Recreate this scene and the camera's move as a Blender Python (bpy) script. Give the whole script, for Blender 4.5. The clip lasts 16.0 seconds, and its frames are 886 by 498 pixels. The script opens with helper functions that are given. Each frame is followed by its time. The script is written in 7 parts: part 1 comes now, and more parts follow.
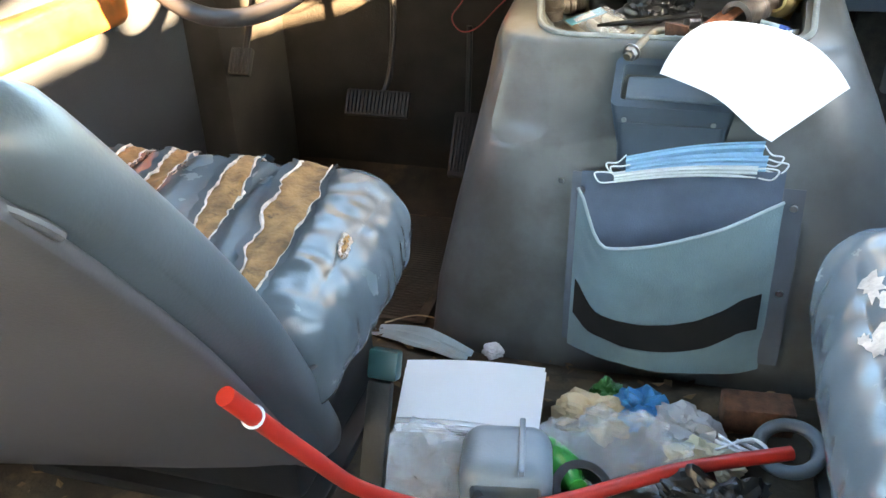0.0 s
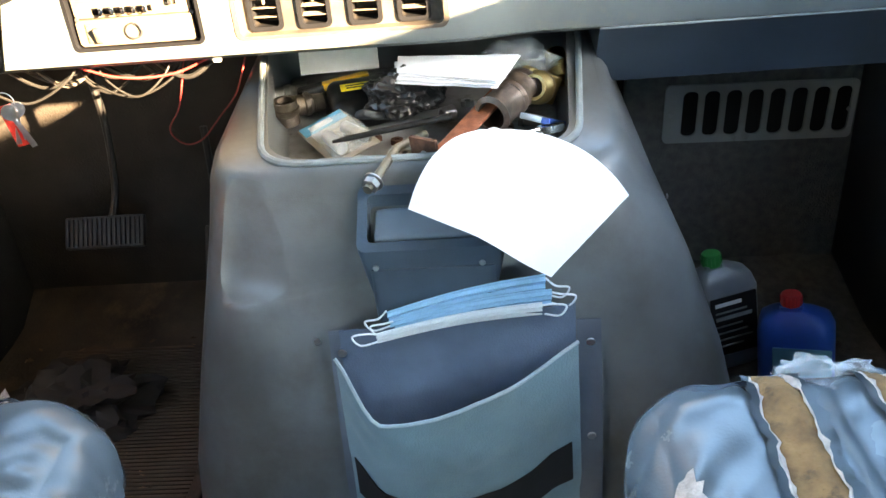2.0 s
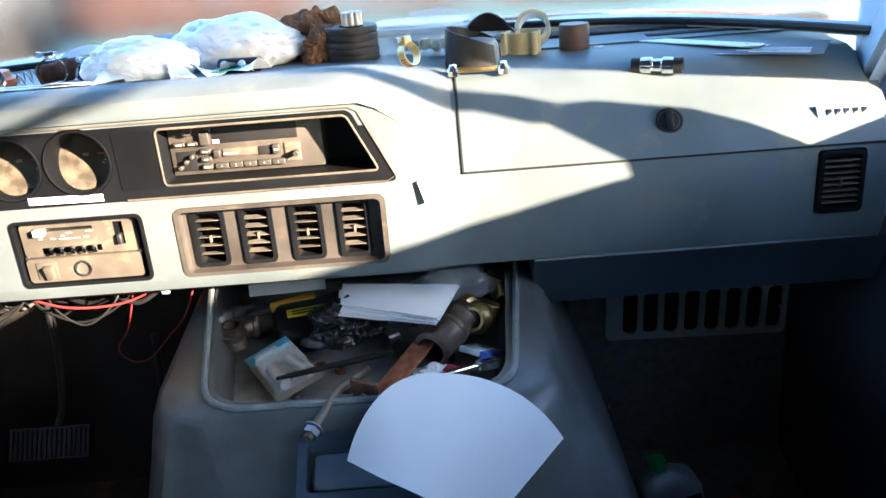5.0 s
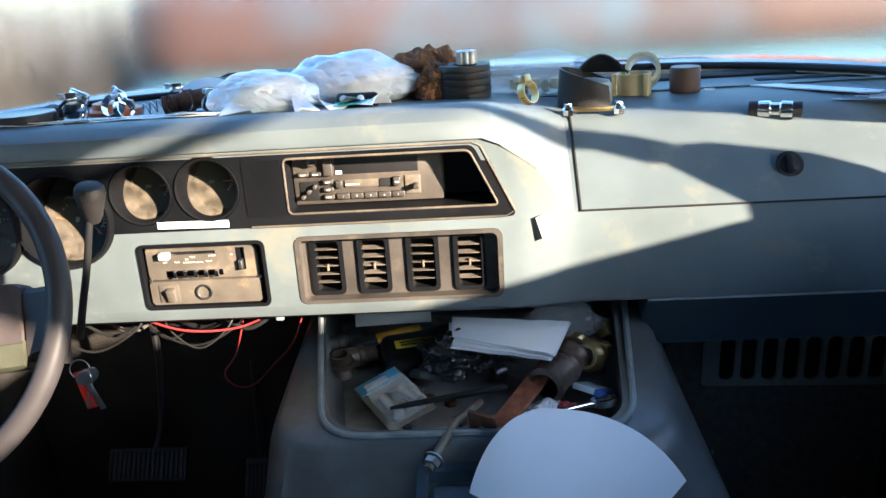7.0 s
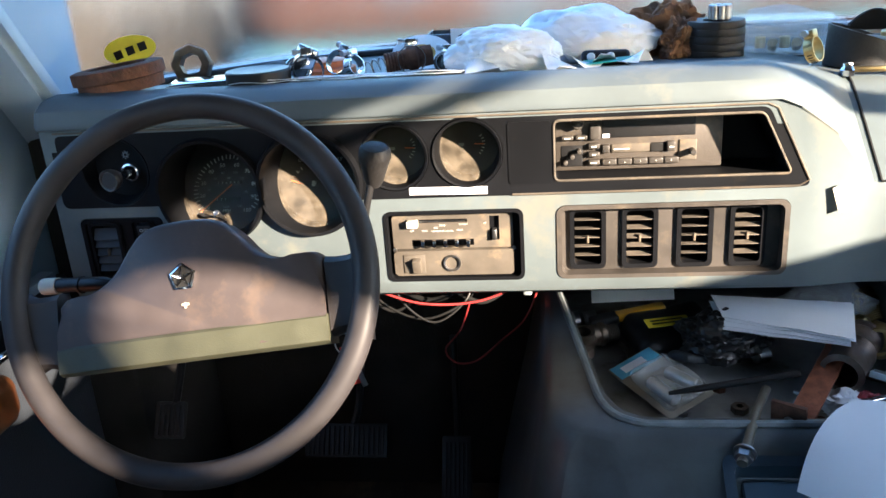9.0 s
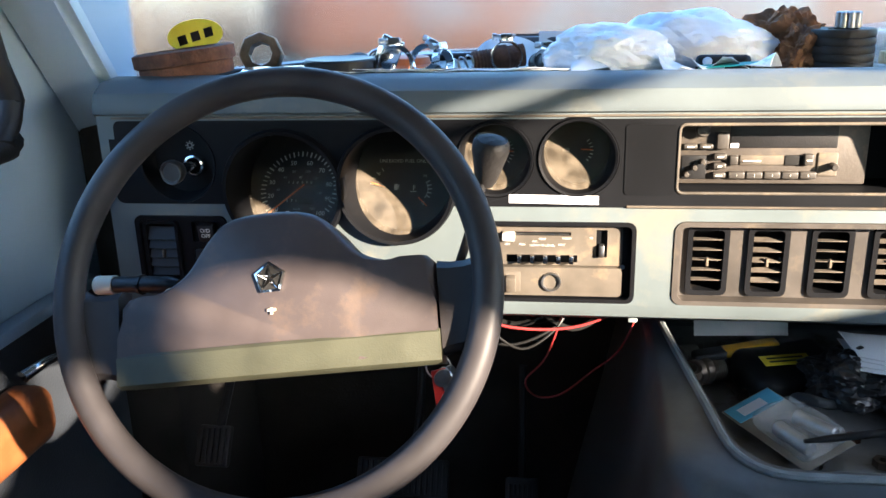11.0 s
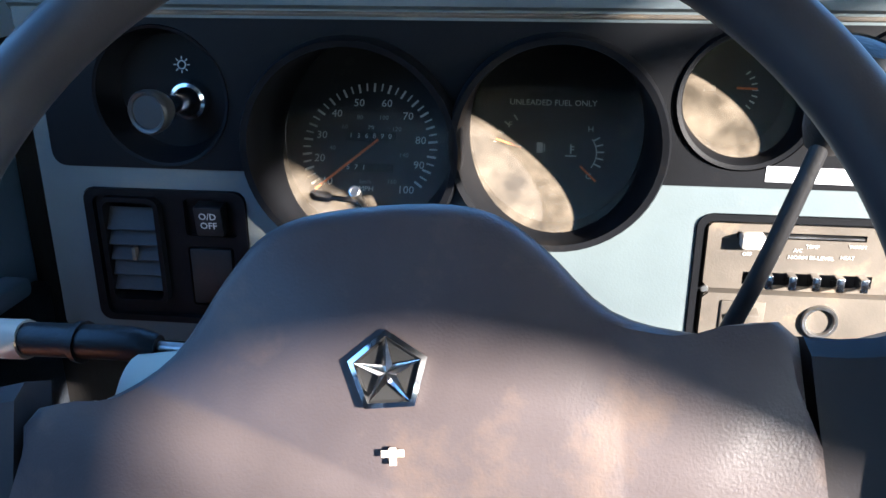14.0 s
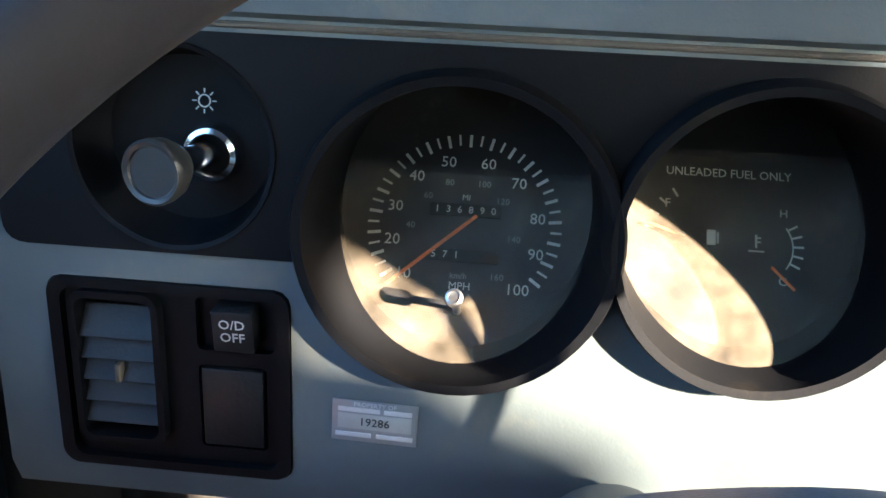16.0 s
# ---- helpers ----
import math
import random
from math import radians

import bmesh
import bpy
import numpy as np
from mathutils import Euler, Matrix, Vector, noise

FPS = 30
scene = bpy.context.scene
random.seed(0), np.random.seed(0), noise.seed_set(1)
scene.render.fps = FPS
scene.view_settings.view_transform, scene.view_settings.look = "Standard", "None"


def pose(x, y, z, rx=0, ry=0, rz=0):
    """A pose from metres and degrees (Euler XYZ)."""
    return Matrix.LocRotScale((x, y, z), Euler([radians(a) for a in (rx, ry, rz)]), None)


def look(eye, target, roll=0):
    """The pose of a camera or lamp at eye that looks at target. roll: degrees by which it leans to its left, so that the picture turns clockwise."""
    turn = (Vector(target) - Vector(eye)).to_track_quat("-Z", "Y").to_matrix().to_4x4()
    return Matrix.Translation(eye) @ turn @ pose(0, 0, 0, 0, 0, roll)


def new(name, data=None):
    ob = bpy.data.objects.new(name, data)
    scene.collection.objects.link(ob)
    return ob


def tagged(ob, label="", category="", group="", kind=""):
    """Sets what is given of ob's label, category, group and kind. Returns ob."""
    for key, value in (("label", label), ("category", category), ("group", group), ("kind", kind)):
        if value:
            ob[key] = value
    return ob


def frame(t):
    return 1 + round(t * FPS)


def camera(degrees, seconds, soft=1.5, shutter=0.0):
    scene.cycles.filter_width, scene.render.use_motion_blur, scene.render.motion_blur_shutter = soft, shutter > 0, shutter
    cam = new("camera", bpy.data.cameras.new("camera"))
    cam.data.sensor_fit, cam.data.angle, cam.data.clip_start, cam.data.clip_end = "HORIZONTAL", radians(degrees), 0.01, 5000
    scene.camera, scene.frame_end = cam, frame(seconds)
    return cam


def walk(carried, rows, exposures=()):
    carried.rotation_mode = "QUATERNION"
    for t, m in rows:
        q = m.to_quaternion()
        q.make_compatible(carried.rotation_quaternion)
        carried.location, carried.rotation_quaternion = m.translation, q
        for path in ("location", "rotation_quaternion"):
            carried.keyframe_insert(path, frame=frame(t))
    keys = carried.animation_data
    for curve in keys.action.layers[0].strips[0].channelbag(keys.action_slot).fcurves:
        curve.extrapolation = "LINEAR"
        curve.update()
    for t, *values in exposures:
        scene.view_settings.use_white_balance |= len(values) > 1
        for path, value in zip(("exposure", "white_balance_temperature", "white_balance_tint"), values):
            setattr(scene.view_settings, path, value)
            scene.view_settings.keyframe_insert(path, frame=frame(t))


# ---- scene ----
cam = camera(55.9, 16.0)
PATH = [
    (0, (0.27, -1.496, 0.853), (-0.234, 0.169, -0.134), -2.1),
    (0.5, (0.313, -1.39, 0.847), (-0.079, 0.297, -0.153), -2.6),
    (1, (0.358, -1.324, 0.864), (0.023, 0.361, -0.161), -3.7),
    (1.5, (0.343, -1.218, 0.854), (0.114, 0.488, -0.164), -5.0),
    (2, (0.338, -1.153, 0.91), (0.213, 0.577, -0.086), -5.2),
    (2.5, (0.35, -1.125, 0.943), (0.248, 0.618, -0.033), -3.7),
    (3, (0.365, -1.098, 0.98), (0.266, 0.661, 0.034), -4.0),
    (3.5, (0.374, -1.091, 1.005), (0.296, 0.698, 0.113), -4.4),
    (4, (0.393, -1.1, 1.032), (0.351, 0.72, 0.203), -4.7),
    (4.2, (0.396, -1.105, 1.039), (0.366, 0.724, 0.23), -4.7),
    (6.3, (0.339, -1.123, 1.06), (0.284, 0.766, 0.405), -4.5),
    (6.5, (0.33, -1.125, 1.056), (0.248, 0.766, 0.409), -4.4),
    (7, (0.287, -1.13, 1.055), (0.154, 0.762, 0.419), -3.8),
    (7.5, (0.204, -1.128, 1.042), (0.018, 0.759, 0.404), -3.2),
    (8, (0.103, -1.111, 1.042), (-0.114, 0.764, 0.38), -3.2),
    (8.5, (0.037, -1.092, 1.04), (-0.204, 0.771, 0.355), -3.5),
    (9, (-0.017, -1.067, 1.043), (-0.264, 0.793, 0.35), -4.0),
    (9.5, (-0.047, -1.048, 1.048), (-0.304, 0.819, 0.378), -3.6),
    (10, (-0.078, -1.033, 1.03), (-0.356, 0.849, 0.414), -2.0),
    (10.2, (-0.094, -1.025, 1.022), (-0.378, 0.863, 0.427), -1.6),
    (12.3, (-0.174, -0.811, 0.906), (-0.369, 1.071, 0.259), -0.9),
    (12.5, (-0.174, -0.78, 0.899), (-0.365, 1.104, 0.255), -0.6),
    (13, (-0.211, -0.699, 0.893), (-0.403, 1.183, 0.244), -0.5),
    (13.5, (-0.284, -0.629, 0.889), (-0.504, 1.243, 0.223), -0.4),
    (14, (-0.341, -0.558, 0.877), (-0.566, 1.302, 0.176), 0.0),
    (14.5, (-0.384, -0.512, 0.877), (-0.607, 1.349, 0.178), 1.1),
    (15, (-0.421, -0.463, 0.882), (-0.609, 1.412, 0.213), 2.0),
    (15.5, (-0.439, -0.41, 0.864), (-0.607, 1.473, 0.211), 2.0),
    (16, (-0.448, -0.375, 0.858), (-0.594, 1.514, 0.217), 2.7),
]
EXPOSURE = [(0, 5.75, 8800, 11), (1.5, 5.6, 8500, 11), (3.5, 4.65, 6700, 13), (6.3, 2.9, 5600, 9), (10.2, 3.0, 5750, 11), (12.5, 3.15, 5300, 8), (14.3, 3.3, 4900, 10), (16, 3.95, 5600, 9)]
walk(cam, [(t, look(eye, target, roll)) for t, eye, target, roll in PATH], EXPOSURE)

# ---- light ----
AZ, EL = radians(55), radians(15)          # sun: from behind on the passenger side, low
SUN_DIR = Vector((math.cos(EL) * math.sin(AZ), -math.cos(EL) * math.cos(AZ), math.sin(EL)))
world = bpy.data.worlds.new("sky")
scene.world = world
world.use_nodes = True
wn, wl = world.node_tree.nodes, world.node_tree.links
sky = wn.new("ShaderNodeTexSky")
sky.sky_type, sky.sun_disc = "NISHITA", False
sky.sun_elevation, sky.sun_rotation = EL, math.atan2(SUN_DIR.x, SUN_DIR.y)
sky.air_density, sky.dust_density, sky.ozone_density = 1.3, 1.2, 4.0
wl.new(sky.outputs[0], wn["Background"].inputs[0])
wn["Background"].inputs[1].default_value = 0.15
sun = new("sun", bpy.data.lights.new("sun", "SUN"))
sun.data.energy, sun.data.angle, sun.data.color = 5.0, radians(0.9), (1.0, 0.76, 0.51)
sun.matrix_world = look(SUN_DIR * 20, (0, 0, 0))


# ---- materials ----
def material(name, colour, rough=0.6, metal=0.0, vary=0.25, scale=8.0, grain=0.15, fine=220.0, stain=None, stain_at=0.62, stain_scale=5.0,
             stain_soft=0.12, per_object=0.0, coat=0.0, sheen=0.0, alpha=None, transmission=0.0, island=0.0, fibres=False):
    """Principled surface with mottling, fine relief and, where given, stains of a second colour."""
    m = bpy.data.materials.new(name)
    m.use_nodes = True
    nt = m.node_tree
    n, l = nt.nodes, nt.links
    b = n["Principled BSDF"]
    co = n.new("ShaderNodeTexCoord")
    big = n.new("ShaderNodeTexNoise")
    big.inputs["Scale"].default_value, big.inputs["Detail"].default_value = scale, 6
    l.new(co.outputs["Object"], big.inputs["Vector"])
    ramp = n.new("ShaderNodeMapRange")
    ramp.inputs["From Min"].default_value, ramp.inputs["From Max"].default_value = 0.3, 0.7
    ramp.inputs["To Min"].default_value, ramp.inputs["To Max"].default_value = 1 - vary, 1 + vary
    l.new(big.outputs["Fac"], ramp.inputs["Value"])
    mul = n.new("ShaderNodeMix")
    mul.data_type, mul.blend_type = "RGBA", "MULTIPLY"
    mul.inputs["Factor"].default_value = 1
    mul.inputs["A"].default_value = (*colour, 1)
    l.new(ramp.outputs[0], mul.inputs["B"])
    out = mul.outputs["Result"]
    if per_object or island:
        if island:
            src = n.new("ShaderNodeNewGeometry").outputs["Random Per Island"]
        else:
            src = n.new("ShaderNodeObjectInfo").outputs["Random"]
        r2 = n.new("ShaderNodeMapRange")
        amount = per_object or island
        r2.inputs["To Min"].default_value, r2.inputs["To Max"].default_value = 1 - amount, 1 + amount
        l.new(src, r2.inputs["Value"])
        m2 = n.new("ShaderNodeMix")
        m2.data_type, m2.blend_type = "RGBA", "MULTIPLY"
        m2.inputs["Factor"].default_value = 1
        l.new(out, m2.inputs["A"])
        l.new(r2.outputs[0], m2.inputs["B"])
        out = m2.outputs["Result"]
    rough_out = None
    if stain:
        st = n.new("ShaderNodeTexNoise")
        st.inputs["Scale"].default_value, st.inputs["Detail"].default_value, st.inputs["Roughness"].default_value = stain_scale, 9, 0.65
        l.new(co.outputs["Object"], st.inputs["Vector"])
        mr = n.new("ShaderNodeMapRange")
        mr.inputs["From Min"].default_value, mr.inputs["From Max"].default_value = stain_at, stain_at + stain_soft
        l.new(st.outputs["Fac"], mr.inputs["Value"])
        m3 = n.new("ShaderNodeMix")
        m3.data_type = "RGBA"
        l.new(mr.outputs[0], m3.inputs["Factor"])
        l.new(out, m3.inputs["A"])
        m3.inputs["B"].default_value = (*stain, 1)
        out = m3.outputs["Result"]
    l.new(out, b.inputs["Base Color"])
    fn = n.new("ShaderNodeTexNoise")
    fn.inputs["Scale"].default_value, fn.inputs["Detail"].default_value = fine, 3
    if fibres:
        mp = n.new("ShaderNodeMapping")
        mp.inputs["Scale"].default_value = (1, 0.12, 1)
        l.new(co.outputs["Object"], mp.inputs["Vector"])
        l.new(mp.outputs[0], fn.inputs["Vector"])
    else:
        l.new(co.outputs["Object"], fn.inputs["Vector"])
    rr = n.new("ShaderNodeMapRange")
    rr.inputs["To Min"].default_value, rr.inputs["To Max"].default_value = max(0.02, rough - 0.12), min(1, rough + 0.12)
    l.new(big.outputs["Fac"], rr.inputs["Value"])
    l.new(rr.outputs[0], b.inputs["Roughness"])
    if grain:
        bp = n.new("ShaderNodeBump")
        bp.inputs["Strength"].default_value, bp.inputs["Distance"].default_value = grain, 0.002
        l.new(fn.outputs["Fac"], bp.inputs["Height"])
        l.new(bp.outputs[0], b.inputs["Normal"])
    b.inputs["Metallic"].default_value = metal
    b.inputs["Coat Weight"].default_value = coat
    b.inputs["Sheen Weight"].default_value = sheen
    b.inputs["Transmission Weight"].default_value = transmission
    if alpha is not None:
        b.inputs["Alpha"].default_value = alpha
    return m


PAD = material("dash_vinyl", (0.098, 0.120, 0.132), 0.55, scale=5, vary=0.26, fine=700, grain=0.10, stain=(0.145, 0.15, 0.135), stain_at=0.57, stain_scale=7)
PANEL = material("grey_plastic", (0.108, 0.132, 0.140), 0.5, scale=6, vary=0.2, fine=600, grain=0.06, stain=(0.155, 0.16, 0.14), stain_at=0.55, stain_scale=9)
KNEE = material("dark_blue_plastic", (0.036, 0.054, 0.075), 0.55, scale=6, fine=500, grain=0.2)
BEZEL = material("black_bezel", (0.005, 0.0055, 0.007), 0.55, scale=9, vary=0.3, fine=800, grain=0.06, stain=(0.016, 0.0135, 0.011), stain_at=0.60, stain_scale=12)
BLACK = material("black_plastic", (0.014, 0.014, 0.015), 0.42, scale=15, fine=400, grain=0.15, stain=(0.07, 0.06, 0.05), stain_at=0.66, stain_scale=25)
VOID = material("unlit_black", (0.006, 0.006, 0.006), 0.9, grain=0)
DUSTY = material("dusty_brown_plastic", (0.085, 0.072, 0.056), 0.75, scale=18, vary=0.4, fine=700, grain=0.08, stain=(0.17, 0.13, 0.085), stain_at=0.55, stain_scale=22)
DOGHOUSE = material("worn_engine_cover", (0.108, 0.117, 0.120), 0.34, scale=7, vary=0.35, fine=500, grain=0.08, stain=(0.058, 0.050, 0.041), stain_at=0.47, stain_scale=5.0, stain_soft=0.3)
SCUFF = material("scuffed_rim", (0.20, 0.23, 0.24), 0.6, scale=35, vary=0.2, fine=300, grain=0.3)
BIN = material("blue_bin_plastic", (0.042, 0.068, 0.095), 0.45, scale=10, fine=400, grain=0.15, stain=(0.16, 0.17, 0.17), stain_at=0.66)
VINYL = material("blue_grey_vinyl", (0.088, 0.114, 0.134), 0.24, scale=9, vary=0.2, fine=320, grain=0.10, stain=(0.25, 0.27, 0.28), stain_at=0.64, stain_scale=14)
VINYL_BACK = material("dark_vinyl", (0.075, 0.072, 0.080), 0.5, scale=6, vary=0.2, fine=300, grain=0.12)
FOAM = material("torn_foam", (0.24, 0.125, 0.05), 0.95, scale=35, vary=0.5, fine=160, grain=0.9, stain=(0.10, 0.06, 0.03), stain_at=0.58, stain_scale=40)
FRAY = material("frayed_backing", (0.50, 0.42, 0.37), 0.95, scale=70, vary=0.3, fine=200, grain=0.8)
FLOOR = material("dirty_floor", (0.050, 0.037, 0.025), 0.95, scale=9, vary=0.6, fine=120, grain=0.8, stain=(0.11, 0.078, 0.045), stain_at=0.52, stain_scale=6)
CARPET = material("black_carpet", (0.16, 0.148, 0.135), 0.95, scale=60, vary=0.25, fine=260, grain=1.0, stain=(0.075, 0.065, 0.05), stain_at=0.60, stain_scale=14)
RUBBER = material("rubber", (0.013, 0.012, 0.012), 0.6, scale=30, fine=200, grain=0.3)
WHEEL = material("wheel_vinyl", (0.036, 0.033, 0.035), 0.45, scale=14, vary=0.25, fine=900, grain=0.04, stain=(0.055, 0.05, 0.05), stain_at=0.6)
HUB = material("hub_pad_vinyl", (0.064, 0.053, 0.053), 0.42, scale=16, vary=0.2, fine=900, grain=0.10, stain=(0.10, 0.076, 0.064), stain_at=0.56, stain_scale=18)
HUB_TRIM = material("green_trim_strip", (0.052, 0.054, 0.035), 0.5, scale=20, vary=0.25, fine=600, grain=0.12)
CHROME = material("chrome", (0.72, 0.72, 0.73), 0.14, metal=1, scale=30, vary=0.1, grain=0.02)
STEEL = material("dull_steel", (0.42, 0.42, 0.42), 0.35, metal=1, scale=40, vary=0.25, grain=0.15, stain=(0.25, 0.2, 0.15), stain_at=0.65)
RUST = material("rust", (0.115, 0.050, 0.028), 0.85, scale=50, vary=0.5, fine=260, grain=0.7, stain=(0.07, 0.03, 0.02), stain_at=0.55, stain_scale=40)
BRASS = material("brass", (0.48, 0.35, 0.16), 0.35, metal=1, scale=50, vary=0.25, grain=0.15)
BRONZE = material("aged_bronze", (0.14, 0.11, 0.085), 0.5, metal=0.7, scale=50, vary=0.4, grain=0.3)
PAPER = material("white_paper", (0.78, 0.80, 0.84), 0.85, scale=5, vary=0.04, fine=300, grain=0.1)
PAINT = material("pale_blue_paint", (0.35, 0.46, 0.59), 0.45, scale=3, vary=0.12, fine=300, grain=0.08, stain=(0.26, 0.30, 0.34), stain_at=0.66)
DOOR_TRIM = material("dark_door_vinyl", (0.026, 0.031, 0.040), 0.5, scale=8, fine=300, grain=0.3)
# headliner is out of view; dark grey to limit light bounced off it
LINER = material("headliner", (0.13, 0.13, 0.13), 0.95, scale=10, fine=300, grain=0.4)


for m, level in ((BEZEL, 0.12), (HUB, 0.22), (WHEEL, 0.25), (PAD, 0.3), (PANEL, 0.3), (BLACK, 0.3)):     # dull, dusty surfaces
    m.node_tree.nodes["Principled BSDF"].inputs["Specular IOR Level"].default_value = level


# ---- mesh tools ----
def thing(name, label, category, at=(0, 0, 0), rot=(0, 0, 0), group="", kind=""):
    ob = new(name)
    ob.empty_display_size = 0.02
    ob.matrix_world = pose(*at, *rot)
    return tagged(ob, label, category, group, kind)


def part(name, bm, mat, parent=None, label="", smooth=40, world=False):
    """One mesh object. Coordinates are the thing's own; with world=True they are the world's."""
    me = bpy.data.meshes.new(name)
    if world and parent is not None:
        root = parent
        m = root.matrix_local.copy()
        while root.parent:
            root = root.parent
            m = root.matrix_local @ m
        bmesh.ops.transform(bm, matrix=m.inverted(), verts=bm.verts)
    bmesh.ops.recalc_face_normals(bm, faces=bm.faces)
    bm.to_mesh(me)
    bm.free()
    if smooth:
        me.polygons.foreach_set("use_smooth", [True] * len(me.polygons))
        me.set_sharp_from_angle(angle=radians(smooth))
    me.materials.append(mat)
    ob = new(name, me)
    if parent is not None:
        ob.parent = parent
    if label:
        ob["label"] = label
    return ob


def single(name, bm, mat, label, category, at=(0, 0, 0), rot=(0, 0, 0), group="", kind="", smooth=40):
    ob = part(name, bm, mat, smooth=smooth)
    ob.matrix_world = pose(*at, *rot)
    return tagged(ob, label, category, group, kind)


def merge(*bms):
    out = bmesh.new()
    for b in bms:
        me = bpy.data.meshes.new("tmp")
        b.to_mesh(me)
        out.from_mesh(me)
        bpy.data.meshes.remove(me)
        b.free()
    return out


def moved(bm, at=(0, 0, 0), rot=(0, 0, 0), scale=(1, 1, 1)):
    bmesh.ops.transform(bm, matrix=pose(*at, *rot) @ Matrix.Diagonal((*scale, 1)), verts=bm.verts)
    return bm


def box(x0, x1, y0, y1, z0, z1, bevel=0.002, seg=2):
    bm = bmesh.new()
    bmesh.ops.create_cube(bm, size=1)
    bmesh.ops.scale(bm, vec=(x1 - x0, y1 - y0, z1 - z0), verts=bm.verts)
    bmesh.ops.translate(bm, vec=((x0 + x1) / 2, (y0 + y1) / 2, (z0 + z1) / 2), verts=bm.verts)
    if bevel:
        bmesh.ops.bevel(bm, geom=bm.edges[:], offset=bevel, segments=seg, affect="EDGES", profile=0.5)
    return bm


def cushion(sx, sy, sz, r, n=14, puff=0.0):
    """A soft block centred on the origin: round edges of radius r, faces swollen by puff."""
    bm = bmesh.new()
    bmesh.ops.create_cube(bm, size=2)
    bmesh.ops.subdivide_edges(bm, edges=bm.edges[:], cuts=n, use_grid_fill=True)
    h = Vector((sx / 2, sy / 2, sz / 2))
    for v in bm.verts:
        p = Vector([math.copysign(abs(c) ** 0.8, c) for c in v.co])
        q = Vector([p[i] * h[i] for i in range(3)])
        core = Vector([max(-h[i] + r, min(h[i] - r, q[i])) for i in range(3)])
        d = q - core
        if d.length > 1e-9:
            q = core + d.normalized() * r
        u = [1 - p[i] ** 2 for i in range(3)]
        for i in range(3):
            q[i] += math.copysign(puff, p[i]) * abs(p[i]) * u[(i + 1) % 3] * u[(i + 2) % 3]
        v.co = q
    return bm


def rings(loops, close=True, cap=True):
    """Skin over loops of equally many points."""
    bm = bmesh.new()
    vs = [[bm.verts.new(p) for p in loop] for loop in loops]
    k = len(vs[0])
    for a, b in zip(vs, vs[1:]):
        for i in range(k if close else k - 1):
            bm.faces.new((a[i], a[(i + 1) % k], b[(i + 1) % k], b[i]))
    if cap:
        bm.faces.new(list(reversed(vs[0])))
        bm.faces.new(vs[-1])
    return bm


def lathe(profile, n=28, axis="z"):
    """Turned shape: (radius, height) pairs round the z axis."""
    loops = [[(r * math.cos(2 * math.pi * i / n), r * math.sin(2 * math.pi * i / n), z) for i in range(n)] for r, z in profile]
    bm = rings(loops, cap=False)
    bmesh.ops.remove_doubles(bm, verts=bm.verts, dist=1e-6)
    if axis == "y":
        bmesh.ops.rotate(bm, matrix=Matrix.Rotation(radians(90), 3, "X"), verts=bm.verts)
    if axis == "x":
        bmesh.ops.rotate(bm, matrix=Matrix.Rotation(radians(90), 3, "Y"), verts=bm.verts)
    return bm


def cyl(r, h, n=24, bevel=0.0015, axis="z"):
    b = min(bevel, r * 0.4, h * 0.4)
    return lathe([(0, 0), (r - b, 0), (r, b), (r, h - b), (r - b, h), (0, h)], n, axis)


def pipe(r0, r1, h, n=28, axis="z", lip=0.0):
    return lathe([(r1, 0), (r0, 0), (r0, h), (r1, h), (r1, 0)], n, axis)


def smooth_line(points, steps=6):
    p = [Vector(q) for q in points]
    out = []
    for i in range(len(p) - 1):
        a, b, c, d = p[max(i - 1, 0)], p[i], p[i + 1], p[min(i + 2, len(p) - 1)]
        for s in range(steps):
            t = s / steps
            out.append(0.5 * ((2 * b) + (c - a) * t + (2 * a - 5 * b + 4 * c - d) * t * t + (3 * b - a - 3 * c + d) * t ** 3))
    out.append(p[-1])
    return out


def tube(points, r, n=10, steps=6, closed=False, taper=None):
    """A round bar or cable along a smooth line."""
    line = smooth_line(points, steps) if steps > 1 else [Vector(p) for p in points]
    loops = []
    up = Vector((0.13, 0.21, 0.97)).normalized()
    for i, p in enumerate(line):
        d = (line[min(i + 1, len(line) - 1)] - line[max(i - 1, 0)]).normalized()
        x = d.cross(up)
        x = (x if x.length > 1e-3 else d.cross(Vector((1, 0, 0)))).normalized()
        y = x.cross(d)
        up = y if y.length > 0.5 else up
        rad = r * (taper(i / (len(line) - 1)) if taper else 1)
        loops.append([p + rad * (math.cos(2 * math.pi * k / n) * x + math.sin(2 * math.pi * k / n) * y) for k in range(n)])
    return rings(loops)


def torus(R, r, n=64, m=16, squash=1.0):
    loops = []
    for i in range(n):
        a = 2 * math.pi * i / n
        loops.append([((R + r * math.cos(b)) * math.cos(a), (R + r * math.cos(b)) * math.sin(a), r * squash * math.sin(b))
                      for b in (2 * math.pi * k / m for k in range(m))])
    return rings(loops + loops[:1], cap=False)


def prism(poly, y0, y1, bevel=0.0, seg=2):
    """A flat outline in (x, z), thick from y0 to y1."""
    bm = rings([[(x, y0, z) for x, z in poly], [(x, y1, z) for x, z in poly]])
    if bevel:
        bmesh.ops.bevel(bm, geom=bm.edges[:], offset=bevel, segments=seg, affect="EDGES")
    return bm


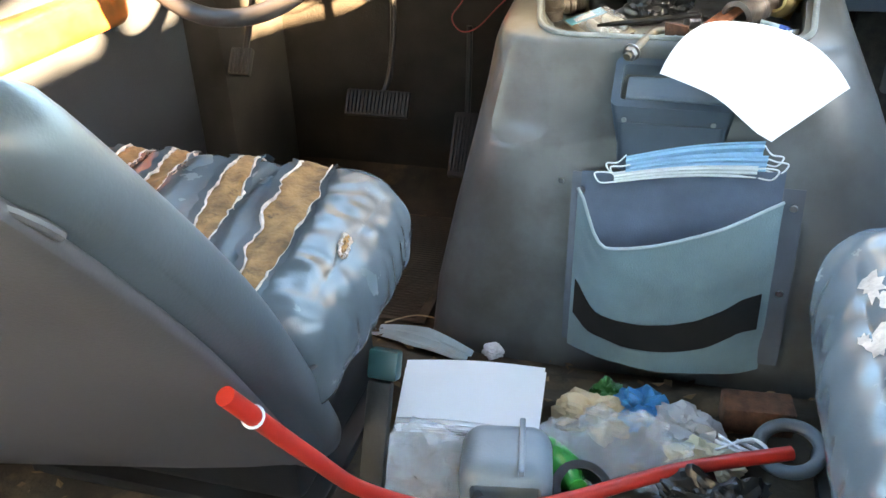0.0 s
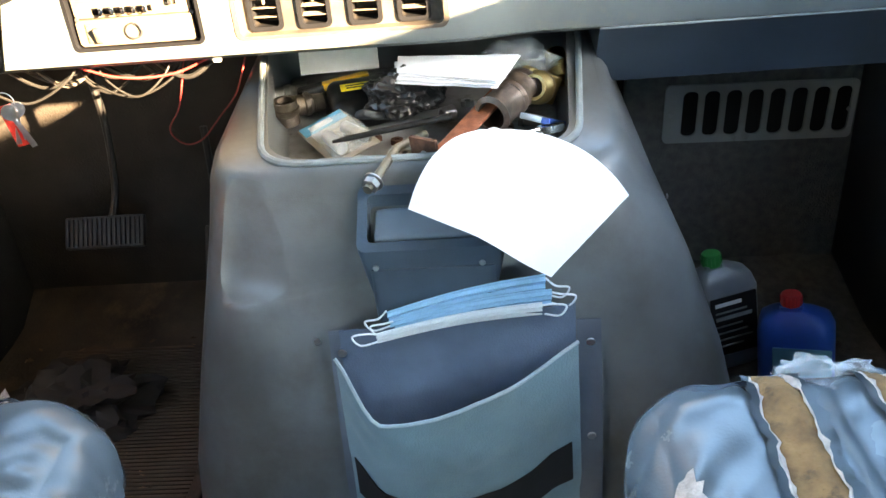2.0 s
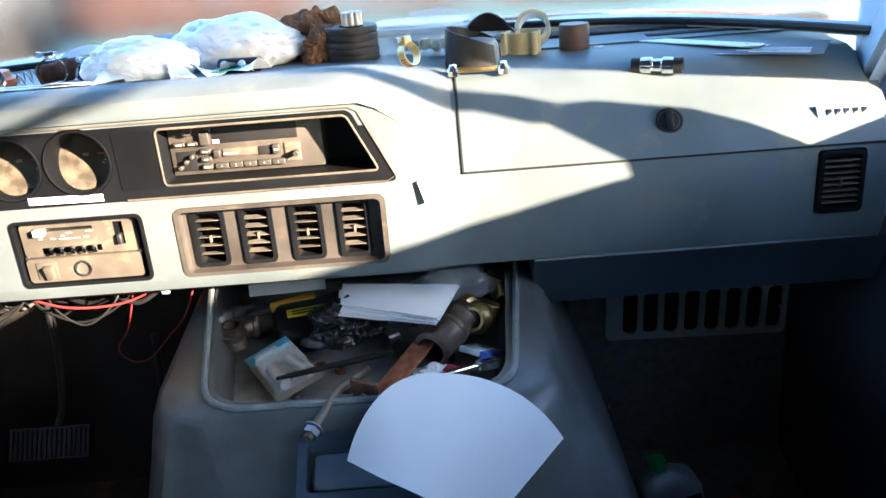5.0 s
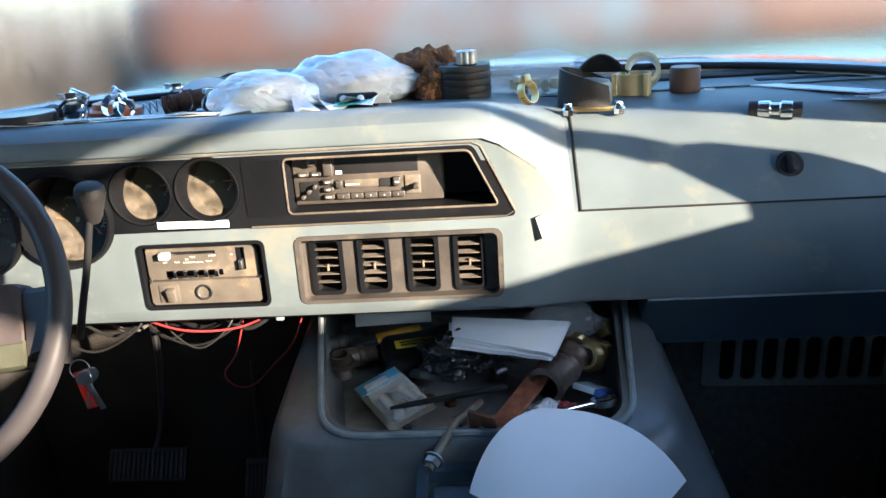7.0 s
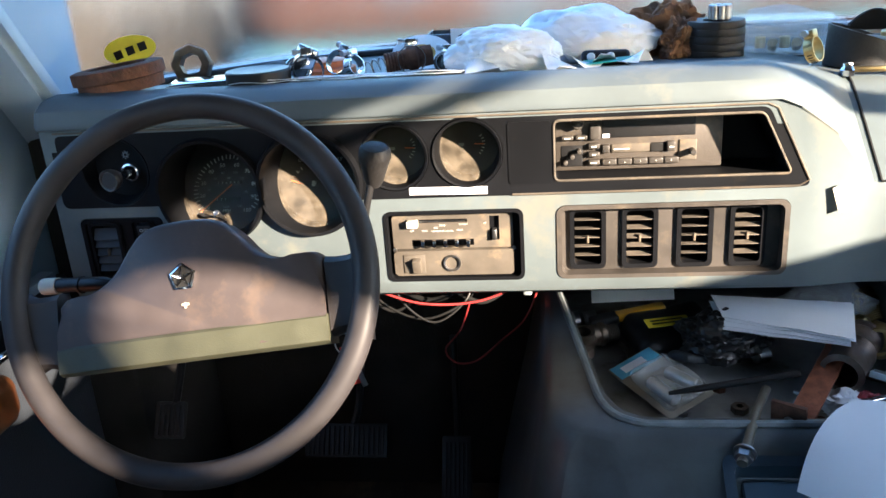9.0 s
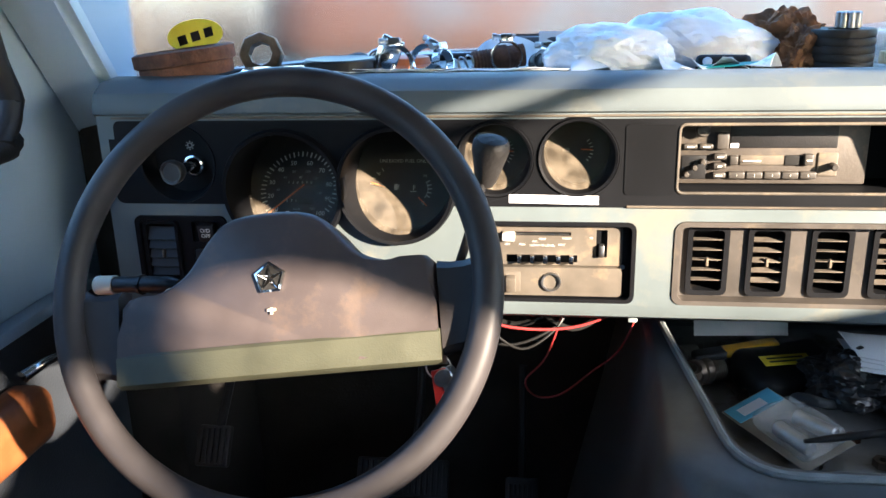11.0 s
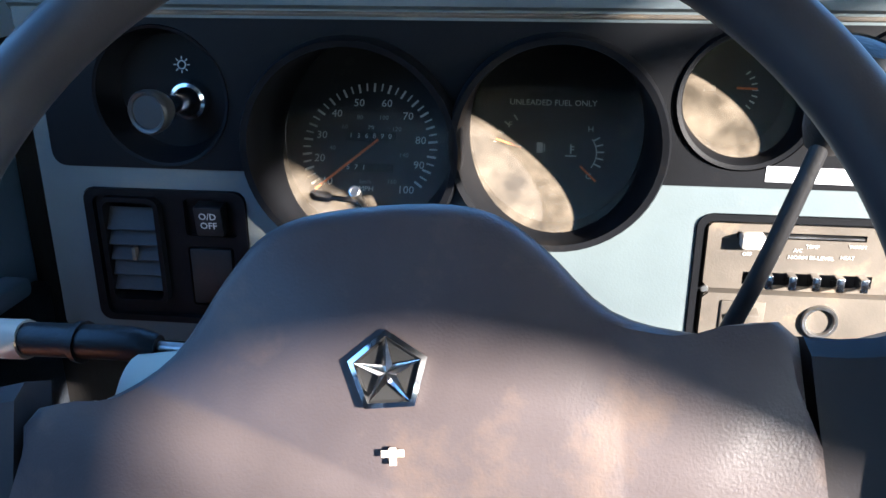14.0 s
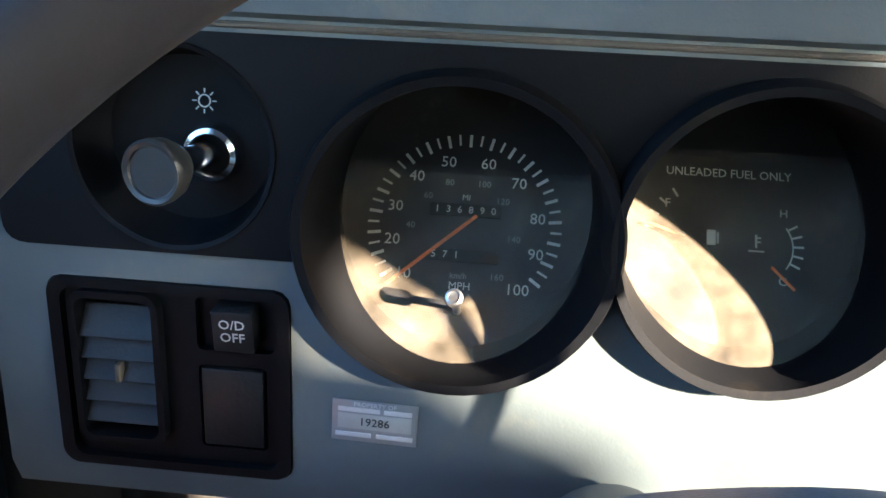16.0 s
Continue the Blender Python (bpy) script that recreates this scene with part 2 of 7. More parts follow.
def round_rect(x0, x1, z0, z1, r, n=5):
    pts = []
    for cx, cz, a0 in ((x1 - r, z1 - r, 0), (x0 + r, z1 - r, 90), (x0 + r, z0 + r, 180), (x1 - r, z0 + r, 270)):
        for i in range(n + 1):
            a = radians(a0 + 90 * i / n)
            pts.append((cx + r * math.cos(a), cz + r * math.sin(a)))
    return pts


def round_poly(corners, r, n=5):
    """Corners of a convex outline, rounded."""
    out = []
    k = len(corners)
    for i in range(k):
        p, a, b = Vector(corners[i]), Vector(corners[i - 1]), Vector(corners[(i + 1) % k])
        da, db = (a - p).normalized(), (b - p).normalized()
        s, e = p + da * r, p + db * r
        for j in range(n + 1):
            t = j / n
            out.append(tuple((1 - t) ** 2 * s + 2 * t * (1 - t) * p + t * t * e))
    return out


def circle(cx, cz, r, n=40):
    return [(cx + r * math.cos(2 * math.pi * i / n), cz + r * math.sin(2 * math.pi * i / n)) for i in range(n)]


def frame_ring(outer, inner, y0, y1):
    """A frame between two outlines of equally many points."""
    loops = [[(x, y0, z) for x, z in outer], [(x, y0, z) for x, z in inner], [(x, y1, z) for x, z in inner], [(x, y1, z) for x, z in outer]]
    return rings(loops + loops[:1], cap=False)


def sheet(nx, ny, f, thick=0.0006):
    """A thin sheet whose point at (u, v) in 0..1 is f(u, v)."""
    bm = bmesh.new()
    g = [[bm.verts.new(f(i / nx, j / ny)) for i in range(nx + 1)] for j in range(ny + 1)]
    for j in range(ny):
        for i in range(nx):
            bm.faces.new((g[j][i], g[j][i + 1], g[j + 1][i + 1], g[j + 1][i]))
    if thick:
        bm.normal_update()
        bmesh.ops.solidify(bm, geom=bm.faces[:], thickness=thick)
    return bm


def cut(bm, *cutters):
    """bm with the cutters taken away."""
    def ob_of(b):
        bmesh.ops.recalc_face_normals(b, faces=b.faces)
        me = bpy.data.meshes.new("tmp")
        b.to_mesh(me)
        b.free()
        return new("tmp", me)
    body = ob_of(bm)
    tools = [ob_of(c) for c in cutters]
    for t in tools:
        mod = body.modifiers.new("cut", "BOOLEAN")
        mod.operation, mod.object, mod.solver = "DIFFERENCE", t, "EXACT"
    dg = bpy.context.evaluated_depsgraph_get()
    me = bpy.data.meshes.new_from_object(body.evaluated_get(dg))
    out = bmesh.new()
    out.from_mesh(me)
    for o in [body, *tools]:
        d = o.data
        bpy.data.objects.remove(o)
        bpy.data.meshes.remove(d)
    bpy.data.meshes.remove(me)
    return out


def crumple(bm, amount, scale, seed=0.0):
    for v in bm.verts:
        p = v.co * scale + Vector((seed, seed * 1.7, seed * 0.6))
        v.co += amount * noise.noise_vector(p) + 0.5 * amount * noise.noise_vector(p * 2.3)
    return bm


def text(body, size, mat, parent, at, rot, depth=0.0002, name="lettering", width=None):
    """Raised lettering in the built-in font."""
    cu = bpy.data.curves.new(name, "FONT")
    cu.body, cu.size, cu.extrude, cu.align_x, cu.align_y, cu.resolution_u = body, size, depth, "CENTER", "CENTER", 2
    tmp = new("tmp", cu)
    me = bpy.data.meshes.new_from_object(tmp.evaluated_get(bpy.context.evaluated_depsgraph_get()))
    bpy.data.objects.remove(tmp)
    bpy.data.curves.remove(cu)
    me.materials.clear()
    me.materials.append(mat)
    if width and len(me.vertices):
        xs = [v.co.x for v in me.vertices]
        k = width / max(1e-6, max(xs) - min(xs))
        for v in me.vertices:
            v.co.x *= k
    ob = new(name, me)
    ob.parent = parent
    ob.matrix_local = pose(*at, *rot)
    return ob


# ---- the van's shell ----
def yglass(x, z):
    """Inner face of the curved windscreen."""
    u = min(1.0, abs((x - 0.15) / 0.88))
    return 0.12 + 0.42 * (1 - u ** 4) - (z - 0.85) * 0.72


floor = single("floor", sheet(40, 60, lambda u, v: (-0.85 + 2.0 * u, -2.8 + 3.4 * v,
               0.006 * noise.noise((u * 20, v * 30, 0)) - (0.085 * max(0, min(1, (-2.8 + 3.4 * v + 0.42) / 0.2)))
               + 0.55 * max(0, (-2.8 + 3.4 * v) - 0.30)), 0.01), FLOOR, "dirty worn van floor with earth and debris", "floor", kind="structure")
roof = single("ceiling", box(-0.9, 1.2, -2.9, 0.16, 1.42, 1.46, 0.01), LINER, "unseen headliner under the van roof, darkened to limit bounce", "ceiling", kind="structure")
# out of view; the opening lets fill light onto the seat back and tray
back_wall = single("wall_back", cut(box(-0.9, 1.2, -2.9, -2.85, -0.1, 1.42, 0.0), box(0.24, 0.94, -3.0, -2.7, 0.80, 1.24, 0.0)), PAINT, "unseen painted rear wall with an opening added for fill light", "wall", kind="structure")


def side_wall(name, x0, x1, opening):
    bm = cut(box(x0, x1, -2.85, 0.30, -0.12, 1.42, 0.0),
             prism_x(opening, x0 - 0.1, x1 + 0.1))
    return single(name, bm, PAINT, "pale blue painted steel door side with a window opening", "wall", kind="structure")


def prism_x(poly, x0, x1):
    return rings([[(x0, y, z) for y, z in poly], [(x1, y, z) for y, z in poly]])


LEFT_WINDOW = [(-0.98, 0.80), (-0.12, 0.80), (-0.065, 0.812), (-0.035, 0.845), (-0.045, 0.90), (-0.20, 1.225), (-0.98, 1.225)]
wall_left = side_wall("wall_left", -0.86, -0.80, LEFT_WINDOW)
# unseen side wall: openings outlined to throw the sun patches on the dash
wall_right = single("wall_right", cut(box(1.08, 1.10, -2.85, 0.30, -0.12, 1.42, 0.0), *[prism_x(p, 0.98, 1.24) for p in (
    [(-1.035, 0.93), (-0.534, 0.874), (-0.32, 0.846), (-0.19, 0.81), (-0.15, 0.79), (0.05, 0.765), (0.075, 0.778), (-0.008, 0.846), (-0.123, 0.929), (-0.207, 0.997), (-0.277, 1.058), (-0.40, 1.117), (-0.60, 1.205), (-0.72, 1.237),
     (-0.84, 1.239), (-1.15, 1.243), (-1.155, 1.213), (-1.112, 1.188), (-1.090, 1.155), (-1.052, 1.12), (-1.04, 1.06)],
    [(-0.72, 1.266), (-0.93, 1.262), (-1.01, 1.272), (-0.98, 1.285), (-0.90, 1.279), (-0.72, 1.282)],
    [(-1.425, 1.06), (-1.40, 1.03), (-1.24, 1.03), (-1.21, 1.06), (-1.216, 1.125), (-1.25, 1.155), (-1.282, 1.194), (-1.325, 1.224), (-1.375, 1.236), (-1.41, 1.228), (-1.425, 1.20)],
    [(-1.82, 1.035), (-1.50, 1.035), (-1.475, 1.06), (-1.475, 1.18), (-1.50, 1.20), (-1.82, 1.14)])]),
    PAINT, "unseen painted van side with openings shaped for the sun patches", "wall", kind="structure")

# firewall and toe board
# near-black brown with random mottling
single("wall_front", merge(box(-0.80, 1.08, 0.40, 0.46, -0.2, 0.845, 0.004)), material("brown_black_carpet", (0.020, 0.016, 0.013), 0.95, scale=12, vary=0.5, fine=200, grain=0.8), "dark firewall behind the dashboard", "wall", kind="structure")

# windscreen glass
GLASS = bpy.data.materials.new("wet_glass")
GLASS.use_nodes = True
gn, gl = GLASS.node_tree.nodes, GLASS.node_tree.links
gb = gn["Principled BSDF"]
gb.inputs["Base Color"].default_value = (0.93, 0.96, 0.97, 1)
gb.inputs["Transmission Weight"].default_value, gb.inputs["Roughness"].default_value, gb.inputs["IOR"].default_value = 1.0, 0.16, 1.15
gc, gv = gn.new("ShaderNodeTexCoord"), gn.new("ShaderNodeTexVoronoi")
gv.inputs["Scale"].default_value = 260
gl.new(gc.outputs["Object"], gv.inputs["Vector"])
gm = gn.new("ShaderNodeMapRange")
gm.inputs["From Min"].default_value, gm.inputs["From Max"].default_value = 0.42, 0.1
gl.new(gv.outputs["Distance"], gm.inputs["Value"])
gbump = gn.new("ShaderNodeBump")
gbump.inputs["Strength"].default_value, gbump.inputs["Distance"].default_value = 0.12, 0.0015
gl.new(gm.outputs[0], gbump.inputs["Height"])
gl.new(gbump.outputs[0], gb.inputs["Normal"])
screen = single("window_front", sheet(40, 14, lambda u, v: (-0.73 + 1.76 * u, yglass(-0.73 + 1.76 * u, 0.85 + 0.57 * v), 0.85 + 0.57 * v), 0.004), GLASS,
                "wet fogged windscreen beaded with drops", "windscreen", kind="structure")
screen.visible_shadow = False


# ---- dashboard ----
dash = thing("dashboard", "faded blue-grey van dashboard with a sunlit hooded top", "dashboard", at=(0.15, 0.2, 0.56))


def dash_section(x, k, lean=0.0):
    """Outline of the dashboard across x; k = 0: instrument hood, 1: glove box side."""
    a = [(0.40, 0.585), (0.05, 0.575), (0.008, 0.576), (-0.006, 0.584), (-0.012, 0.60), (-0.012, 0.718), (-0.014, 0.8335), (-0.019, 0.836), (-0.020, 0.843),
         (-0.012, 0.860), (0.010, 0.871), (0.05, 0.874), (0.15, 0.860), (0.26, 0.850), (0.40, 0.848)]
    b = [(0.40, 0.585), (0.05, 0.575), (0.022, 0.576), (0.008, 0.583), (0.003, 0.60), (0.001, 0.70), (0.003, 0.722), (0.012, 0.730), (0.045, 0.755),
         (0.08, 0.782), (0.115, 0.806), (0.140, 0.823), (0.165, 0.832), (0.26, 0.836), (0.40, 0.838)]
    out = []
    for (ya, za), (yb, zb) in zip(a, b):
        y, z = ya + (yb - ya) * k, za + (zb - za) * k
        out.append((x - lean * max(0, z - 0.726), y, z))
    return out


sections = [dash_section(-0.715, 0.0), dash_section(-0.70, 0.0)]
for i, p in enumerate(sections[0]):
    sections[0][i] = (p[0], p[1] * 0.9 + 0.03, p[2] - (0.012 if p[2] > 0.8 else -0.008 if p[2] < 0.62 else 0))
sections += [dash_section(x, 0.0) for x in (-0.6, -0.4, -0.2, 0.0, 0.2)]
sections += [dash_section(0.315, 0.0, 0.40), dash_section(0.33, 0.10, 0.35), dash_section(0.355, 0.45, 0.18), dash_section(0.38, 0.85, 0.05), dash_section(0.395, 1.0), dash_section(0.41, 1.0)]
sections += [dash_section(x, 1.0) for x in (0.6, 0.8, 0.95, 1.0)]
sections += [[(1.03, y * 0.85 + 0.05, z - (0.02 if z > 0.8 else 0)) for _, y, z in dash_section(1.0, 1.0)]]
body = rings(sections)
RADIO_OPEN = round_poly([(-0.005, 0.741), (0.290, 0.741), (0.252, 0.820), (-0.005, 0.820)], 0.008)
BEZEL_OUT = round_poly([(-0.690, 0.7225), (0.318, 0.7225), (0.270, 0.832), (-0.690, 0.832)], 0.012)
pods = [(-0.470, 0.741, 0.0700, -0.470, 0.727, 0.056), (-0.331, 0.748, 0.0665, -0.334, 0.735, 0.054), (-0.213, 0.780, 0.0415, -0.214, 0.776, 0.034), (-0.117, 0.782, 0.0425, -0.118, 0.778, 0.035)]
cuts = [prism(round_poly([(-0.680, 0.7275), (0.304, 0.7275), (0.258, 0.827), (-0.680, 0.827)], 0.01), -0.06, 0.075), box(-0.670, -0.548, -0.05, 0.045, 0.603, 0.708, 0.008, 3), box(-0.236, -0.047, -0.05, 0.030, 0.603, 0.705, 0.010, 3),
        box(-0.004, 0.293, -0.05, 0.05, 0.603, 0.707, 0.012, 3), box(0.898, 0.966, -0.05, 0.05, 0.622, 0.716, 0.006, 3)]
for x, z, r, *_ in pods:
    cuts.append(moved(cyl(r + 0.006, 0.24, 40, 0, "y"), (x, 0.12, z)))
body = cut(body, *cuts)
dash_ob = part("dash_body", body, PANEL, dash, world=True, smooth=35)
dash_ob.data.materials.append(PAD)                  # padded vinyl top of the instrument hood, darkened to carry its shade
for p in dash_ob.data.polygons:
    c = p.center + Vector((0.15, 0.2, 0.56))
    if c.z > 0.8337 and c.x < 0.30:
        p.material_index = 1
# seam beside the glove box and its lid line
part("lid_seam", tube([(0.404, y, z) for _, y, z in dash_section(0.404, 1.0)[6:13]], 0.0022, 6, 2), VOID, dash, world=True)
part("lid_seam", tube([(0.404, 0.0015, 0.7225), (0.7, 0.0015, 0.7225), (0.99, 0.0015, 0.7225)], 0.0016, 6, 2), VOID, dash, world=True)
part("crease_line", tube([(0.50, 0.010, 0.5795), (0.75, 0.010, 0.5795), (1.0, 0.012, 0.5795)], 0.002, 6, 2), SCUFF, dash, world=True)

# black instrument panel with deep round pods
bez = prism(round_poly([(-0.688, 0.7235), (0.3155, 0.7235), (0.2685, 0.831), (-0.688, 0.831)], 0.012), -0.0135, 0.07)
bez = cut(bez, prism(RADIO_OPEN, -0.1, 0.066), moved(cyl(0.0475, 0.12, 40, 0, "y"), (-0.602, 0.10, 0.774)),
          *[moved(cyl(r + 0.0045, 0.3, 48, 0, "y"), (x, 0.2, z)) for x, z, r, *_ in pods])
bezel = part("instrument_panel", bez, BEZEL, dash, "dusty black instrument panel", world=True)


LEAN = radians(33)                       # the dials lean back
lens_r = lambda r: r - 0.0030            # each lens nearly fills its pod and leans more than the dial behind it
lens_lean = lambda r: radians(42) if r > 0.05 else radians(33)
lens_y = lambda r: -0.006 + lens_r(r) * math.tan(lens_lean(r))


def pod(x, z, r, dx, dz, dr, proud):
    """Round sleeve from its lip down to the slanting lens and on to the dial."""
    loops = []
    back = 0.052 + (z - dz) * math.tan(LEAN)
    off = 0.0070 if r > 0.05 else 0.0045
    for rad, cy, lean in ((r + off, -0.006, 0), (r + off - 0.001, -0.012 - proud * 0.7, 0), (r + off * 0.6, -0.013 - proud, 0), (r, -0.012 - proud, 0), (r - 0.0015, -0.010, 0),
                          (lens_r(r), lens_y(r), lens_lean(r)), (lens_r(r), back, LEAN)):
        ring = [(rad * math.cos(2 * math.pi * i / 56), rad * math.sin(2 * math.pi * i / 56)) for i in range(56)]
        loops.append([(x + a, cy + b * math.tan(lean), z + b) for a, b in ring])
    return rings(loops, cap=False)


# ---- gauges' pods ----
for i, (x, z, r, dx, dz, dr) in enumerate(pods):
    part("gauge_pod", pod(x, z, r, dx, dz, dr, 0.012 if i < 2 else 0.003), BEZEL, dash, world=True)

# ---- engine cover between the seats ----
cover = thing("engine_cover", "worn grey engine cover with a moulded tray on top", "engine cover", at=(0.27, 0.0, -0.08))


def cover_ring(z, x0, x1, y0, y1, r, dz0=0.0, dz1=0.0):
    """A rounded plan; the height runs from z + dz0 at the back edge to z + dz1 at the front."""
    out = []
    for x, y in round_rect(x0, x1, y0, y1, r, 7):
        k = (y - y0) / (y1 - y0)
        out.append((x, y, z + dz0 + (dz1 - dz0) * k))
    return out


cov = rings([cover_ring(-0.09, -0.135, 0.700, -0.350, 0.44, 0.11), cover_ring(0.06, -0.118, 0.675, -0.338, 0.44, 0.11), cover_ring(0.20, -0.088, 0.640, -0.318, 0.44, 0.11),
             cover_ring(0.33, -0.058, 0.595, -0.288, 0.44, 0.105), cover_ring(0.415, -0.040, 0.556, -0.258, 0.44, 0.095), cover_ring(0.468, -0.030, 0.522, -0.236, 0.44, 0.085, 0, 0.06),
             cover_ring(0.487, -0.022, 0.508, -0.226, 0.44, 0.08, 0, 0.09), cover_ring(0.494, -0.012, 0.494, -0.213, 0.43, 0.07, 0, 0.095)])
tray_cut = rings([[(x, y, 0.452) for x, y in round_poly([(-0.016, 0.30), (0.070, -0.172), (0.425, -0.178), (0.462, 0.30)], 0.06, 7)],
                  [(x, y, 0.47) for x, y in round_poly([(-0.028, 0.30), (0.058, -0.190), (0.436, -0.192), (0.474, 0.30)], 0.06, 7)],
                  [(x, y, 0.70) for x, y in round_poly([(-0.038, 0.30), (0.050, -0.204), (0.446, -0.202), (0.484, 0.30)], 0.06, 7)]])
side_dent = moved(cushion(0.165, 0.10, 0.27, 0.0495, 16), (0.040, -0.283, 0.468), (-16, 0, -22))
cov = cut(cov, tray_cut, side_dent)
tray_poly = round_poly([(-0.010, 0.28), (0.073, -0.168), (0.421, -0.174), (0.456, 0.28)], 0.058, 7)
part("tray_floor", rings([[(x, y, 0.4518) for x, y in tray_poly], [(x, y, 0.4531) for x, y in tray_poly]]), material("dusty_tray", (0.27, 0.27, 0.26), 0.7, scale=14, vary=0.35, fine=300, grain=0.3, stain=(0.13, 0.115, 0.095), stain_at=0.55, stain_scale=16), cover, "dusty grey tray floor", world=True)
part("cover_shell", cov, DOGHOUSE, cover, world=True, smooth=50)
rim_line = [(x, y, 0.4965 + 0.095 * (y + 0.213) / 0.643) for x, y in round_poly([(-0.014, 0.16), (0.050, -0.206), (0.448, -0.204), (0.486, 0.16)], 0.06, 7)]
line = [p for p in rim_line if p[1] < 0.12]
line.sort(key=lambda p: math.atan2(p[0] - 0.25, -(p[1] - 0.25)))
part("tray_rim", tube(line, 0.0048, 8, 1), SCUFF, cover, "scuffed pale tray rim", world=True)



# ---- steering wheel, column, levers ----
wheel = thing("steering_wheel", "dark blue vinyl steering wheel with a wide padded hub", "steering wheel", at=(-0.392, -0.300, 0.722), rot=(63, 0, -1))
wheel.matrix_world = wheel.matrix_world @ pose(0, 0, 0, 0, 0, 7)
# in the wheel's own axes: x right, y up along its face, z towards the driver
part("rim", torus(0.1935, 0.0138, 110, 18), WHEEL, wheel)
hub_outline = [(-0.147, -0.074), (0.147, -0.074), (0.147, 0.012), (0.112, 0.016), (0.082, 0.026), (0.060, 0.050), (0.043, 0.064), (0.02, 0.070), (-0.02, 0.070), (-0.043, 0.064),
               (-0.060, 0.048), (-0.082, 0.020), (-0.112, 0.004), (-0.147, -0.004)]
hub_in = [(x * 0.955, y * 0.93 + 0.001) for x, y in hub_outline]


def smooth_loop(pts, n=4):
    p = [Vector((x, y, 0)) for x, y in pts]
    out = []
    for i in range(len(p)):
        a, b, c, d = p[i - 1], p[i], p[(i + 1) % len(p)], p[(i + 2) % len(p)]
        sharp = abs(b.x) > 0.14 and abs(c.x) > 0.14
        for s in range(n):
            t = s / n
            q = b.lerp(c, t) if sharp else 0.5 * ((2 * b) + (c - a) * t + (2 * a - 5 * b + 4 * c - d) * t * t + (3 * b - a - 3 * c + d) * t ** 3)
            out.append((max(-0.147, min(0.147, q.x)), q.y))
    return out


ho, hi, hj = smooth_loop(hub_outline), smooth_loop(hub_in), smooth_loop([(x * 0.90, y * 0.86 + 0.002) for x, y in hub_outline])
zoff = lambda x, y: 0.010 - 0.35 * x * x
hub = rings([[(x, y, -0.035) for x, y in ho], [(x, y, -0.006 + zoff(x, y) - 0.01) for x, y in ho], [(x * 0.985, y * 0.985, 0.001 + zoff(x, y) - 0.01) for x, y in ho], [(x, y, 0.005 + zoff(x, y) - 0.01) for x, y in hi], [(x, y, 0.0075 + zoff(x, y) - 0.01) for x, y in hj]])
# one mottled brown-grey tone over the whole pad
hub_ob = part("hub_pad", hub, HUB, wheel, "padded brown-grey vinyl hub with paler mottling", smooth=50)
part("trim_strip", moved(rings([[(x, y, z - 0.35 * x * x) for y, z in ((-0.077, -0.03), (-0.0775, 0.000), (-0.074, 0.007), (-0.050, 0.0085), (-0.047, 0.006), (-0.046, -0.03))] for x in [-0.1475 + 0.295 * i / 16 for i in range(17)]])), HUB_TRIM, wheel, "faded olive green vinyl strip")
for sx in (-1, 1):
    arm = [[(sx * x, y * k + off, z - d) for y, z in ((-0.070, -0.022), (-0.070, -0.004), (-0.064, 0.003), (0.006, 0.003), (0.013, -0.004), (0.013, -0.022))]
           for x, k, off, d in ((0.1485, 1.0, 0.0, 0.009), (0.160, 0.94, -0.001, 0.008), (0.172, 0.92, -0.001, 0.006), (0.182, 1.0, 0.0, 0.004), (0.190, 1.18, 0.004, 0.002))]
    part("spoke", rings(arm), WHEEL, wheel)
star = part("emblem", lathe([(0.0118, 0.0), (0.0150, 0.0), (0.0150, 0.002), (0.0128, 0.003), (0.0120, 0.0018), (0.0118, 0.0)], 5), CHROME, wheel, "small chrome five-sided emblem")
star.matrix_local = pose(0.002, 0.009, 0.0072, 0, 0, 90)
part("emblem_field", moved(cyl(0.0119, 0.0012, 5, 0.0001)), VOID, star)
for i in range(5):
    arm = part("emblem_ray", lathe([(0, -0.0005), (0.0024, 0.0002), (0, 0.0125)], 4), CHROME, star)
    arm.matrix_local = pose(0, 0, 0.0028, 0, 90, 72 * i)
part("horn_symbol", moved(merge(box(-0.004, 0.004, -0.0012, 0.0012, 0, 0.0006, 0), box(-0.0012, 0.0012, -0.004, 0.002, 0, 0.0006, 0)), (0.002, -0.019, 0.0073)), material("worn_cream_print", (0.5, 0.42, 0.32), 0.7), wheel)
part("column_shroud", moved(lathe([(0, 0.0), (0.036, 0.0), (0.040, -0.03), (0.043, -0.14), (0.040, -0.26), (0, -0.26)], 32), (0, 0.0, -0.03)), KNEE, wheel)
part("column_collar", moved(lathe([(0, 0), (0.028, 0), (0.029, 0.02), (0.029, 0.072), (0.026, 0.074), (0.024, 0.073), (0.024, 0.060), (0, 0.060)], 28), (-0.060, -0.006, -0.080), (0, -90, 0)), material("ivory_plastic", (0.55, 0.52, 0.42), 0.5), wheel, "ivory plastic stalk collar")
stalk = thing("turn_signal_stalk", "black turn signal stalk with a ribbed pale tip", "stalk", at=(-0.49, -0.225, 0.695))
part("stalk_rod", tube([(-0.485, -0.222, 0.694), (-0.53, -0.220, 0.694)], 0.0028, 10, 1), STEEL, stalk, world=True)
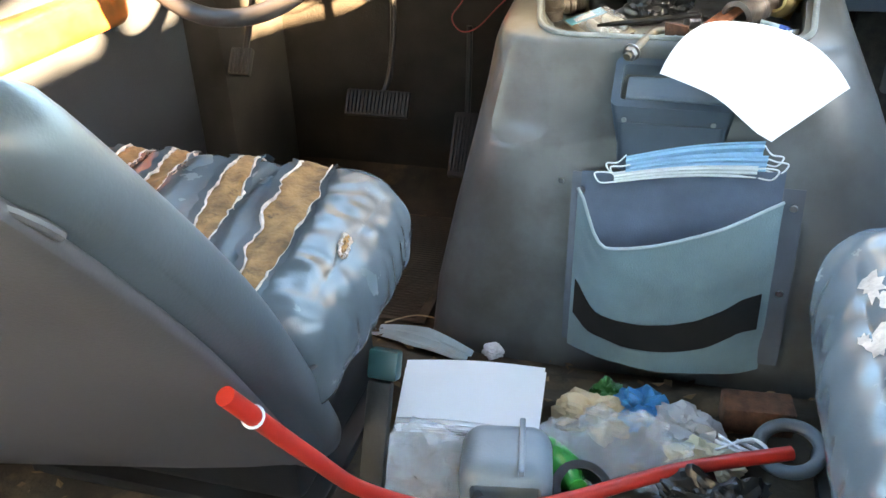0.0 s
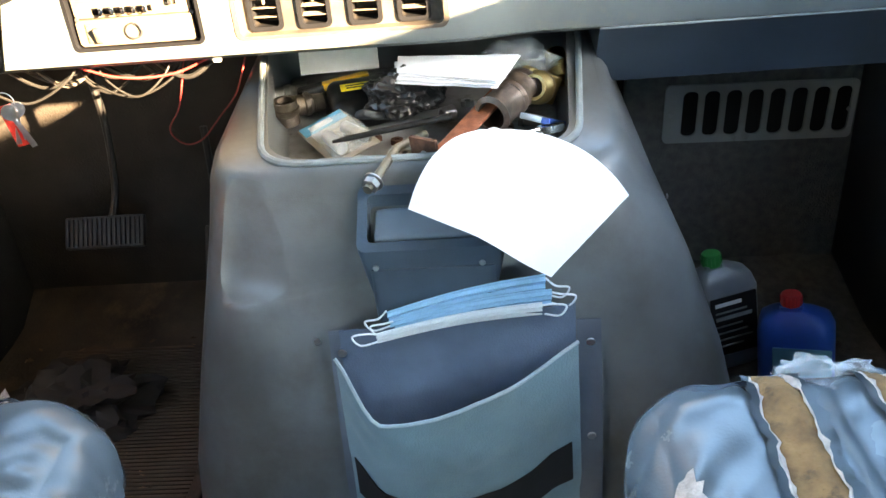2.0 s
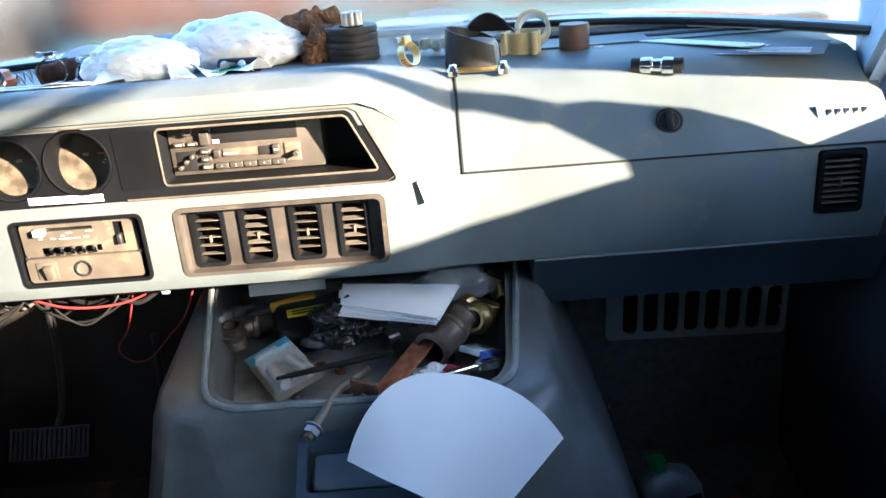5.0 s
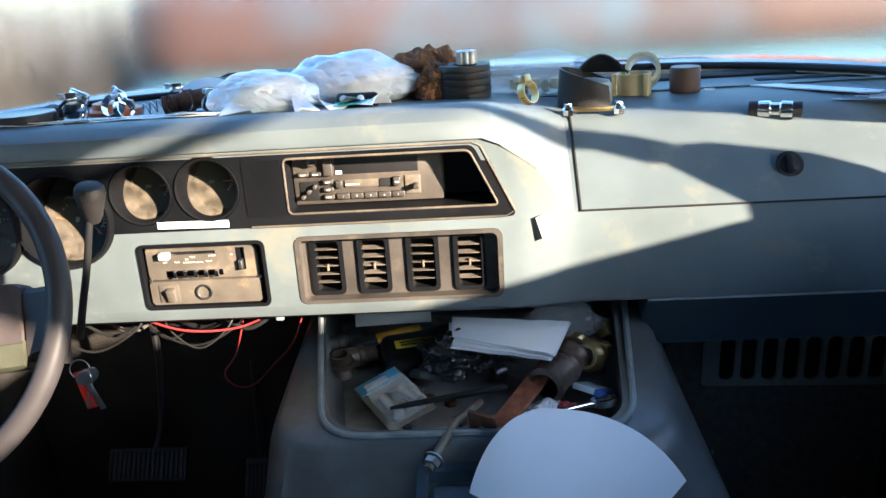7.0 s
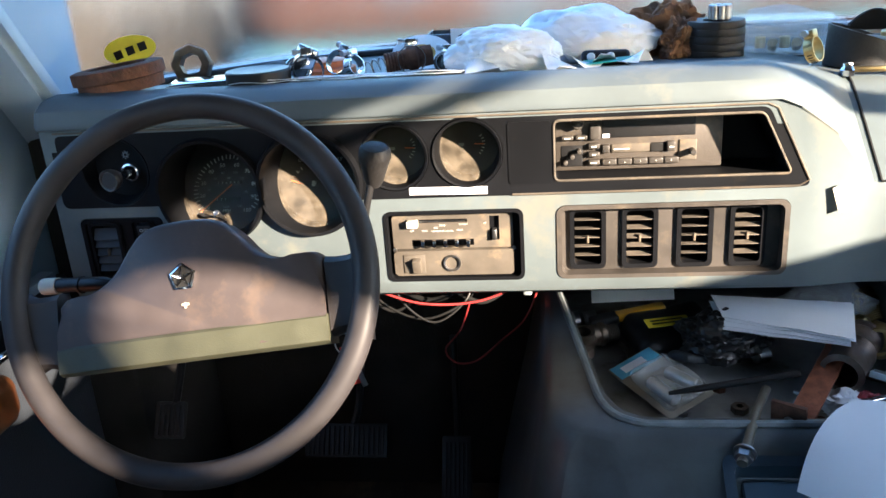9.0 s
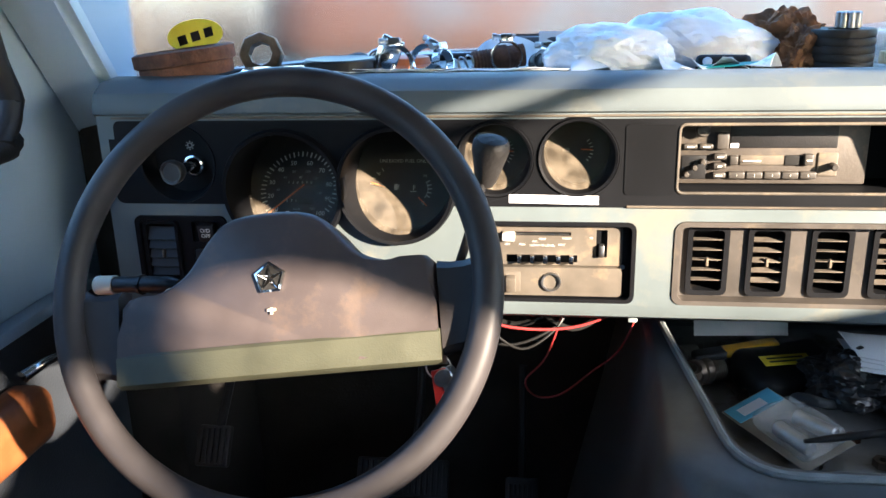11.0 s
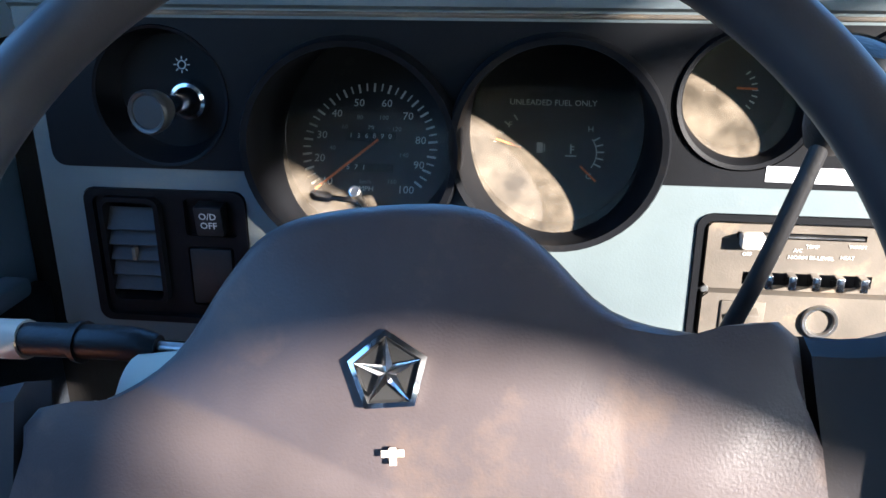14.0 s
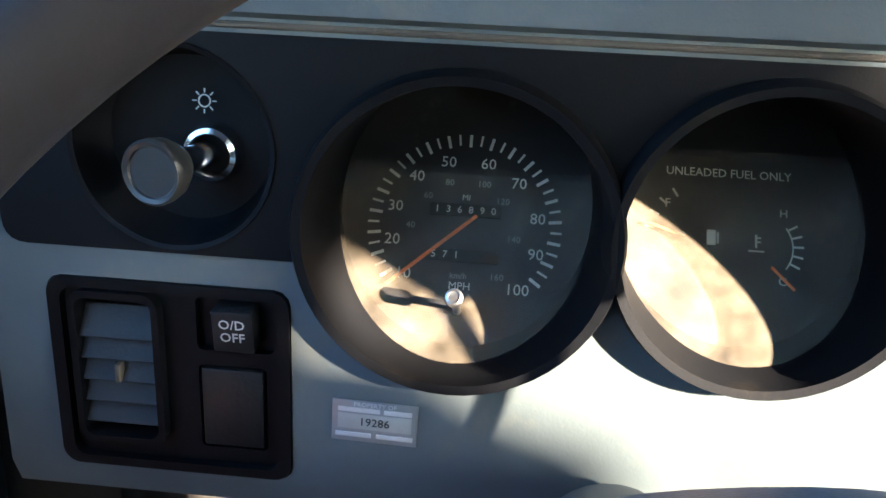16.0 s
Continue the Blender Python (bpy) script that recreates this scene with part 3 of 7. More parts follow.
part("stalk_grip", merge(tube([(-0.518, -0.221, 0.694), (-0.540, -0.219, 0.694), (-0.592, -0.213, 0.690)], 0.0085, 14, 4, taper=lambda t: 0.7 + 0.3 * min(1, t * 3)),
                         tube([(-0.558, -0.2165, 0.692), (-0.561, -0.216, 0.692)], 0.0105, 14, 1)), BLACK, stalk, world=True)
part("stalk_tip", tube([(-0.590, -0.2132, 0.690), (-0.600, -0.212, 0.689), (-0.611, -0.210, 0.688)], 0.0100, 14, 3), material("aged_ivory", (0.62, 0.52, 0.38), 0.5, fine=90), stalk, world=True)

lever = thing("gear_lever", "chrome column gear lever with a black round knob", "gear lever", at=(-0.255, -0.16, 0.66))
part("lever_rod", tube([(-0.268, -0.150, 0.625), (-0.250, -0.160, 0.672), (-0.232, -0.164, 0.725), (-0.218, -0.166, 0.775), (-0.210, -0.166, 0.803)], 0.0048, 12, 5, taper=lambda t: 1.1 - 0.25 * t), BLACK, lever, world=True)
part("lever_knob", moved(lathe([(0, -0.026), (0.008, -0.026), (0.0115, -0.018), (0.0165, 0.004), (0.0185, 0.012), (0.0178, 0.020), (0.0150, 0.0245), (0.0143, 0.0235), (0.008, 0.0252), (0, 0.0255)], 28), (-0.208, -0.166, 0.810), (14, 10, 0)), RUBBER, lever, world=True)

keys = thing("key_ring", "hanging bunch of keys with a red plastic tag", "keys", at=(-0.262, -0.175, 0.60))
RED = material("red_plastic", (0.55, 0.03, 0.02), 0.4, fine=200, grain=0.1)
part("ring", moved(torus(0.013, 0.0009, 28, 6), (-0.262, -0.178, 0.592), (80, 20, 0)), STEEL, keys, world=True)
part("red_tag", moved(box(-0.008, 0.008, -0.0012, 0.0012, -0.058, 0, 0.001), (-0.262, -0.180, 0.590), (6, -7, 20)), RED, keys, "translucent red plastic tag", world=True)
for i, (a, b, ln) in enumerate(((-16, 20, 0.062), (4, -35, 0.05), (12, 50, 0.055))):
    kb = merge(moved(lathe([(0, -0.0008), (0.0105, -0.0008), (0.0105, 0.0008), (0, 0.0008)], 18, "y"), (0, 0, -0.010)), box(-0.0035, 0.0035, -0.0008, 0.0008, -ln, -0.018, 0.0004))
    part("key", moved(kb, (-0.259 + 0.004 * i, -0.182 + 0.006 * i, 0.590), (4, a, b)), STEEL, keys, world=True)

# ---- air vents in the dashboard ----
SLAT = material("dusty_slat", (0.10, 0.084, 0.066), 0.7, scale=30, vary=0.35, fine=400, grain=0.3)


def vent(x0, x1, z0, z1, tilt, label, deep=0.018, tab=True, slats=6, chord=0.0055, mat=None, inset=0.006):
    v = thing("air_vent", label, "air vent", at=((x0 + x1) / 2, -0.006 + deep, (z0 + z1) / 2), group="dashboard vents")
    cx, cz, w, h = 0, 0, (x1 - x0) / 2, (z1 - z0) / 2
    part("vent_frame", frame_ring(round_rect(-w, w, -h, h, 0.008), round_rect(-w + inset, w - inset, -h + inset, h - inset, 0.005), -0.010, 0.028), BEZEL, v)
    part("vent_backing", prism(round_rect(-w + 0.001, w - 0.001, -h + 0.001, h - 0.001, 0.006), 0.024, 0.027), VOID, v)
    for i in range(slats - 1):
        z = -h + 0.006 + (2 * h - 0.012) * (i + 1) / slats
        part("slat", moved(box(-w + inset + 0.0002, w - inset - 0.0002, -chord, chord, -0.0006, 0.0006, 0.0004, 1), (0, -0.003, z), (tilt + 2 * math.sin(i * 2.1 + x0 * 40), 0, 0)), mat or SLAT, v)
    if tab:
        part("vent_tab", box(-0.0014, 0.0014, -0.0100, -0.004, -0.007, 0.003, 0.0006), DUSTY, v)
    return v


qs = cut(prism(round_rect(-0.0035, 0.2925, 0.6035, 0.7065, 0.012), -0.0135, 0.045), prism(round_rect(0.003, 0.286, 0.609, 0.7005, 0.009), -0.03, 0.006),
         *[prism(round_rect(a + 0.001, b - 0.001, 0.611, 0.6985, 0.007), -0.05, 0.05) for a, b in ((0.014, 0.062), (0.083, 0.130), (0.154, 0.201), (0.222, 0.268))])
part("vent_surround", qs, material("dusty_grey_surround", (0.050, 0.043, 0.037), 0.6, scale=18, vary=0.4, fine=700, grain=0.08, stain=(0.085, 0.070, 0.052), stain_at=0.55, stain_scale=22), dash, "dusty grey surround of four vents", world=True)
for a, b, t in ((0.014, 0.062, -4), (0.083, 0.130, 14), (0.154, 0.201, -6), (0.222, 0.268, 12)):
    vent(a, b, 0.611, 0.6985, t, "rectangular dashboard air vent with dusty slats")
vent(0.900, 0.964, 0.624, 0.714, 0, "black air vent at the dashboard's passenger end", deep=0.012, slats=9)
lv = thing("switch_panel", "black panel with a side vent and switches", "switch panel", at=(-0.609, 0.0, 0.655))
lp = cut(prism(round_rect(-0.6695, -0.5485, 0.6035, 0.7075, 0.009), -0.014, 0.035), prism(round_rect(-0.663, -0.555, 0.6085, 0.7025, 0.007), -0.03, -0.009),
         prism(round_rect(-0.6575, -0.614, 0.6195, 0.7005, 0.006), -0.05, 0.05), prism(round_rect(-0.5965, -0.5615, 0.617, 0.664, 0.003), -0.03, -0.005), prism(round_rect(-0.5965, -0.5575, 0.672, 0.7, 0.003), -0.03, -0.004))
part("panel_plate", lp, BEZEL, lv, world=True)
part("blank_plate", box(-0.5950, -0.5630, -0.0105, 0.0, 0.6185, 0.6625, 0.0015), BLACK, lv, world=True)
od = part("rocker_switch", moved(box(-0.0105, 0.0105, -0.010, 0.006, -0.0115, 0.0115, 0.0015), (-0.5765, -0.0045, 0.686), (8, 0, 0)), BLACK, lv, world=True)
WHITE_INK = material("white_ink", (0.62, 0.60, 0.55), 0.7, vary=0.1, grain=0)
text("O/D\nOFF", 0.0072, WHITE_INK, lv, (-0.5765 + 0.609, -0.0149, 0.6855 - 0.655), (98, 0, 0))
v = vent(-0.6585, -0.613, 0.6185, 0.7015, 58, "black side air vent with broad louvres", deep=0.0, slats=6, chord=0.0088, mat=material("grey_louvre", (0.028, 0.028, 0.030), 0.6, fine=500, grain=0.1), inset=0.0035)

# head lamp switch
hs = thing("headlamp_switch", "pulled-out headlamp switch knob in a round bezel", "switch", at=(-0.602, 0.02, 0.774))
part("switch_bowl", moved(rings([[(r * math.cos(2 * math.pi * i / 48), y, r * math.sin(2 * math.pi * i / 48)) for i in range(48)] for r, y in
                                 ((0.0490, -0.0125), (0.0484, -0.0150), (0.0462, -0.0140), (0.042, 0.008), (0.040, 0.011), (0.0, 0.012))], cap=False), (-0.602, 0, 0.774)), BEZEL, hs, world=True)
part("switch_nut", moved(lathe([(0.0095, 0), (0.0152, 0), (0.0150, 0.002), (0.0128, 0.0065), (0.0105, 0.0075), (0.0095, 0.006), (0.0095, 0)], 36, "y"), (-0.591, 0.011, 0.768)), CHROME, hs, "chrome bezel nut", world=True)
part("switch_shaft", moved(cyl(0.0060, 0.035, 16, 0.0005, "y"), (-0.592, 0.012, 0.768), (0, 0, -14)), CHROME, hs, world=True)
part("switch_knob", moved(lathe([(0, 0), (0.0105, 0), (0.0120, 0.003), (0.0142, 0.008), (0.0150, 0.013), (0.0150, 0.0165), (0.0138, 0.018), (0.0118, 0.0172), (0.0112, 0.0160), (0, 0.0160)], 32, "y"), (-0.6005, -0.016, 0.767), (0, 0, -10)), material("grey_knob", (0.030, 0.029, 0.029), 0.35), hs, world=True)
lamp = merge(moved(torus(0.0028, 0.0004, 18, 5), (0, 0, 0), (90, 0, 0)), *[moved(box(-0.0003, 0.0003, -0.0002, 0.0002, 0.0038, 0.0058, 0), (0, 0, 0), (0, a, 0)) for a in range(0, 360, 45)])
part("lamp_symbol", moved(lamp, (-0.5925, 0.0055, 0.7935), (-8, 0, 0)), WHITE_INK, hs, world=True)

# ---- dials ----
DIAL = material("dial_face", (0.013, 0.012, 0.012), 0.65, scale=25, vary=0.3, grain=0.05, stain=(0.05, 0.043, 0.033), stain_at=0.58, stain_scale=30)
ORANGE = material("orange_needle", (0.75, 0.16, 0.03), 0.5, grain=0)
LENS = material("dusty_lens", (0.56, 0.47, 0.35), 0.35, scale=40, vary=0.25, fine=300, grain=0.05, alpha=0.26)
ln, ll = LENS.node_tree.nodes, LENS.node_tree.links
dust = ln.new("ShaderNodeTexNoise")
dust.inputs["Scale"].default_value, dust.inputs["Detail"].default_value = 55, 8
dust_at = ln.new("ShaderNodeTexCoord")
ll.new(dust_at.outputs["Object"], dust.inputs["Vector"])
film = ln.new("ShaderNodeMapRange")
film.inputs["From Min"].default_value, film.inputs["From Max"].default_value = 0.3, 0.75
film.inputs["To Min"].default_value, film.inputs["To Max"].default_value = 0.04, 0.16
ll.new(dust.outputs["Fac"], film.inputs["Value"])
ll.new(film.outputs[0], ln["Principled BSDF"].inputs["Alpha"])


def gauge(label, i, name="gauge"):
    x, z, r, dx, dz, dr = pods[i]
    g = thing(name, label, "gauge", at=(dx, 0.05, dz), rot=(-math.degrees(LEAN), 0, 0), group="instrument gauges")
    part("dial", moved(lathe([(0, 0), (lens_r(r) * 1.06, 0), (lens_r(r) * 1.06, 0.003), (0, 0.003)], 48, "y"), (x - dx, 0.002, (z - dz) / math.cos(LEAN)), (0, 0, 0), (1, 1, 1 / math.cos(LEAN))), DIAL, g)
    k = lens_lean(r)
    ring = [(lens_r(r) * math.cos(2 * math.pi * i / 48), lens_r(r) * math.sin(2 * math.pi * i / 48)) for i in range(48)]
    lens = part("lens", rings([[(x + a, lens_y(r) + b * math.tan(k) + d, z + b) for a, b in ring] for d in (0.0, 0.0008)]), LENS, g, "dusty clear plastic lens", world=True)
    lens.visible_shadow = False
    return g


def tick(g, a, r0, r1, w, cx=0, cz=0, mat=WHITE_INK, y=-0.0025, name="tick"):
    part(name, moved(box(-w / 2, w / 2, -0.0002, 0.0002, r0, r1, 0), (cx, y, cz), (0, a, 0)), mat, g)


sp = gauge("speedometer dial with white numbers and an orange needle", 0, "speedometer")
CX, CZ = 0.0, -0.001
for k in range(37):
    a = -126 + 252 * k / 36
    tick(sp, a, 0.0455 if k % 2 else 0.0445, 0.0515, 0.0011 if k % 2 else 0.0016)
for num, px, pz in (("10", -0.030, -0.028), ("20", -0.0375, -0.010), ("30", -0.0375, 0.0085), ("40", -0.0275, 0.026), ("50", -0.011, 0.035), ("60", 0.0105, 0.035), ("70", 0.0275, 0.025), ("80", 0.0385, 0.006), ("90", 0.0385, -0.0135), ("100", 0.030, -0.033)):
    text(num, 0.0085, WHITE_INK, sp, (px, -0.0027, pz), (90, 0, 0), 0.0001)
GREY_INK = material("grey_ink", (0.25, 0.25, 0.25), 0.7, grain=0)
for num, px, pz in (("40", -0.0285, -0.0015), ("60", -0.0205, 0.0155), ("80", -0.0095, 0.0235), ("100", 0.009, 0.0235), ("120", 0.0195, 0.0145), ("140", 0.0265, -0.006), ("160", 0.019, -0.027)):
    text(num, 0.005, GREY_INK, sp, (px, -0.0027, pz), (90, 0, 0), 0.0001)
text("MI", 0.0045, WHITE_INK, sp, (0, -0.0027, 0.0155), (90, 0, 0), 0.0001)
text("km/h", 0.0045, GREY_INK, sp, (-0.001, -0.0027, -0.0275), (90, 0, 0), 0.0001)
text("MPH", 0.0058, WHITE_INK, sp, (0.0, -0.0027, -0.0330), (90, 0, 0), 0.0001)
for nm, pz, digits in (("odometer", 0.0085, "136890"), ("trip_counter", -0.0165, "571")):
    od_ob = part(nm, box(-0.019, 0.019, -0.0006, 0.0006, -0.0034, 0.0034, 0.0003), VOID, sp)
    od_ob.matrix_local = pose(0, -0.0022, pz)
    for q, ch in enumerate(digits):
        text(ch, 0.0055, WHITE_INK, od_ob, (-0.015 + 0.006 * q, -0.0009, 0), (90, 0, 0), 0.0001, "digit")
nd = box(-0.0009, 0.0009, -0.0006, 0.0006, -0.046, 0.014, 0.0003)
part("needle", moved(nd, (-0.004, -0.0045, -0.004), (0, 48, 0)), ORANGE, sp)
part("reset_pin", moved(lathe([(0, 0), (0.0022, 0), (0.0022, 0.030), (0.0042, 0.030), (0.0042, 0.037), (0.0030, 0.0375), (0.0028, 0.0365), (0, 0.0365)], 20, "y"), (0.000, -0.003, -0.046)), STEEL, sp)

fu = gauge("combined fuel and temperature gauge with orange needles", 1, "fuel_gauge")
text("UNLEADED FUEL ONLY", 0.0065, WHITE_INK, fu, (0, -0.0027, 0.030), (90, 0, 0), 0.0001, width=0.064)
text("F", 0.0068, WHITE_INK, fu, (-0.031, -0.0027, 0.012), (90, 0, 0), 0.0001)
text("H", 0.0062, WHITE_INK, fu, (0.028, -0.0027, 0.010), (90, 0, 0), 0.0001)
text("C", 0.0062, WHITE_INK, fu, (0.027, -0.0027, -0.026), (90, 0, 0), 0.0001)
for a in range(60, 130, 14):
    tick(fu, a, 0.019, 0.024, 0.001, 0.014, -0.008)
for a in range(-80, -30, 16):
    tick(fu, a, 0.026, 0.031, 0.0011, -0.012, -0.006)
arc = [(0.014 + 0.0185 * math.sin(radians(a)), -0.0026, -0.008 + 0.0185 * math.cos(radians(a))) for a in range(55, 135, 8)]
part("arc_line", tube(arc, 0.0004, 5, 1), WHITE_INK, fu)
part("needle", moved(box(-0.0008, 0.0008, -0.0005, 0.0005, 0, 0.020, 0.0002), (-0.022, -0.0045, -0.006), (0, -72, 0)), ORANGE, fu)
part("needle", moved(box(-0.0007, 0.0007, -0.0005, 0.0005, 0, 0.016, 0.0002), (0.021, -0.0045, -0.019), (0, 135, 0)), ORANGE, fu)
part("pump_symbol", moved(merge(box(-0.0028, 0.0016, -0.0002, 0.0002, -0.004, 0.004, 0), box(0.0024, 0.0032, -0.0002, 0.0002, -0.003, 0.003, 0)), (-0.008, -0.0027, -0.005)), WHITE_INK, fu)
part("temperature_symbol", moved(merge(box(-0.0005, 0.0005, -0.0002, 0.0002, -0.002, 0.005, 0), box(-0.004, 0.004, -0.0002, 0.0002, -0.0042, -0.0034, 0), box(0.0005, 0.0025, -0.0002, 0.0002, 0.003, 0.0037, 0), box(0.0005, 0.0025, -0.0002, 0.0002, 0.0008, 0.0015, 0)), (0.014, -0.0027, -0.007)), WHITE_INK, fu)
for i, lab in ((2, "small battery gauge in a deep round pod"), (3, "small oil pressure gauge in a deep round pod")):
    g = gauge(lab, i)
    for a in range(50, 135, 14):
        tick(g, a, 0.017, 0.021, 0.0009)
    part("needle", moved(box(-0.0007, 0.0007, -0.0005, 0.0005, 0.006, 0.020, 0.0002), (0, -0.0045, 0), (0, 92, 0)), ORANGE, g)
    part("gauge_symbol", moved(box(-0.004, 0.004, -0.0002, 0.0002, -0.0022, 0.0022, 0), (-0.012, -0.0027, 0)), GREY_INK, g)

# ---- radio ----
radio = thing("car_radio", "dusty black car radio and cassette player", "radio", at=(0.104, 0.05, 0.78))
RADIO = material("radio_face", (0.055, 0.046, 0.038), 0.6, scale=20, vary=0.3, fine=300, stain=(0.10, 0.08, 0.055), stain_at=0.56, stain_scale=25)
BUTTON = material("radio_button", (0.05, 0.045, 0.04), 0.45, scale=40, stain=(0.25, 0.21, 0.16), stain_at=0.6, stain_scale=60)
part("radio_body", box(-0.003, 0.212, 0.028, 0.12, 0.7425, 0.819, 0.002), RADIO, radio, world=True)
RB = lambda n, x0, x1, z0, z1, d=0.006, m=BUTTON: part(n, box(x0, x1, 0.028 - d, 0.030, z0, z1, 0.0018, 3), m, radio, world=True)
RB("display", 0.058, 0.178, 0.785, 0.812, 0.001, BLACK)
RB("tuning_button", 0.042, 0.056, 0.785, 0.804, 0.008)
for k in range(2):
    RB("button", 0.005 + 0.018 * k, 0.021 + 0.018 * k, 0.785, 0.791, 0.007)
for k, z in enumerate((0.776, 0.765, 0.754)):
    RB("button", 0.040, 0.055, z - 0.0035, z + 0.0035, 0.007)
RB("round_button", 0.058, 0.068, 0.766, 0.777, 0.007)
RB("cassette_slot", 0.070, 0.140, 0.765, 0.777, 0.002, DUSTY)
RB("cassette_opening", 0.120, 0.142, 0.765, 0.777, 0.003, VOID)
RB("eject_button", 0.141, 0.152, 0.766, 0.779, 0.007)
for k in range(5):
    RB("preset_button", 0.058 + 0.020 * k, 0.077 + 0.020 * k, 0.7495, 0.758, 0.006)
    text(("1", "2", "3", "4", "5")[k], 0.004, WHITE_INK, radio, (0.0675 + 0.020 * k - 0.104, 0.0215 - 0.05, 0.754 - 0.78), (90, 0, 0), 0.0001)
RB("slider_plate", 0.004, 0.034, 0.748, 0.777, 0.001, BLACK)
for k, z in enumerate((0.755, 0.763, 0.770)):
    part("slider", moved(cyl(0.0032, 0.010, 14, 0.001, "y"), (0.010 + 0.009 * k, 0.028, z)), BUTTON, radio, world=True)
RB("balance_plate", 0.157, 0.180, 0.752, 0.780, 0.002, DUSTY)
part("balance_knob", moved(cyl(0.0042, 0.014, 16, 0.001, "y"), (0.174, 0.028, 0.765)), BUTTON, radio, world=True)
part("power_knob", moved(cyl(0.0085, 0.012, 24, 0.002, "y"), (0.026, 0.029, 0.808)), BUTTON, radio, world=True)
part("sticker", box(0.059, 0.068, 0.0262, 0.0268, 0.786, 0.791, 0), PAPER, radio, "small white sticker", world=True)
for x0, z0, w in ((0.009, 0.788, 0.008), (0.027, 0.788, 0.008), (0.044, 0.776, 0.007), (0.045, 0.765, 0.005), (0.043, 0.754, 0.008), (0.144, 0.772, 0.006), (0.073, 0.7715, 0.020)):
    part("print_bar", box(x0, x0 + w, 0.0202, 0.0206, z0 - 0.0008, z0 + 0.0008, 0), WHITE_INK, radio, world=True)
part("blank_cover", prism(round_rect(-0.064, -0.0085, 0.739, 0.8205, 0.003), -0.0145, -0.011, 0.0006), BEZEL, radio, world=True)
part("opening_edge", tube([(x, -0.0135, z) for x, z in RADIO_OPEN + RADIO_OPEN[:1]], 0.0018, 8, 1), DUSTY, radio, world=True)
part("surround_edge", tube([(-0.06, -0.0140, 0.7245), (0.30, -0.0140, 0.7245), (0.312, -0.0140, 0.732), (0.268, -0.0140, 0.825), (0.256, -0.0140, 0.8305), (-0.2, -0.0140, 0.8305), (-0.68, -0.0140, 0.8305)], 0.0016, 8, 1), DUSTY, radio, world=True)

# ---- heater controls ----
hv = thing("heater_control", "dusty brown heater control panel with levers", "heater control", at=(-0.14, 0.01, 0.655))
hp = cut(prism(round_rect(-0.2355, -0.0475, 0.6035, 0.7045, 0.009), -0.0135, 0.028), prism(round_rect(-0.231, -0.052, 0.608, 0.700, 0.007), -0.03, 0.001))
part("recess", hp, BEZEL, hv, world=True)
part("lower_plate", prism(round_rect(-0.226, -0.062, 0.610, 0.646, 0.004), -0.008, 0.004, 0.001), DUSTY, hv, world=True)
up = cut(prism(round_rect(-0.226, -0.062, 0.648, 0.697, 0.004), -0.004, 0.004, 0.001), box(-0.207, -0.123, -0.02, 0.0, 0.6855, 0.690, 0), box(-0.200, -0.115, -0.02, 0.001, 0.652, 0.661, 0), box(-0.093, -0.080, -0.02, 0.001, 0.659, 0.693, 0))
part("upper_plate", up, DUSTY, hv, world=True)
part("temperature_slider", box(-0.205, -0.190, -0.013, 0.0, 0.680, 0.690, 0.0015), material("worn_white_plastic", (0.7, 0.66, 0.58), 0.5), hv, world=True)
part("slider_track", box(-0.19, -0.125, -0.006, -0.003, 0.6872, 0.6885, 0), STEEL, hv, world=True)
for k in range(5):
    part("push_lever", box(-0.187 + 0.0155 * k, -0.1815 + 0.0155 * k, -0.013, 0.0, 0.652, 0.662, 0.001), CHROME, hv, world=True)
part("fan_slider", box(-0.0895, -0.0835, -0.010, 0.0, 0.660, 0.675, 0.001), STEEL, hv, world=True)
part("rear_fan_plate", box(-0.213, -0.183, -0.0095, -0.006, 0.614, 0.641, 0.001), DUSTY, hv, world=True)
part("rear_fan_rocker", moved(box(-0.006, 0.006, -0.006, 0.004, -0.010, 0.010, 0.001), (-0.1945, -0.010, 0.626), (14, 0, 0)), DUSTY, hv, world=True)
part("lighter_socket", moved(lathe([(0.0088, -0.03), (0.0088, 0.0), (0.0098, 0.0022), (0.0118, 0.0022), (0.0124, 0.0), (0.0124, -0.002)], 30, "y"), (-0.146, -0.0085, 0.628)), STEEL, hv, "empty cigarette lighter socket", world=True)
part("socket_bottom", moved(cyl(0.0089, 0.002, 24, 0.0002, "y"), (-0.146, 0.0035, 0.628)), VOID, hv, world=True)
HV = lambda s, size, x, z, w=None, y=-0.0045: text(s, size, WHITE_INK, hv, (x + 0.14, y - 0.01, z - 0.655), (90, 0, 0), 0.0001, width=w)
HV("TEMP", 0.0036, -0.157, 0.681); HV("WARM", 0.0036, -0.128, 0.682); HV("OFF", 0.0036, -0.199, 0.674); HV("MAX", 0.0036, -0.181, 0.674); HV("A/C", 0.0036, -0.166, 0.678)
HV("NORM BI-LEVEL", 0.0036, -0.157, 0.673, 0.030); HV("HEAT", 0.0036, -0.1335, 0.674); HV("HI", 0.0036, -0.099, 0.683)
for sx in (-0.2275, -0.0595):
    part("screw", moved(lathe([(0, 0), (0.003, 0), (0.0026, 0.0012), (0, 0.0014)], 12, "y"), (sx + (0.003 if sx < -0.1 else -0.002), -0.004, 0.647)), STEEL, hv, world=True)

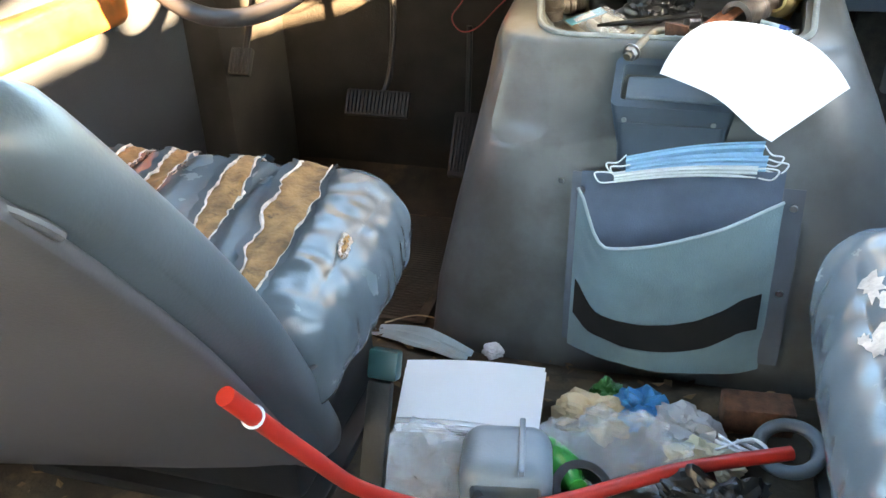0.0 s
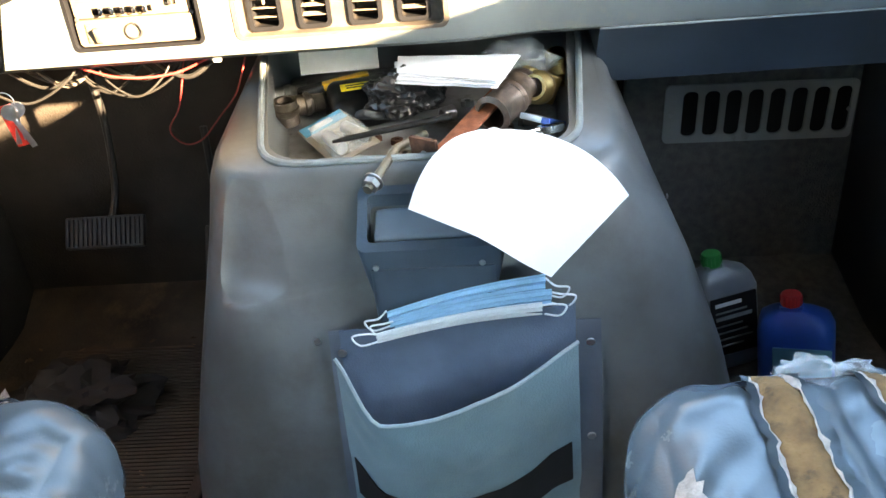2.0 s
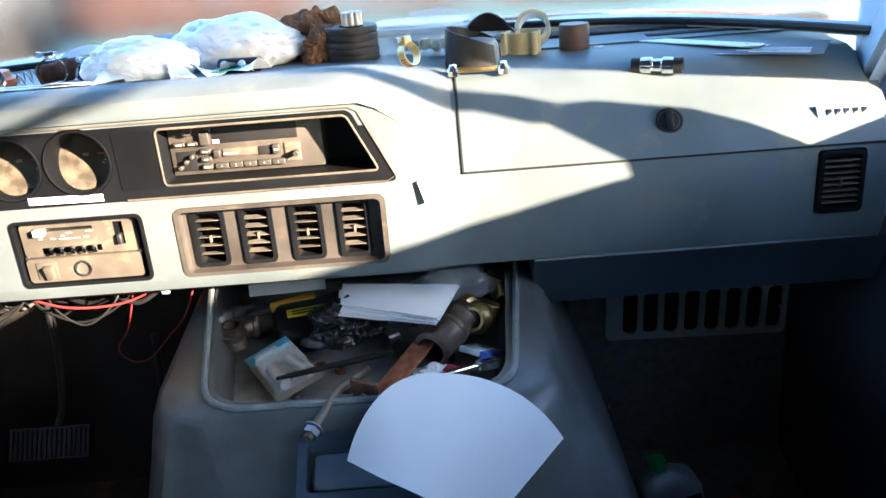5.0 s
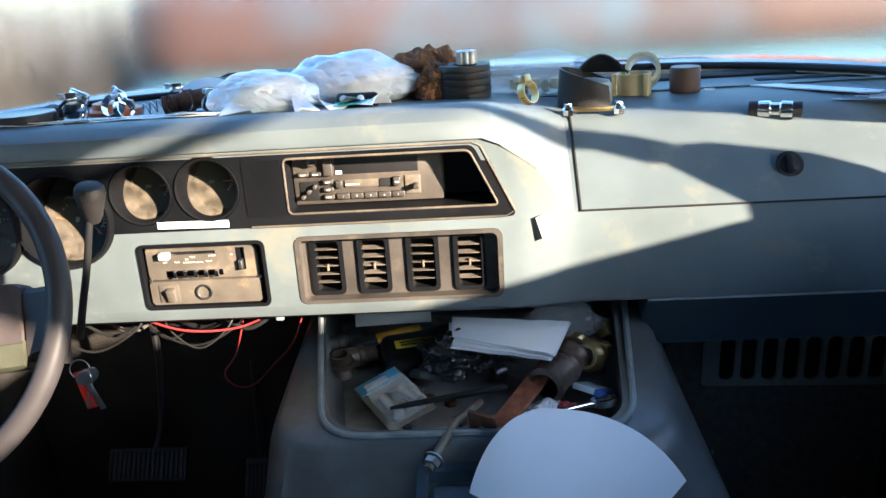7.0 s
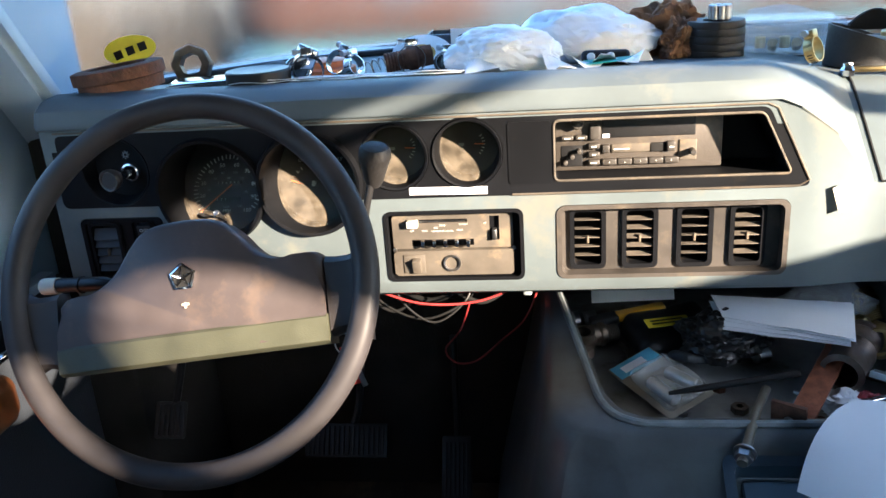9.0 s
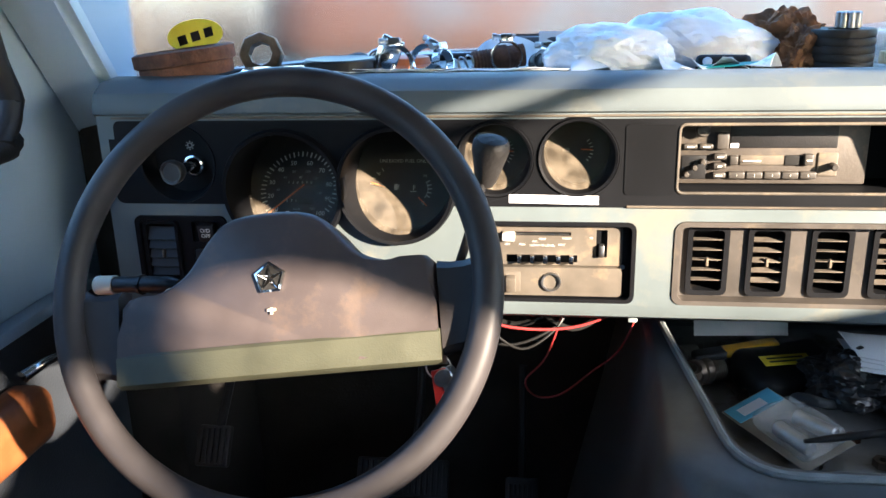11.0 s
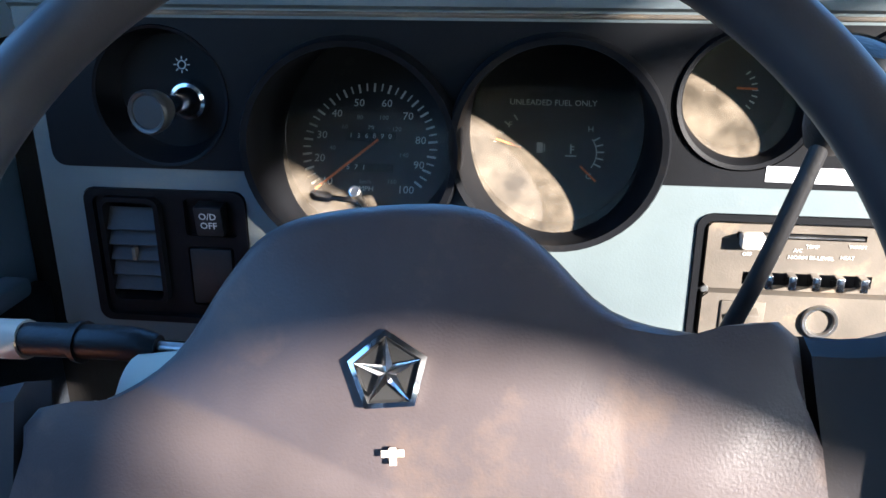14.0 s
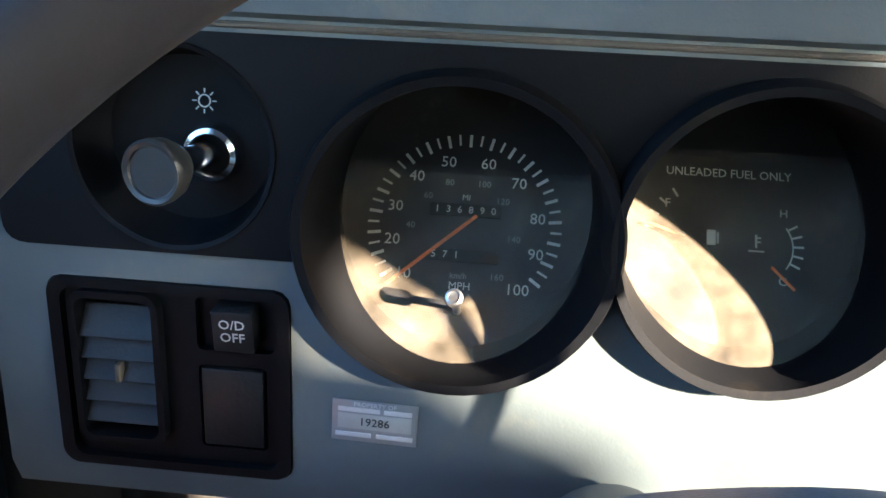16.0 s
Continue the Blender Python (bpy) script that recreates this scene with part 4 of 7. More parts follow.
# strips, stickers, knobs on the dashboard
single("label_strip", box(-0.052, 0.052, -0.0006, 0.0, -0.0052, 0.0052, 0.0002), PAPER, "blank white adhesive label strip", "label", at=(-0.1445, -0.0135, 0.7325), rot=(0, 0.8, 0))
plaque = thing("property_tag", "silver property tag riveted to the dashboard", "tag", at=(-0.506, -0.0125, 0.6415), rot=(0, 1.5, 0))
part("tag_plate", box(-0.0215, 0.0215, -0.0008, 0.0, -0.0115, 0.0115, 0.0003), material("silver_foil", (0.32, 0.33, 0.34), 0.45, metal=0.4, fine=200), plaque)
part("tag_field", box(-0.0185, 0.0185, -0.0012, -0.0007, -0.0042, 0.0042, 0.0002), material("tag_cream", (0.42, 0.42, 0.40), 0.6), plaque)
text("19286", 0.0062, BLACK, plaque, (0, -0.0015, 0), (90, 0, 0), 0.0001)
TAGW = material("tag_white", (0.6, 0.6, 0.6), 0.6)
text("PROPERTY OF", 0.0034, TAGW, plaque, (0, -0.0012, 0.0095), (90, 0, 0), 0.0001)
for bx0, bx1, bz in ((-0.0185, 0.0025, 0.0065), (0.0045, 0.0185, 0.0065), (-0.0195, -0.0015, -0.0075), (0.001, 0.0195, -0.0075)):
    part("printed_bar", box(bx0, bx1, -0.0013, -0.0007, bz - 0.0012, bz + 0.0012, 0.0001), TAGW, plaque)
knob = thing("glove_box_latch", "round black glove box latch knob", "latch", at=(0.702, 0.052, 0.760), rot=(-36, 0, 0))
part("latch_plate", moved(cyl(0.021, 0.004, 32, 0.001, "y"), (0, 0.001, 0)), PANEL, knob)
part("latch_ring", moved(pipe(0.0195, 0.0155, 0.006, 32, "y"), (0, 0, 0)), BLACK, knob)
part("latch_knob", merge(moved(cyl(0.015, 0.007, 28, 0.0015, "y"), (0, 0, 0)), box(-0.0035, 0.0035, -0.018, -0.005, -0.0135, 0.0135, 0.0015)), BLACK, knob)
badge = thing("dash_badge", "small chrome-edged badge plate", "badge", at=(0.952, 0.046, 0.756), rot=(-36, 0, 0))
part("badge_plate", box(-0.042, 0.042, -0.003, 0.001, -0.012, 0.012, 0.0015), SCUFF, badge)
for k in range(5):
    part("badge_bar", box(-0.030 + 0.0125 * k, -0.021 + 0.0125 * k, -0.0042, -0.002, -0.005, 0.005, 0.0008), CHROME, badge)
single("masking_tape", moved(box(-0.0075, 0.0075, -0.0005, 0.0005, -0.034, 0.0, 0.0002, 1), (0, 0, 0), (-6, -16, 8)), material("tape_cream", (0.72, 0.66, 0.54), 0.8), "curling scrap of cream masking tape", "tape scrap", at=(0.347, -0.014, 0.722))


# ---- things on and round the engine cover ----
bin_ = thing("plastic_bin", "dark blue plastic bin with a hinged lid", "bin", at=(0.26, -0.27, 0.33))
bb = rings([[(x, y, z) for x, y in round_rect(x0, x1, y0, y1, 0.010, 4)] for z, x0, x1, y0, y1 in ((0.328, 0.190, 0.338, -0.318, -0.20), (0.40, 0.186, 0.340, -0.312, -0.18))])
wall = rings([[(x, y, z0 + 0.052 * (y + 0.305) / 0.075) for x, y in round_rect(x0, x1, y0, y1, 0.010, 4)] for z0, x0, x1, y0, y1 in ((0.37, 0.186, 0.340, -0.312, -0.235), (0.420, 0.174, 0.352, -0.306, -0.232), (0.424, 0.174, 0.352, -0.306, -0.232))])
wall = cut(wall, box(0.186, 0.341, -0.296, -0.243, 0.405, 0.60, 0.006))
part("bin_body", bb, BIN, bin_, world=True)
part("bin_rim", wall, BIN, bin_, world=True)
part("bin_lid", moved(cushion(0.148, 0.048, 0.012, 0.0055, 8), (0.268, -0.268, 0.437), (26, 0, 0)), material("worn_blue_plastic", (0.10, 0.135, 0.165), 0.45, stain=(0.2, 0.21, 0.2), stain_at=0.6), bin_, world=True)
for sx in (0.196, 0.322):
    part("bin_screw", moved(lathe([(0, 0), (0.004, 0), (0.0035, 0.0015), (0, 0.002)], 12, "y"), (sx, -0.3125, 0.405)), SCUFF, bin_, world=True)

# paper draped over the bin
def drape(u, v):
    L, B, R, T = Vector((0.238, -0.264, 0.446)), Vector((0.398, -0.312, 0.373)), Vector((0.499, -0.222, 0.426)), Vector((0.325, -0.168, 0.500))
    p = L.lerp(B, u).lerp(T.lerp(R, u), v)
    rise = 0.030 * math.sin(math.pi * v) * (1 - u) + 0.030 * math.sin(math.pi * u) * v + 0.012 * math.sin(math.pi * u) * math.sin(math.pi * v)
    side = Vector((-0.40, 0.30, 0.30)) * (0.09 * v * (1 - v) * (1 - u) ** 2) + Vector((0.30, 0.30, 0.10)) * (0.24 * u * (1 - u) * v * v)
    view = Vector((0.05, -0.80, 0.60)) * (0.036 + 0.034 * math.sin(math.pi * min(1.0, u * 1.15)) * (1 - v) ** 1.5)
    return p + side + view + Vector((0, -0.35, 0.93)) * (rise * 0.5 + 0.003 * noise.noise((u * 3, v * 3, 4)) + 0.004)


single("paper_sheet", sheet(18, 18, drape, 0.0005), PAPER, "crumpled blank white sheet draped over the bin", "paper")

# cloth litter bag on the back of the cover
CLOTH = material("blue_canvas", (0.15, 0.24, 0.27), 0.85, scale=10, vary=0.2, fine=420, grain=0.5, stain=(0.22, 0.28, 0.28), stain_at=0.62, sheen=0.2)
CLOTH_IN = material("blue_lining", (0.10, 0.14, 0.20), 0.8, scale=10, fine=420, grain=0.4)
bag = thing("litter_bag", "blue canvas litter bag with a black band", "litter bag", at=(0.29, -0.35, 0.03))


def bag_front(u, v):
    """u across, v from the bottom up."""
    top = 0.232 + 0.080 * math.exp(-(u / 0.085) ** 2) + 0.080 * max(0.0, (u - 0.16) / 0.84) ** 1.15
    z = 0.020 + (top - 0.020) * v
    depth = 0.098 * math.sin(math.pi * (0.06 + 0.88 * u)) ** 0.55 * (0.72 + 0.28 * v) * (1 - 0.30 * u * v)
    x = 0.140 + 0.290 * u + 0.012 * (1 - v) * (u - 0.5)
    return (x, -0.322 - depth + 0.005 * noise.noise((u * 5, v * 4, 2)) + 0.003 * noise.noise((u * 9 + v * 5, v * 11 - u * 6, 6)), z)


def bag_back(u, v):
    z = 0.02 + (0.30 + 0.025 * u) * v
    return (0.140 + 0.290 * u, -0.346 + 0.037 * max(0, v - 0.2) - 0.004 * math.sin(u * 9), z)


part("bag_front", sheet(36, 24, bag_front, 0.0018), CLOTH, bag, world=True)
part("bag_back", sheet(16, 12, bag_back, 0.0018), CLOTH_IN, bag, "dark blue bag lining", world=True)
part("bag_bottom", sheet(20, 4, lambda u, v: Vector(bag_front(u, 0.0)).lerp(Vector(bag_back(u, 0.0)), v), 0.0015), CLOTH, bag, world=True)
part("bag_hem", tube([Vector(bag_front(i / 30, 1.0)) + Vector((0, -0.001, 0)) for i in range(31)], 0.0024, 6, 1), material("pale_piping", (0.36, 0.45, 0.47), 0.8), bag, world=True)
part("black_band", sheet(30, 4, lambda u, v: Vector(bag_front(0.02 + 0.94 * u, 0.24 + 0.22 * v - 0.10 * math.sin(math.pi * min(1, u * 1.1)) + 0.04 * u)) + Vector((0, -0.0032, 0)), 0.0015), material("black_webbing", (0.008, 0.008, 0.009), 0.9), bag, "black hook tape band", world=True)
STRAP = material("slate_vinyl_strip", (0.10, 0.12, 0.15), 0.5)
for x, n in ((0.139, "l"), (0.446, "r")):
    st = part("mount_strip", sheet(2, 10, lambda u, v, x=x: (x - 0.014 + 0.030 * u, -0.3475 + (0.012 if v > 0.3 else 0.0) * v + 0.030 * v * v - 0.004, 0.03 + 0.285 * v), 0.002), STRAP, bag, world=True)
    for z, y in ((0.29, -0.322), (0.157, -0.343)):
        part("screw", moved(lathe([(0, 0), (0.0058, 0), (0.005, 0.002), (0, 0.003)], 14, "y"), (x + 0.002, y, z)), STEEL, bag, world=True)

# face masks stuffed behind the bag
MASK = material("mask_blue", (0.30, 0.58, 0.78), 0.9, scale=40, vary=0.08, fine=300, grain=0.3)
MASK_W = material("mask_white", (0.78, 0.83, 0.85), 0.9, scale=40, vary=0.06, fine=300, grain=0.3)


def mask_at(a, b, high, mat, label, thick=0.012, folds=3):
    m = thing("face_mask", label, "face mask", at=a, group="face masks")
    A, B = Vector(a), Vector(b)
    up = Vector((0, -0.45, 0.89)) * high
    f = lambda u, v: A.lerp(B, u) + up * (v * (1 - 0.25 * (1 - u))) + Vector((0, -1, 0.2)) * 0.0035 * math.sin(v * math.pi * 2 * folds) + Vector((0, 0, 0.006)) * math.sin(math.pi * u)
    part("pleated_sheet", sheet(16, 18, f, 0.0016), mat, m, world=True)
    for s, p in ((-1, A), (1, B)):
        part("ear_loop", tube([p + up * 0.1, p + Vector((s * 0.020, -0.01, 0.004)), p + Vector((s * 0.028, -0.014, 0.020)), p + Vector((s * 0.012, -0.012, 0.022)), p + up * 0.85], 0.0013, 6, 6), MASK_W, m, world=True)
    return m


mask_at((0.205, -0.318, 0.322), (0.395, -0.300, 0.345), 0.050, MASK, "folded light blue disposable face mask")
mask_at((0.190, -0.334, 0.312), (0.390, -0.318, 0.331), 0.026, MASK_W, "folded white disposable face mask")
mask_at((0.212, -0.326, 0.320), (0.402, -0.308, 0.338), 0.034, MASK, "pale blue face mask with white loops")

# screw and clip on the cover
single("cover_screw", lathe([(0, 0), (0.005, 0), (0.0044, 0.002), (0, 0.003)], 14, "y"), STEEL, "small steel screw in the engine cover", "screw", at=(0.106, -0.2975, 0.292))
single("cover_latch_screw", lathe([(0, 0), (0.005, 0), (0.0044, 0.002), (0, 0.003)], 14, "x"), STEEL, "small steel screw beside the engine cover edge", "screw", at=(0.622, 0.083, 0.275))

# ---- tray contents ----
TRAY = 0.4535
def pipe_fitting(at, rot, r, ln, mat, label, thread=True, name="pipe_fitting"):
    t = thing(name, label, "pipe fitting", at=at, rot=rot, group="fittings in the tray")
    prof = [(r * 0.68, 0)]
    n = 7
    for i in range(n if thread else 1):
        z = ln * 0.45 * i / n
        prof += [(r * 0.90, z + 0.0002), (r * 0.98, z + ln * 0.03)]
    prof += [(r, ln * 0.46), (r * 1.16, ln * 0.5), (r * 1.16, ln * 0.66), (r, ln * 0.7), (r, ln), (r * 0.70, ln), (r * 0.68, 0)]
    part("fitting_body", lathe(prof, 24), mat, t)
    return t


pipe_fitting((0.032, 0.050, TRAY + 0.001), (6, 0, 0), 0.018, 0.040, BRONZE, "short bronze pipe elbow standing upright")
pipe_fitting((0.082, 0.088, TRAY + 0.022), (0, -90, 25), 0.0165, 0.045, BRONZE, "threaded bronze pipe nipple lying down")
pipe_fitting((0.055, 0.118, TRAY + 0.028), (0, -90, 15), 0.013, 0.055, STEEL, "threaded steel pipe nipple lying down")
pipe_fitting((0.455, 0.085, TRAY + 0.03), (-60, 0, 10), 0.016, 0.055, BRASS, "dull brass pipe fitting at the tray's end")
single("index_card", box(-0.062, 0.062, -0.0008, 0.0, -0.02, 0.026, 0.0002), material("grey_card", (0.55, 0.54, 0.53), 0.85), "blank pale card standing against the dashboard", "card", at=(0.11, 0.122, 0.5295), rot=(-18, -1, 2))
knife = thing("utility_knife", "yellow and black utility knife", "knife", at=(0.115, 0.098, 0.50), rot=(0, -8, 10))
part("knife_body", cushion(0.085, 0.022, 0.012, 0.005, 6), material("yellow_plastic", (0.75, 0.38, 0.02), 0.45), knife)
part("knife_grip", moved(cushion(0.045, 0.024, 0.013, 0.005, 6), (-0.05, 0, 0)), BLACK, knife)
pouch = thing("tool_pouch", "black zipped tool pouch with a yellow label", "pouch", at=(0.165, 0.055, TRAY), rot=(0, 0, 18))
part("pouch_body", crumple(moved(cushion(0.13, 0.10, 0.05, 0.02, 12), (0, 0.01, 0.026), (8, 0, 0)), 0.004, 18), BLACK, pouch)
lab = part("yellow_label", moved(box(-0.032, 0.032, -0.011, 0.011, 0, 0.001, 0.0003), (-0.015, -0.005, 0.0555), (8, 0, -4)), material("yellow_label", (0.78, 0.55, 0.03), 0.6), pouch, "yellow printed label")
for k in range(2):
    part("print_bar", moved(box(-0.024, 0.024 - 0.008 * k, -0.0018, 0.0018, 0, 0.0004, 0), (-0.015, -0.001 - 0.0075 * k, 0.0568 - 0.001 * k), (8, 0, -4)), BLACK, pouch)
BIN_BAG = material("black_film", (0.010, 0.010, 0.011), 0.34, scale=30, fine=150, grain=0.4)


def crumpled(name, label, category, at, size, mat, seed, amount=0.35, n=3, group="", sub=0):
    bm = bmesh.new()
    bmesh.ops.create_icosphere(bm, subdivisions=n + 1, radius=1)
    for v in bm.verts:
        d = v.co.normalized()
        k = 1 + amount * (noise.noise(d * 1.9 + Vector((seed, 0, 0))) + 0.8 * abs(noise.noise(d * 4.1 + Vector((0, seed, 0)))) - 0.3 * abs(noise.noise(d * 9.0 + Vector((0, 0, seed)))))
        v.co = Vector((d.x * size[0] * k, d.y * size[1] * k, max(-0.55, d.z * k) * size[2]))
    low = min(v.co.z for v in bm.verts)
    bmesh.ops.translate(bm, vec=(0, 0, -low), verts=bm.verts)
    return single(name, bm, mat, label, category, at=at, group=group, smooth=25)


crumpled("plastic_bag", "crumpled black plastic bag in the tray", "plastic bag", (0.215, -0.005, TRAY + 0.035), (0.055, 0.042, 0.034), BIN_BAG, 3.3, 0.34, 4)
single("foam_pad", crumple(cushion(0.07, 0.05, 0.014, 0.006, 8), 0.003, 30), material("dark_foam", (0.05, 0.055, 0.06), 0.95), "dark grey foam pad leaning in the tray", "foam pad", at=(0.185, -0.015, TRAY + 0.030), rot=(-18, 14, 25))
CLEAR = material("clear_plastic", (0.75, 0.78, 0.78), 0.15, scale=20, vary=0.05, fine=80, grain=0.5, alpha=0.26)
FILM = material("plastic_film", (0.85, 0.88, 0.92), 0.25, scale=20, vary=0.05, fine=60, grain=0.6, alpha=0.24)
blister = thing("blister_pack", "clear blister pack with a pale blue card", "package", at=(0.127, -0.068, TRAY + 0.022), rot=(14, 4, -58))
part("card_back", box(-0.066, 0.066, -0.036, 0.036, 0, 0.001, 0.0003), material("pack_card", (0.30, 0.27, 0.22), 0.8), blister)
part("card_header", box(-0.064, -0.036, -0.034, 0.034, 0.0012, 0.0022, 0.0003), material("pack_blue", (0.12, 0.42, 0.62), 0.6), blister, "pale blue printed header")
part("blister_shell", moved(crumple(cushion(0.088, 0.062, 0.022, 0.009, 10), 0.002, 40), (0.018, 0, 0.012)), CLEAR, blister, "clear plastic shell")
for k in range(2):
    part("brass_insert", moved(cyl(0.009, 0.05, 16), (0.0 + 0.001, -0.014 + 0.028 * k, 0.010), (0, 90, 10 * k)), STEEL, blister)
part("print_bar", box(-0.056, -0.042, -0.022, 0.014, 0.0022, 0.0026, 0), PAPER, blister)
pen = thing("black_pen", "long black marker pen across the tray", "pen", at=(0.208, -0.118, 0.505))
part("pen_barrel", tube([(0.130, -0.126, 0.492), (0.215, -0.119, 0.503), (0.290, -0.112, 0.512)], 0.0042, 12, 3, taper=lambda t: 0.55 + 0.5 * min(1, t * 5)), BLACK, pen, world=True)
part("pen_clip", tube([(0.245, -0.1195, 0.5112), (0.286, -0.116, 0.5165)], 0.0013, 6, 1), BLACK, pen, world=True)


def folded(u, v):
    a, b, c, d = Vector((0.211, 0.047, 0.549)), Vector((0.386, 0.006, 0.552)), Vector((0.354, -0.100, 0.551)), Vector((0.214, -0.020, 0.546))
    p = a.lerp(b, u).lerp(d.lerp(c, u), v)
    return p + Vector((0, 0, 0.005 * math.sin(math.pi * u) * math.sin(math.pi * v) + 0.003 * noise.noise((u * 4, v * 3, 1))))


paper2 = thing("folded_papers", "folded blank white papers lying on the tray", "paper", at=(0.29, 0.02, 0.50))
for k in range(4):
    part("paper_leaf", sheet(10, 6, lambda u, v, k=k: Vector(folded(u, v)) + Vector((0.003 * k * math.sin(k * 2), -0.006 * k * (1 - u), -0.0022 * k - 0.001 * k * v)), 0.0008), PAPER, paper2, world=True)
strap = thing("rusty_bracket", "rusty steel strap with a bent angle end", "bracket", at=(0.29, -0.13, 0.48))
part("strap_bar", moved(box(-0.015, 0.015, -0.095, 0.09, -0.0025, 0.0025, 0.001), (0.312, -0.118, 0.500), (13, 0, -33)), material("red_rust", (0.30, 0.10, 0.05), 0.85, scale=60, vary=0.4, fine=260, grain=0.6, stain=(0.16, 0.06, 0.035), stain_at=0.55, stain_scale=50), strap, world=True)
part("angle_end", moved(box(-0.020, 0.020, -0.003, 0.003, -0.026, 0.024, 0.001), (0.2575, -0.190, 0.493), (8, 0, -33)), RUST, strap, "dark rusty angle plate", world=True)
part("rivet", moved(lathe([(0, 0), (0.006, 0), (0.005, 0.003), (0, 0.004)], 14, "y"), (0.2565, -0.1945, 0.495), (8, 0, -33)), STEEL, strap, world=True)
bolt = thing("long_bolt", "long threaded steel bolt with nut and washer", "bolt", at=(0.22, -0.19, 0.47))
part("bolt_shank", tube([(0.190, -0.262, 0.483), (0.222, -0.185, 0.502), (0.252, -0.110, 0.488)], 0.0058, 14, 1), material("zinc_steel", (0.17, 0.155, 0.12), 0.5, metal=0.6, fine=300, grain=0.4), bolt, world=True)
d_b = Vector((0.032, 0.077, 0.019)).normalized()
rot_b = d_b.to_track_quat("Z", "Y").to_euler()
rb = tuple(math.degrees(a) for a in rot_b)
part("washer", moved(lathe([(0.006, 0), (0.013, 0), (0.013, 0.002), (0.006, 0.002), (0.006, 0)], 24), Vector((0.190, -0.262, 0.483)) + d_b * 0.016, rb), STEEL, bolt, world=True)
part("nut", moved(lathe([(0.0055, 0), (0.0105, 0), (0.0105, 0.009), (0.0055, 0.009), (0.0055, 0)], 6), Vector((0.190, -0.262, 0.483)) + d_b * 0.006, rb), STEEL, bolt, world=True)
sock = thing("bronze_coupling", "ribbed dark bronze hose coupling", "coupling", at=(0.367, -0.066, 0.512), rot=(98, 0, -33))
part("coupling_body", moved(lathe([(0.020, 0), (0.026, 0), (0.027, 0.006), (0.024, 0.009), (0.026, 0.013), (0.024, 0.017), (0.0245, 0.035), (0.027, 0.039), (0.024, 0.044), (0.027, 0.049), (0.024, 0.054), (0.025, 0.085), (0.027, 0.090), (0.020, 0.094), (0.020, 0)], 30), (0, 0, -0.047)), material("aged_coupling", (0.11, 0.085, 0.07), 0.45, metal=0.5, scale=40, vary=0.5, fine=200, grain=0.3, stain=(0.07, 0.05, 0.045), stain_at=0.5, stain_scale=30), sock)
tee = thing("brass_tee", "bright brass pipe tee fitting", "pipe fitting", at=(0.412, -0.005, 0.51), rot=(-20, 15, -30), group="fittings in the tray")
part("tee_mouth", moved(lathe([(0.0135, 0), (0.021, 0), (0.0235, 0.003), (0.0235, 0.015), (0.0205, 0.019), (0.0175, 0.03), (0.0135, 0.03), (0.0135, 0)], 28), (0.012, -0.022, 0.0), (90, 0, 0)), BRASS, tee)
part("tee_mouth", moved(lathe([(0, 0), (0.016, 0), (0.016, 0.02), (0.020, 0.024), (0.020, 0.036), (0.0135, 0.038), (0.0135, 0.01), (0, 0.01)], 28), (0.01, -0.01, 0.0), (0, -90, -20)), BRASS, tee)
part("tee_body", moved(cyl(0.0165, 0.04, 24), (0.012, 0.004, -0.02)), BRASS, tee)
crumpled("clear_bag", "crumpled clear plastic bag behind the fittings", "plastic bag", (0.385, 0.085, 0.50), (0.05, 0.028, 0.030), CLEAR, 7.7, 0.5)
pack = thing("blade_pack", "blue and white pack of blades", "package", at=(0.412, -0.078, 0.485), rot=(-24, 6, -30))
part("pack_body", box(-0.022, 0.022, -0.03, 0.03, -0.004, 0.004, 0.001), material("pale_label", (0.50, 0.62, 0.70), 0.5), pack)
part("pack_end", box(0.010, 0.0225, -0.031, 0.031, -0.0042, 0.0046, 0.001), material("deep_blue", (0.03, 0.09, 0.35), 0.5), pack, "deep blue printed end")
for k in range(5):
    part("print_bar", box(-0.019, 0.006, -0.024 + 0.011 * k, -0.020 + 0.011 * k, 0.004, 0.0045, 0), SCUFF, pack)
wc = thing("ring_wrench", "chrome ring spanner in the tray", "spanner", at=(0.408, -0.132, 0.488), rot=(-16, 0, 20))
part("ring_head", moved(lathe([(0.011, 0), (0.018, 0), (0.018, 0.009), (0.011, 0.009), (0.011, 0)], 24), (0.012, 0, 0)), CHROME, wc)
part("spanner_bar", box(-0.07, -0.003, -0.006, 0.006, 0.001, 0.008, 0.002), CHROME, wc)
crumpled("tissue", "crumpled white tissue among the tray's fittings", "tissue", (0.345, -0.125, TRAY + 0.012), (0.028, 0.022, 0.016), PAPER, 1.2, 0.5)
crumpled("red_wrapper", "small crumpled red wrapper", "wrapper", (0.372, -0.125, TRAY + 0.018), (0.016, 0.012, 0.012), material("red_foil", (0.32, 0.03, 0.04), 0.4, fine=90, grain=0.4, stain=(0.7, 0.6, 0.6), stain_at=0.55, stain_scale=60), 9.2, 0.5)
rnd = random.Random(5)
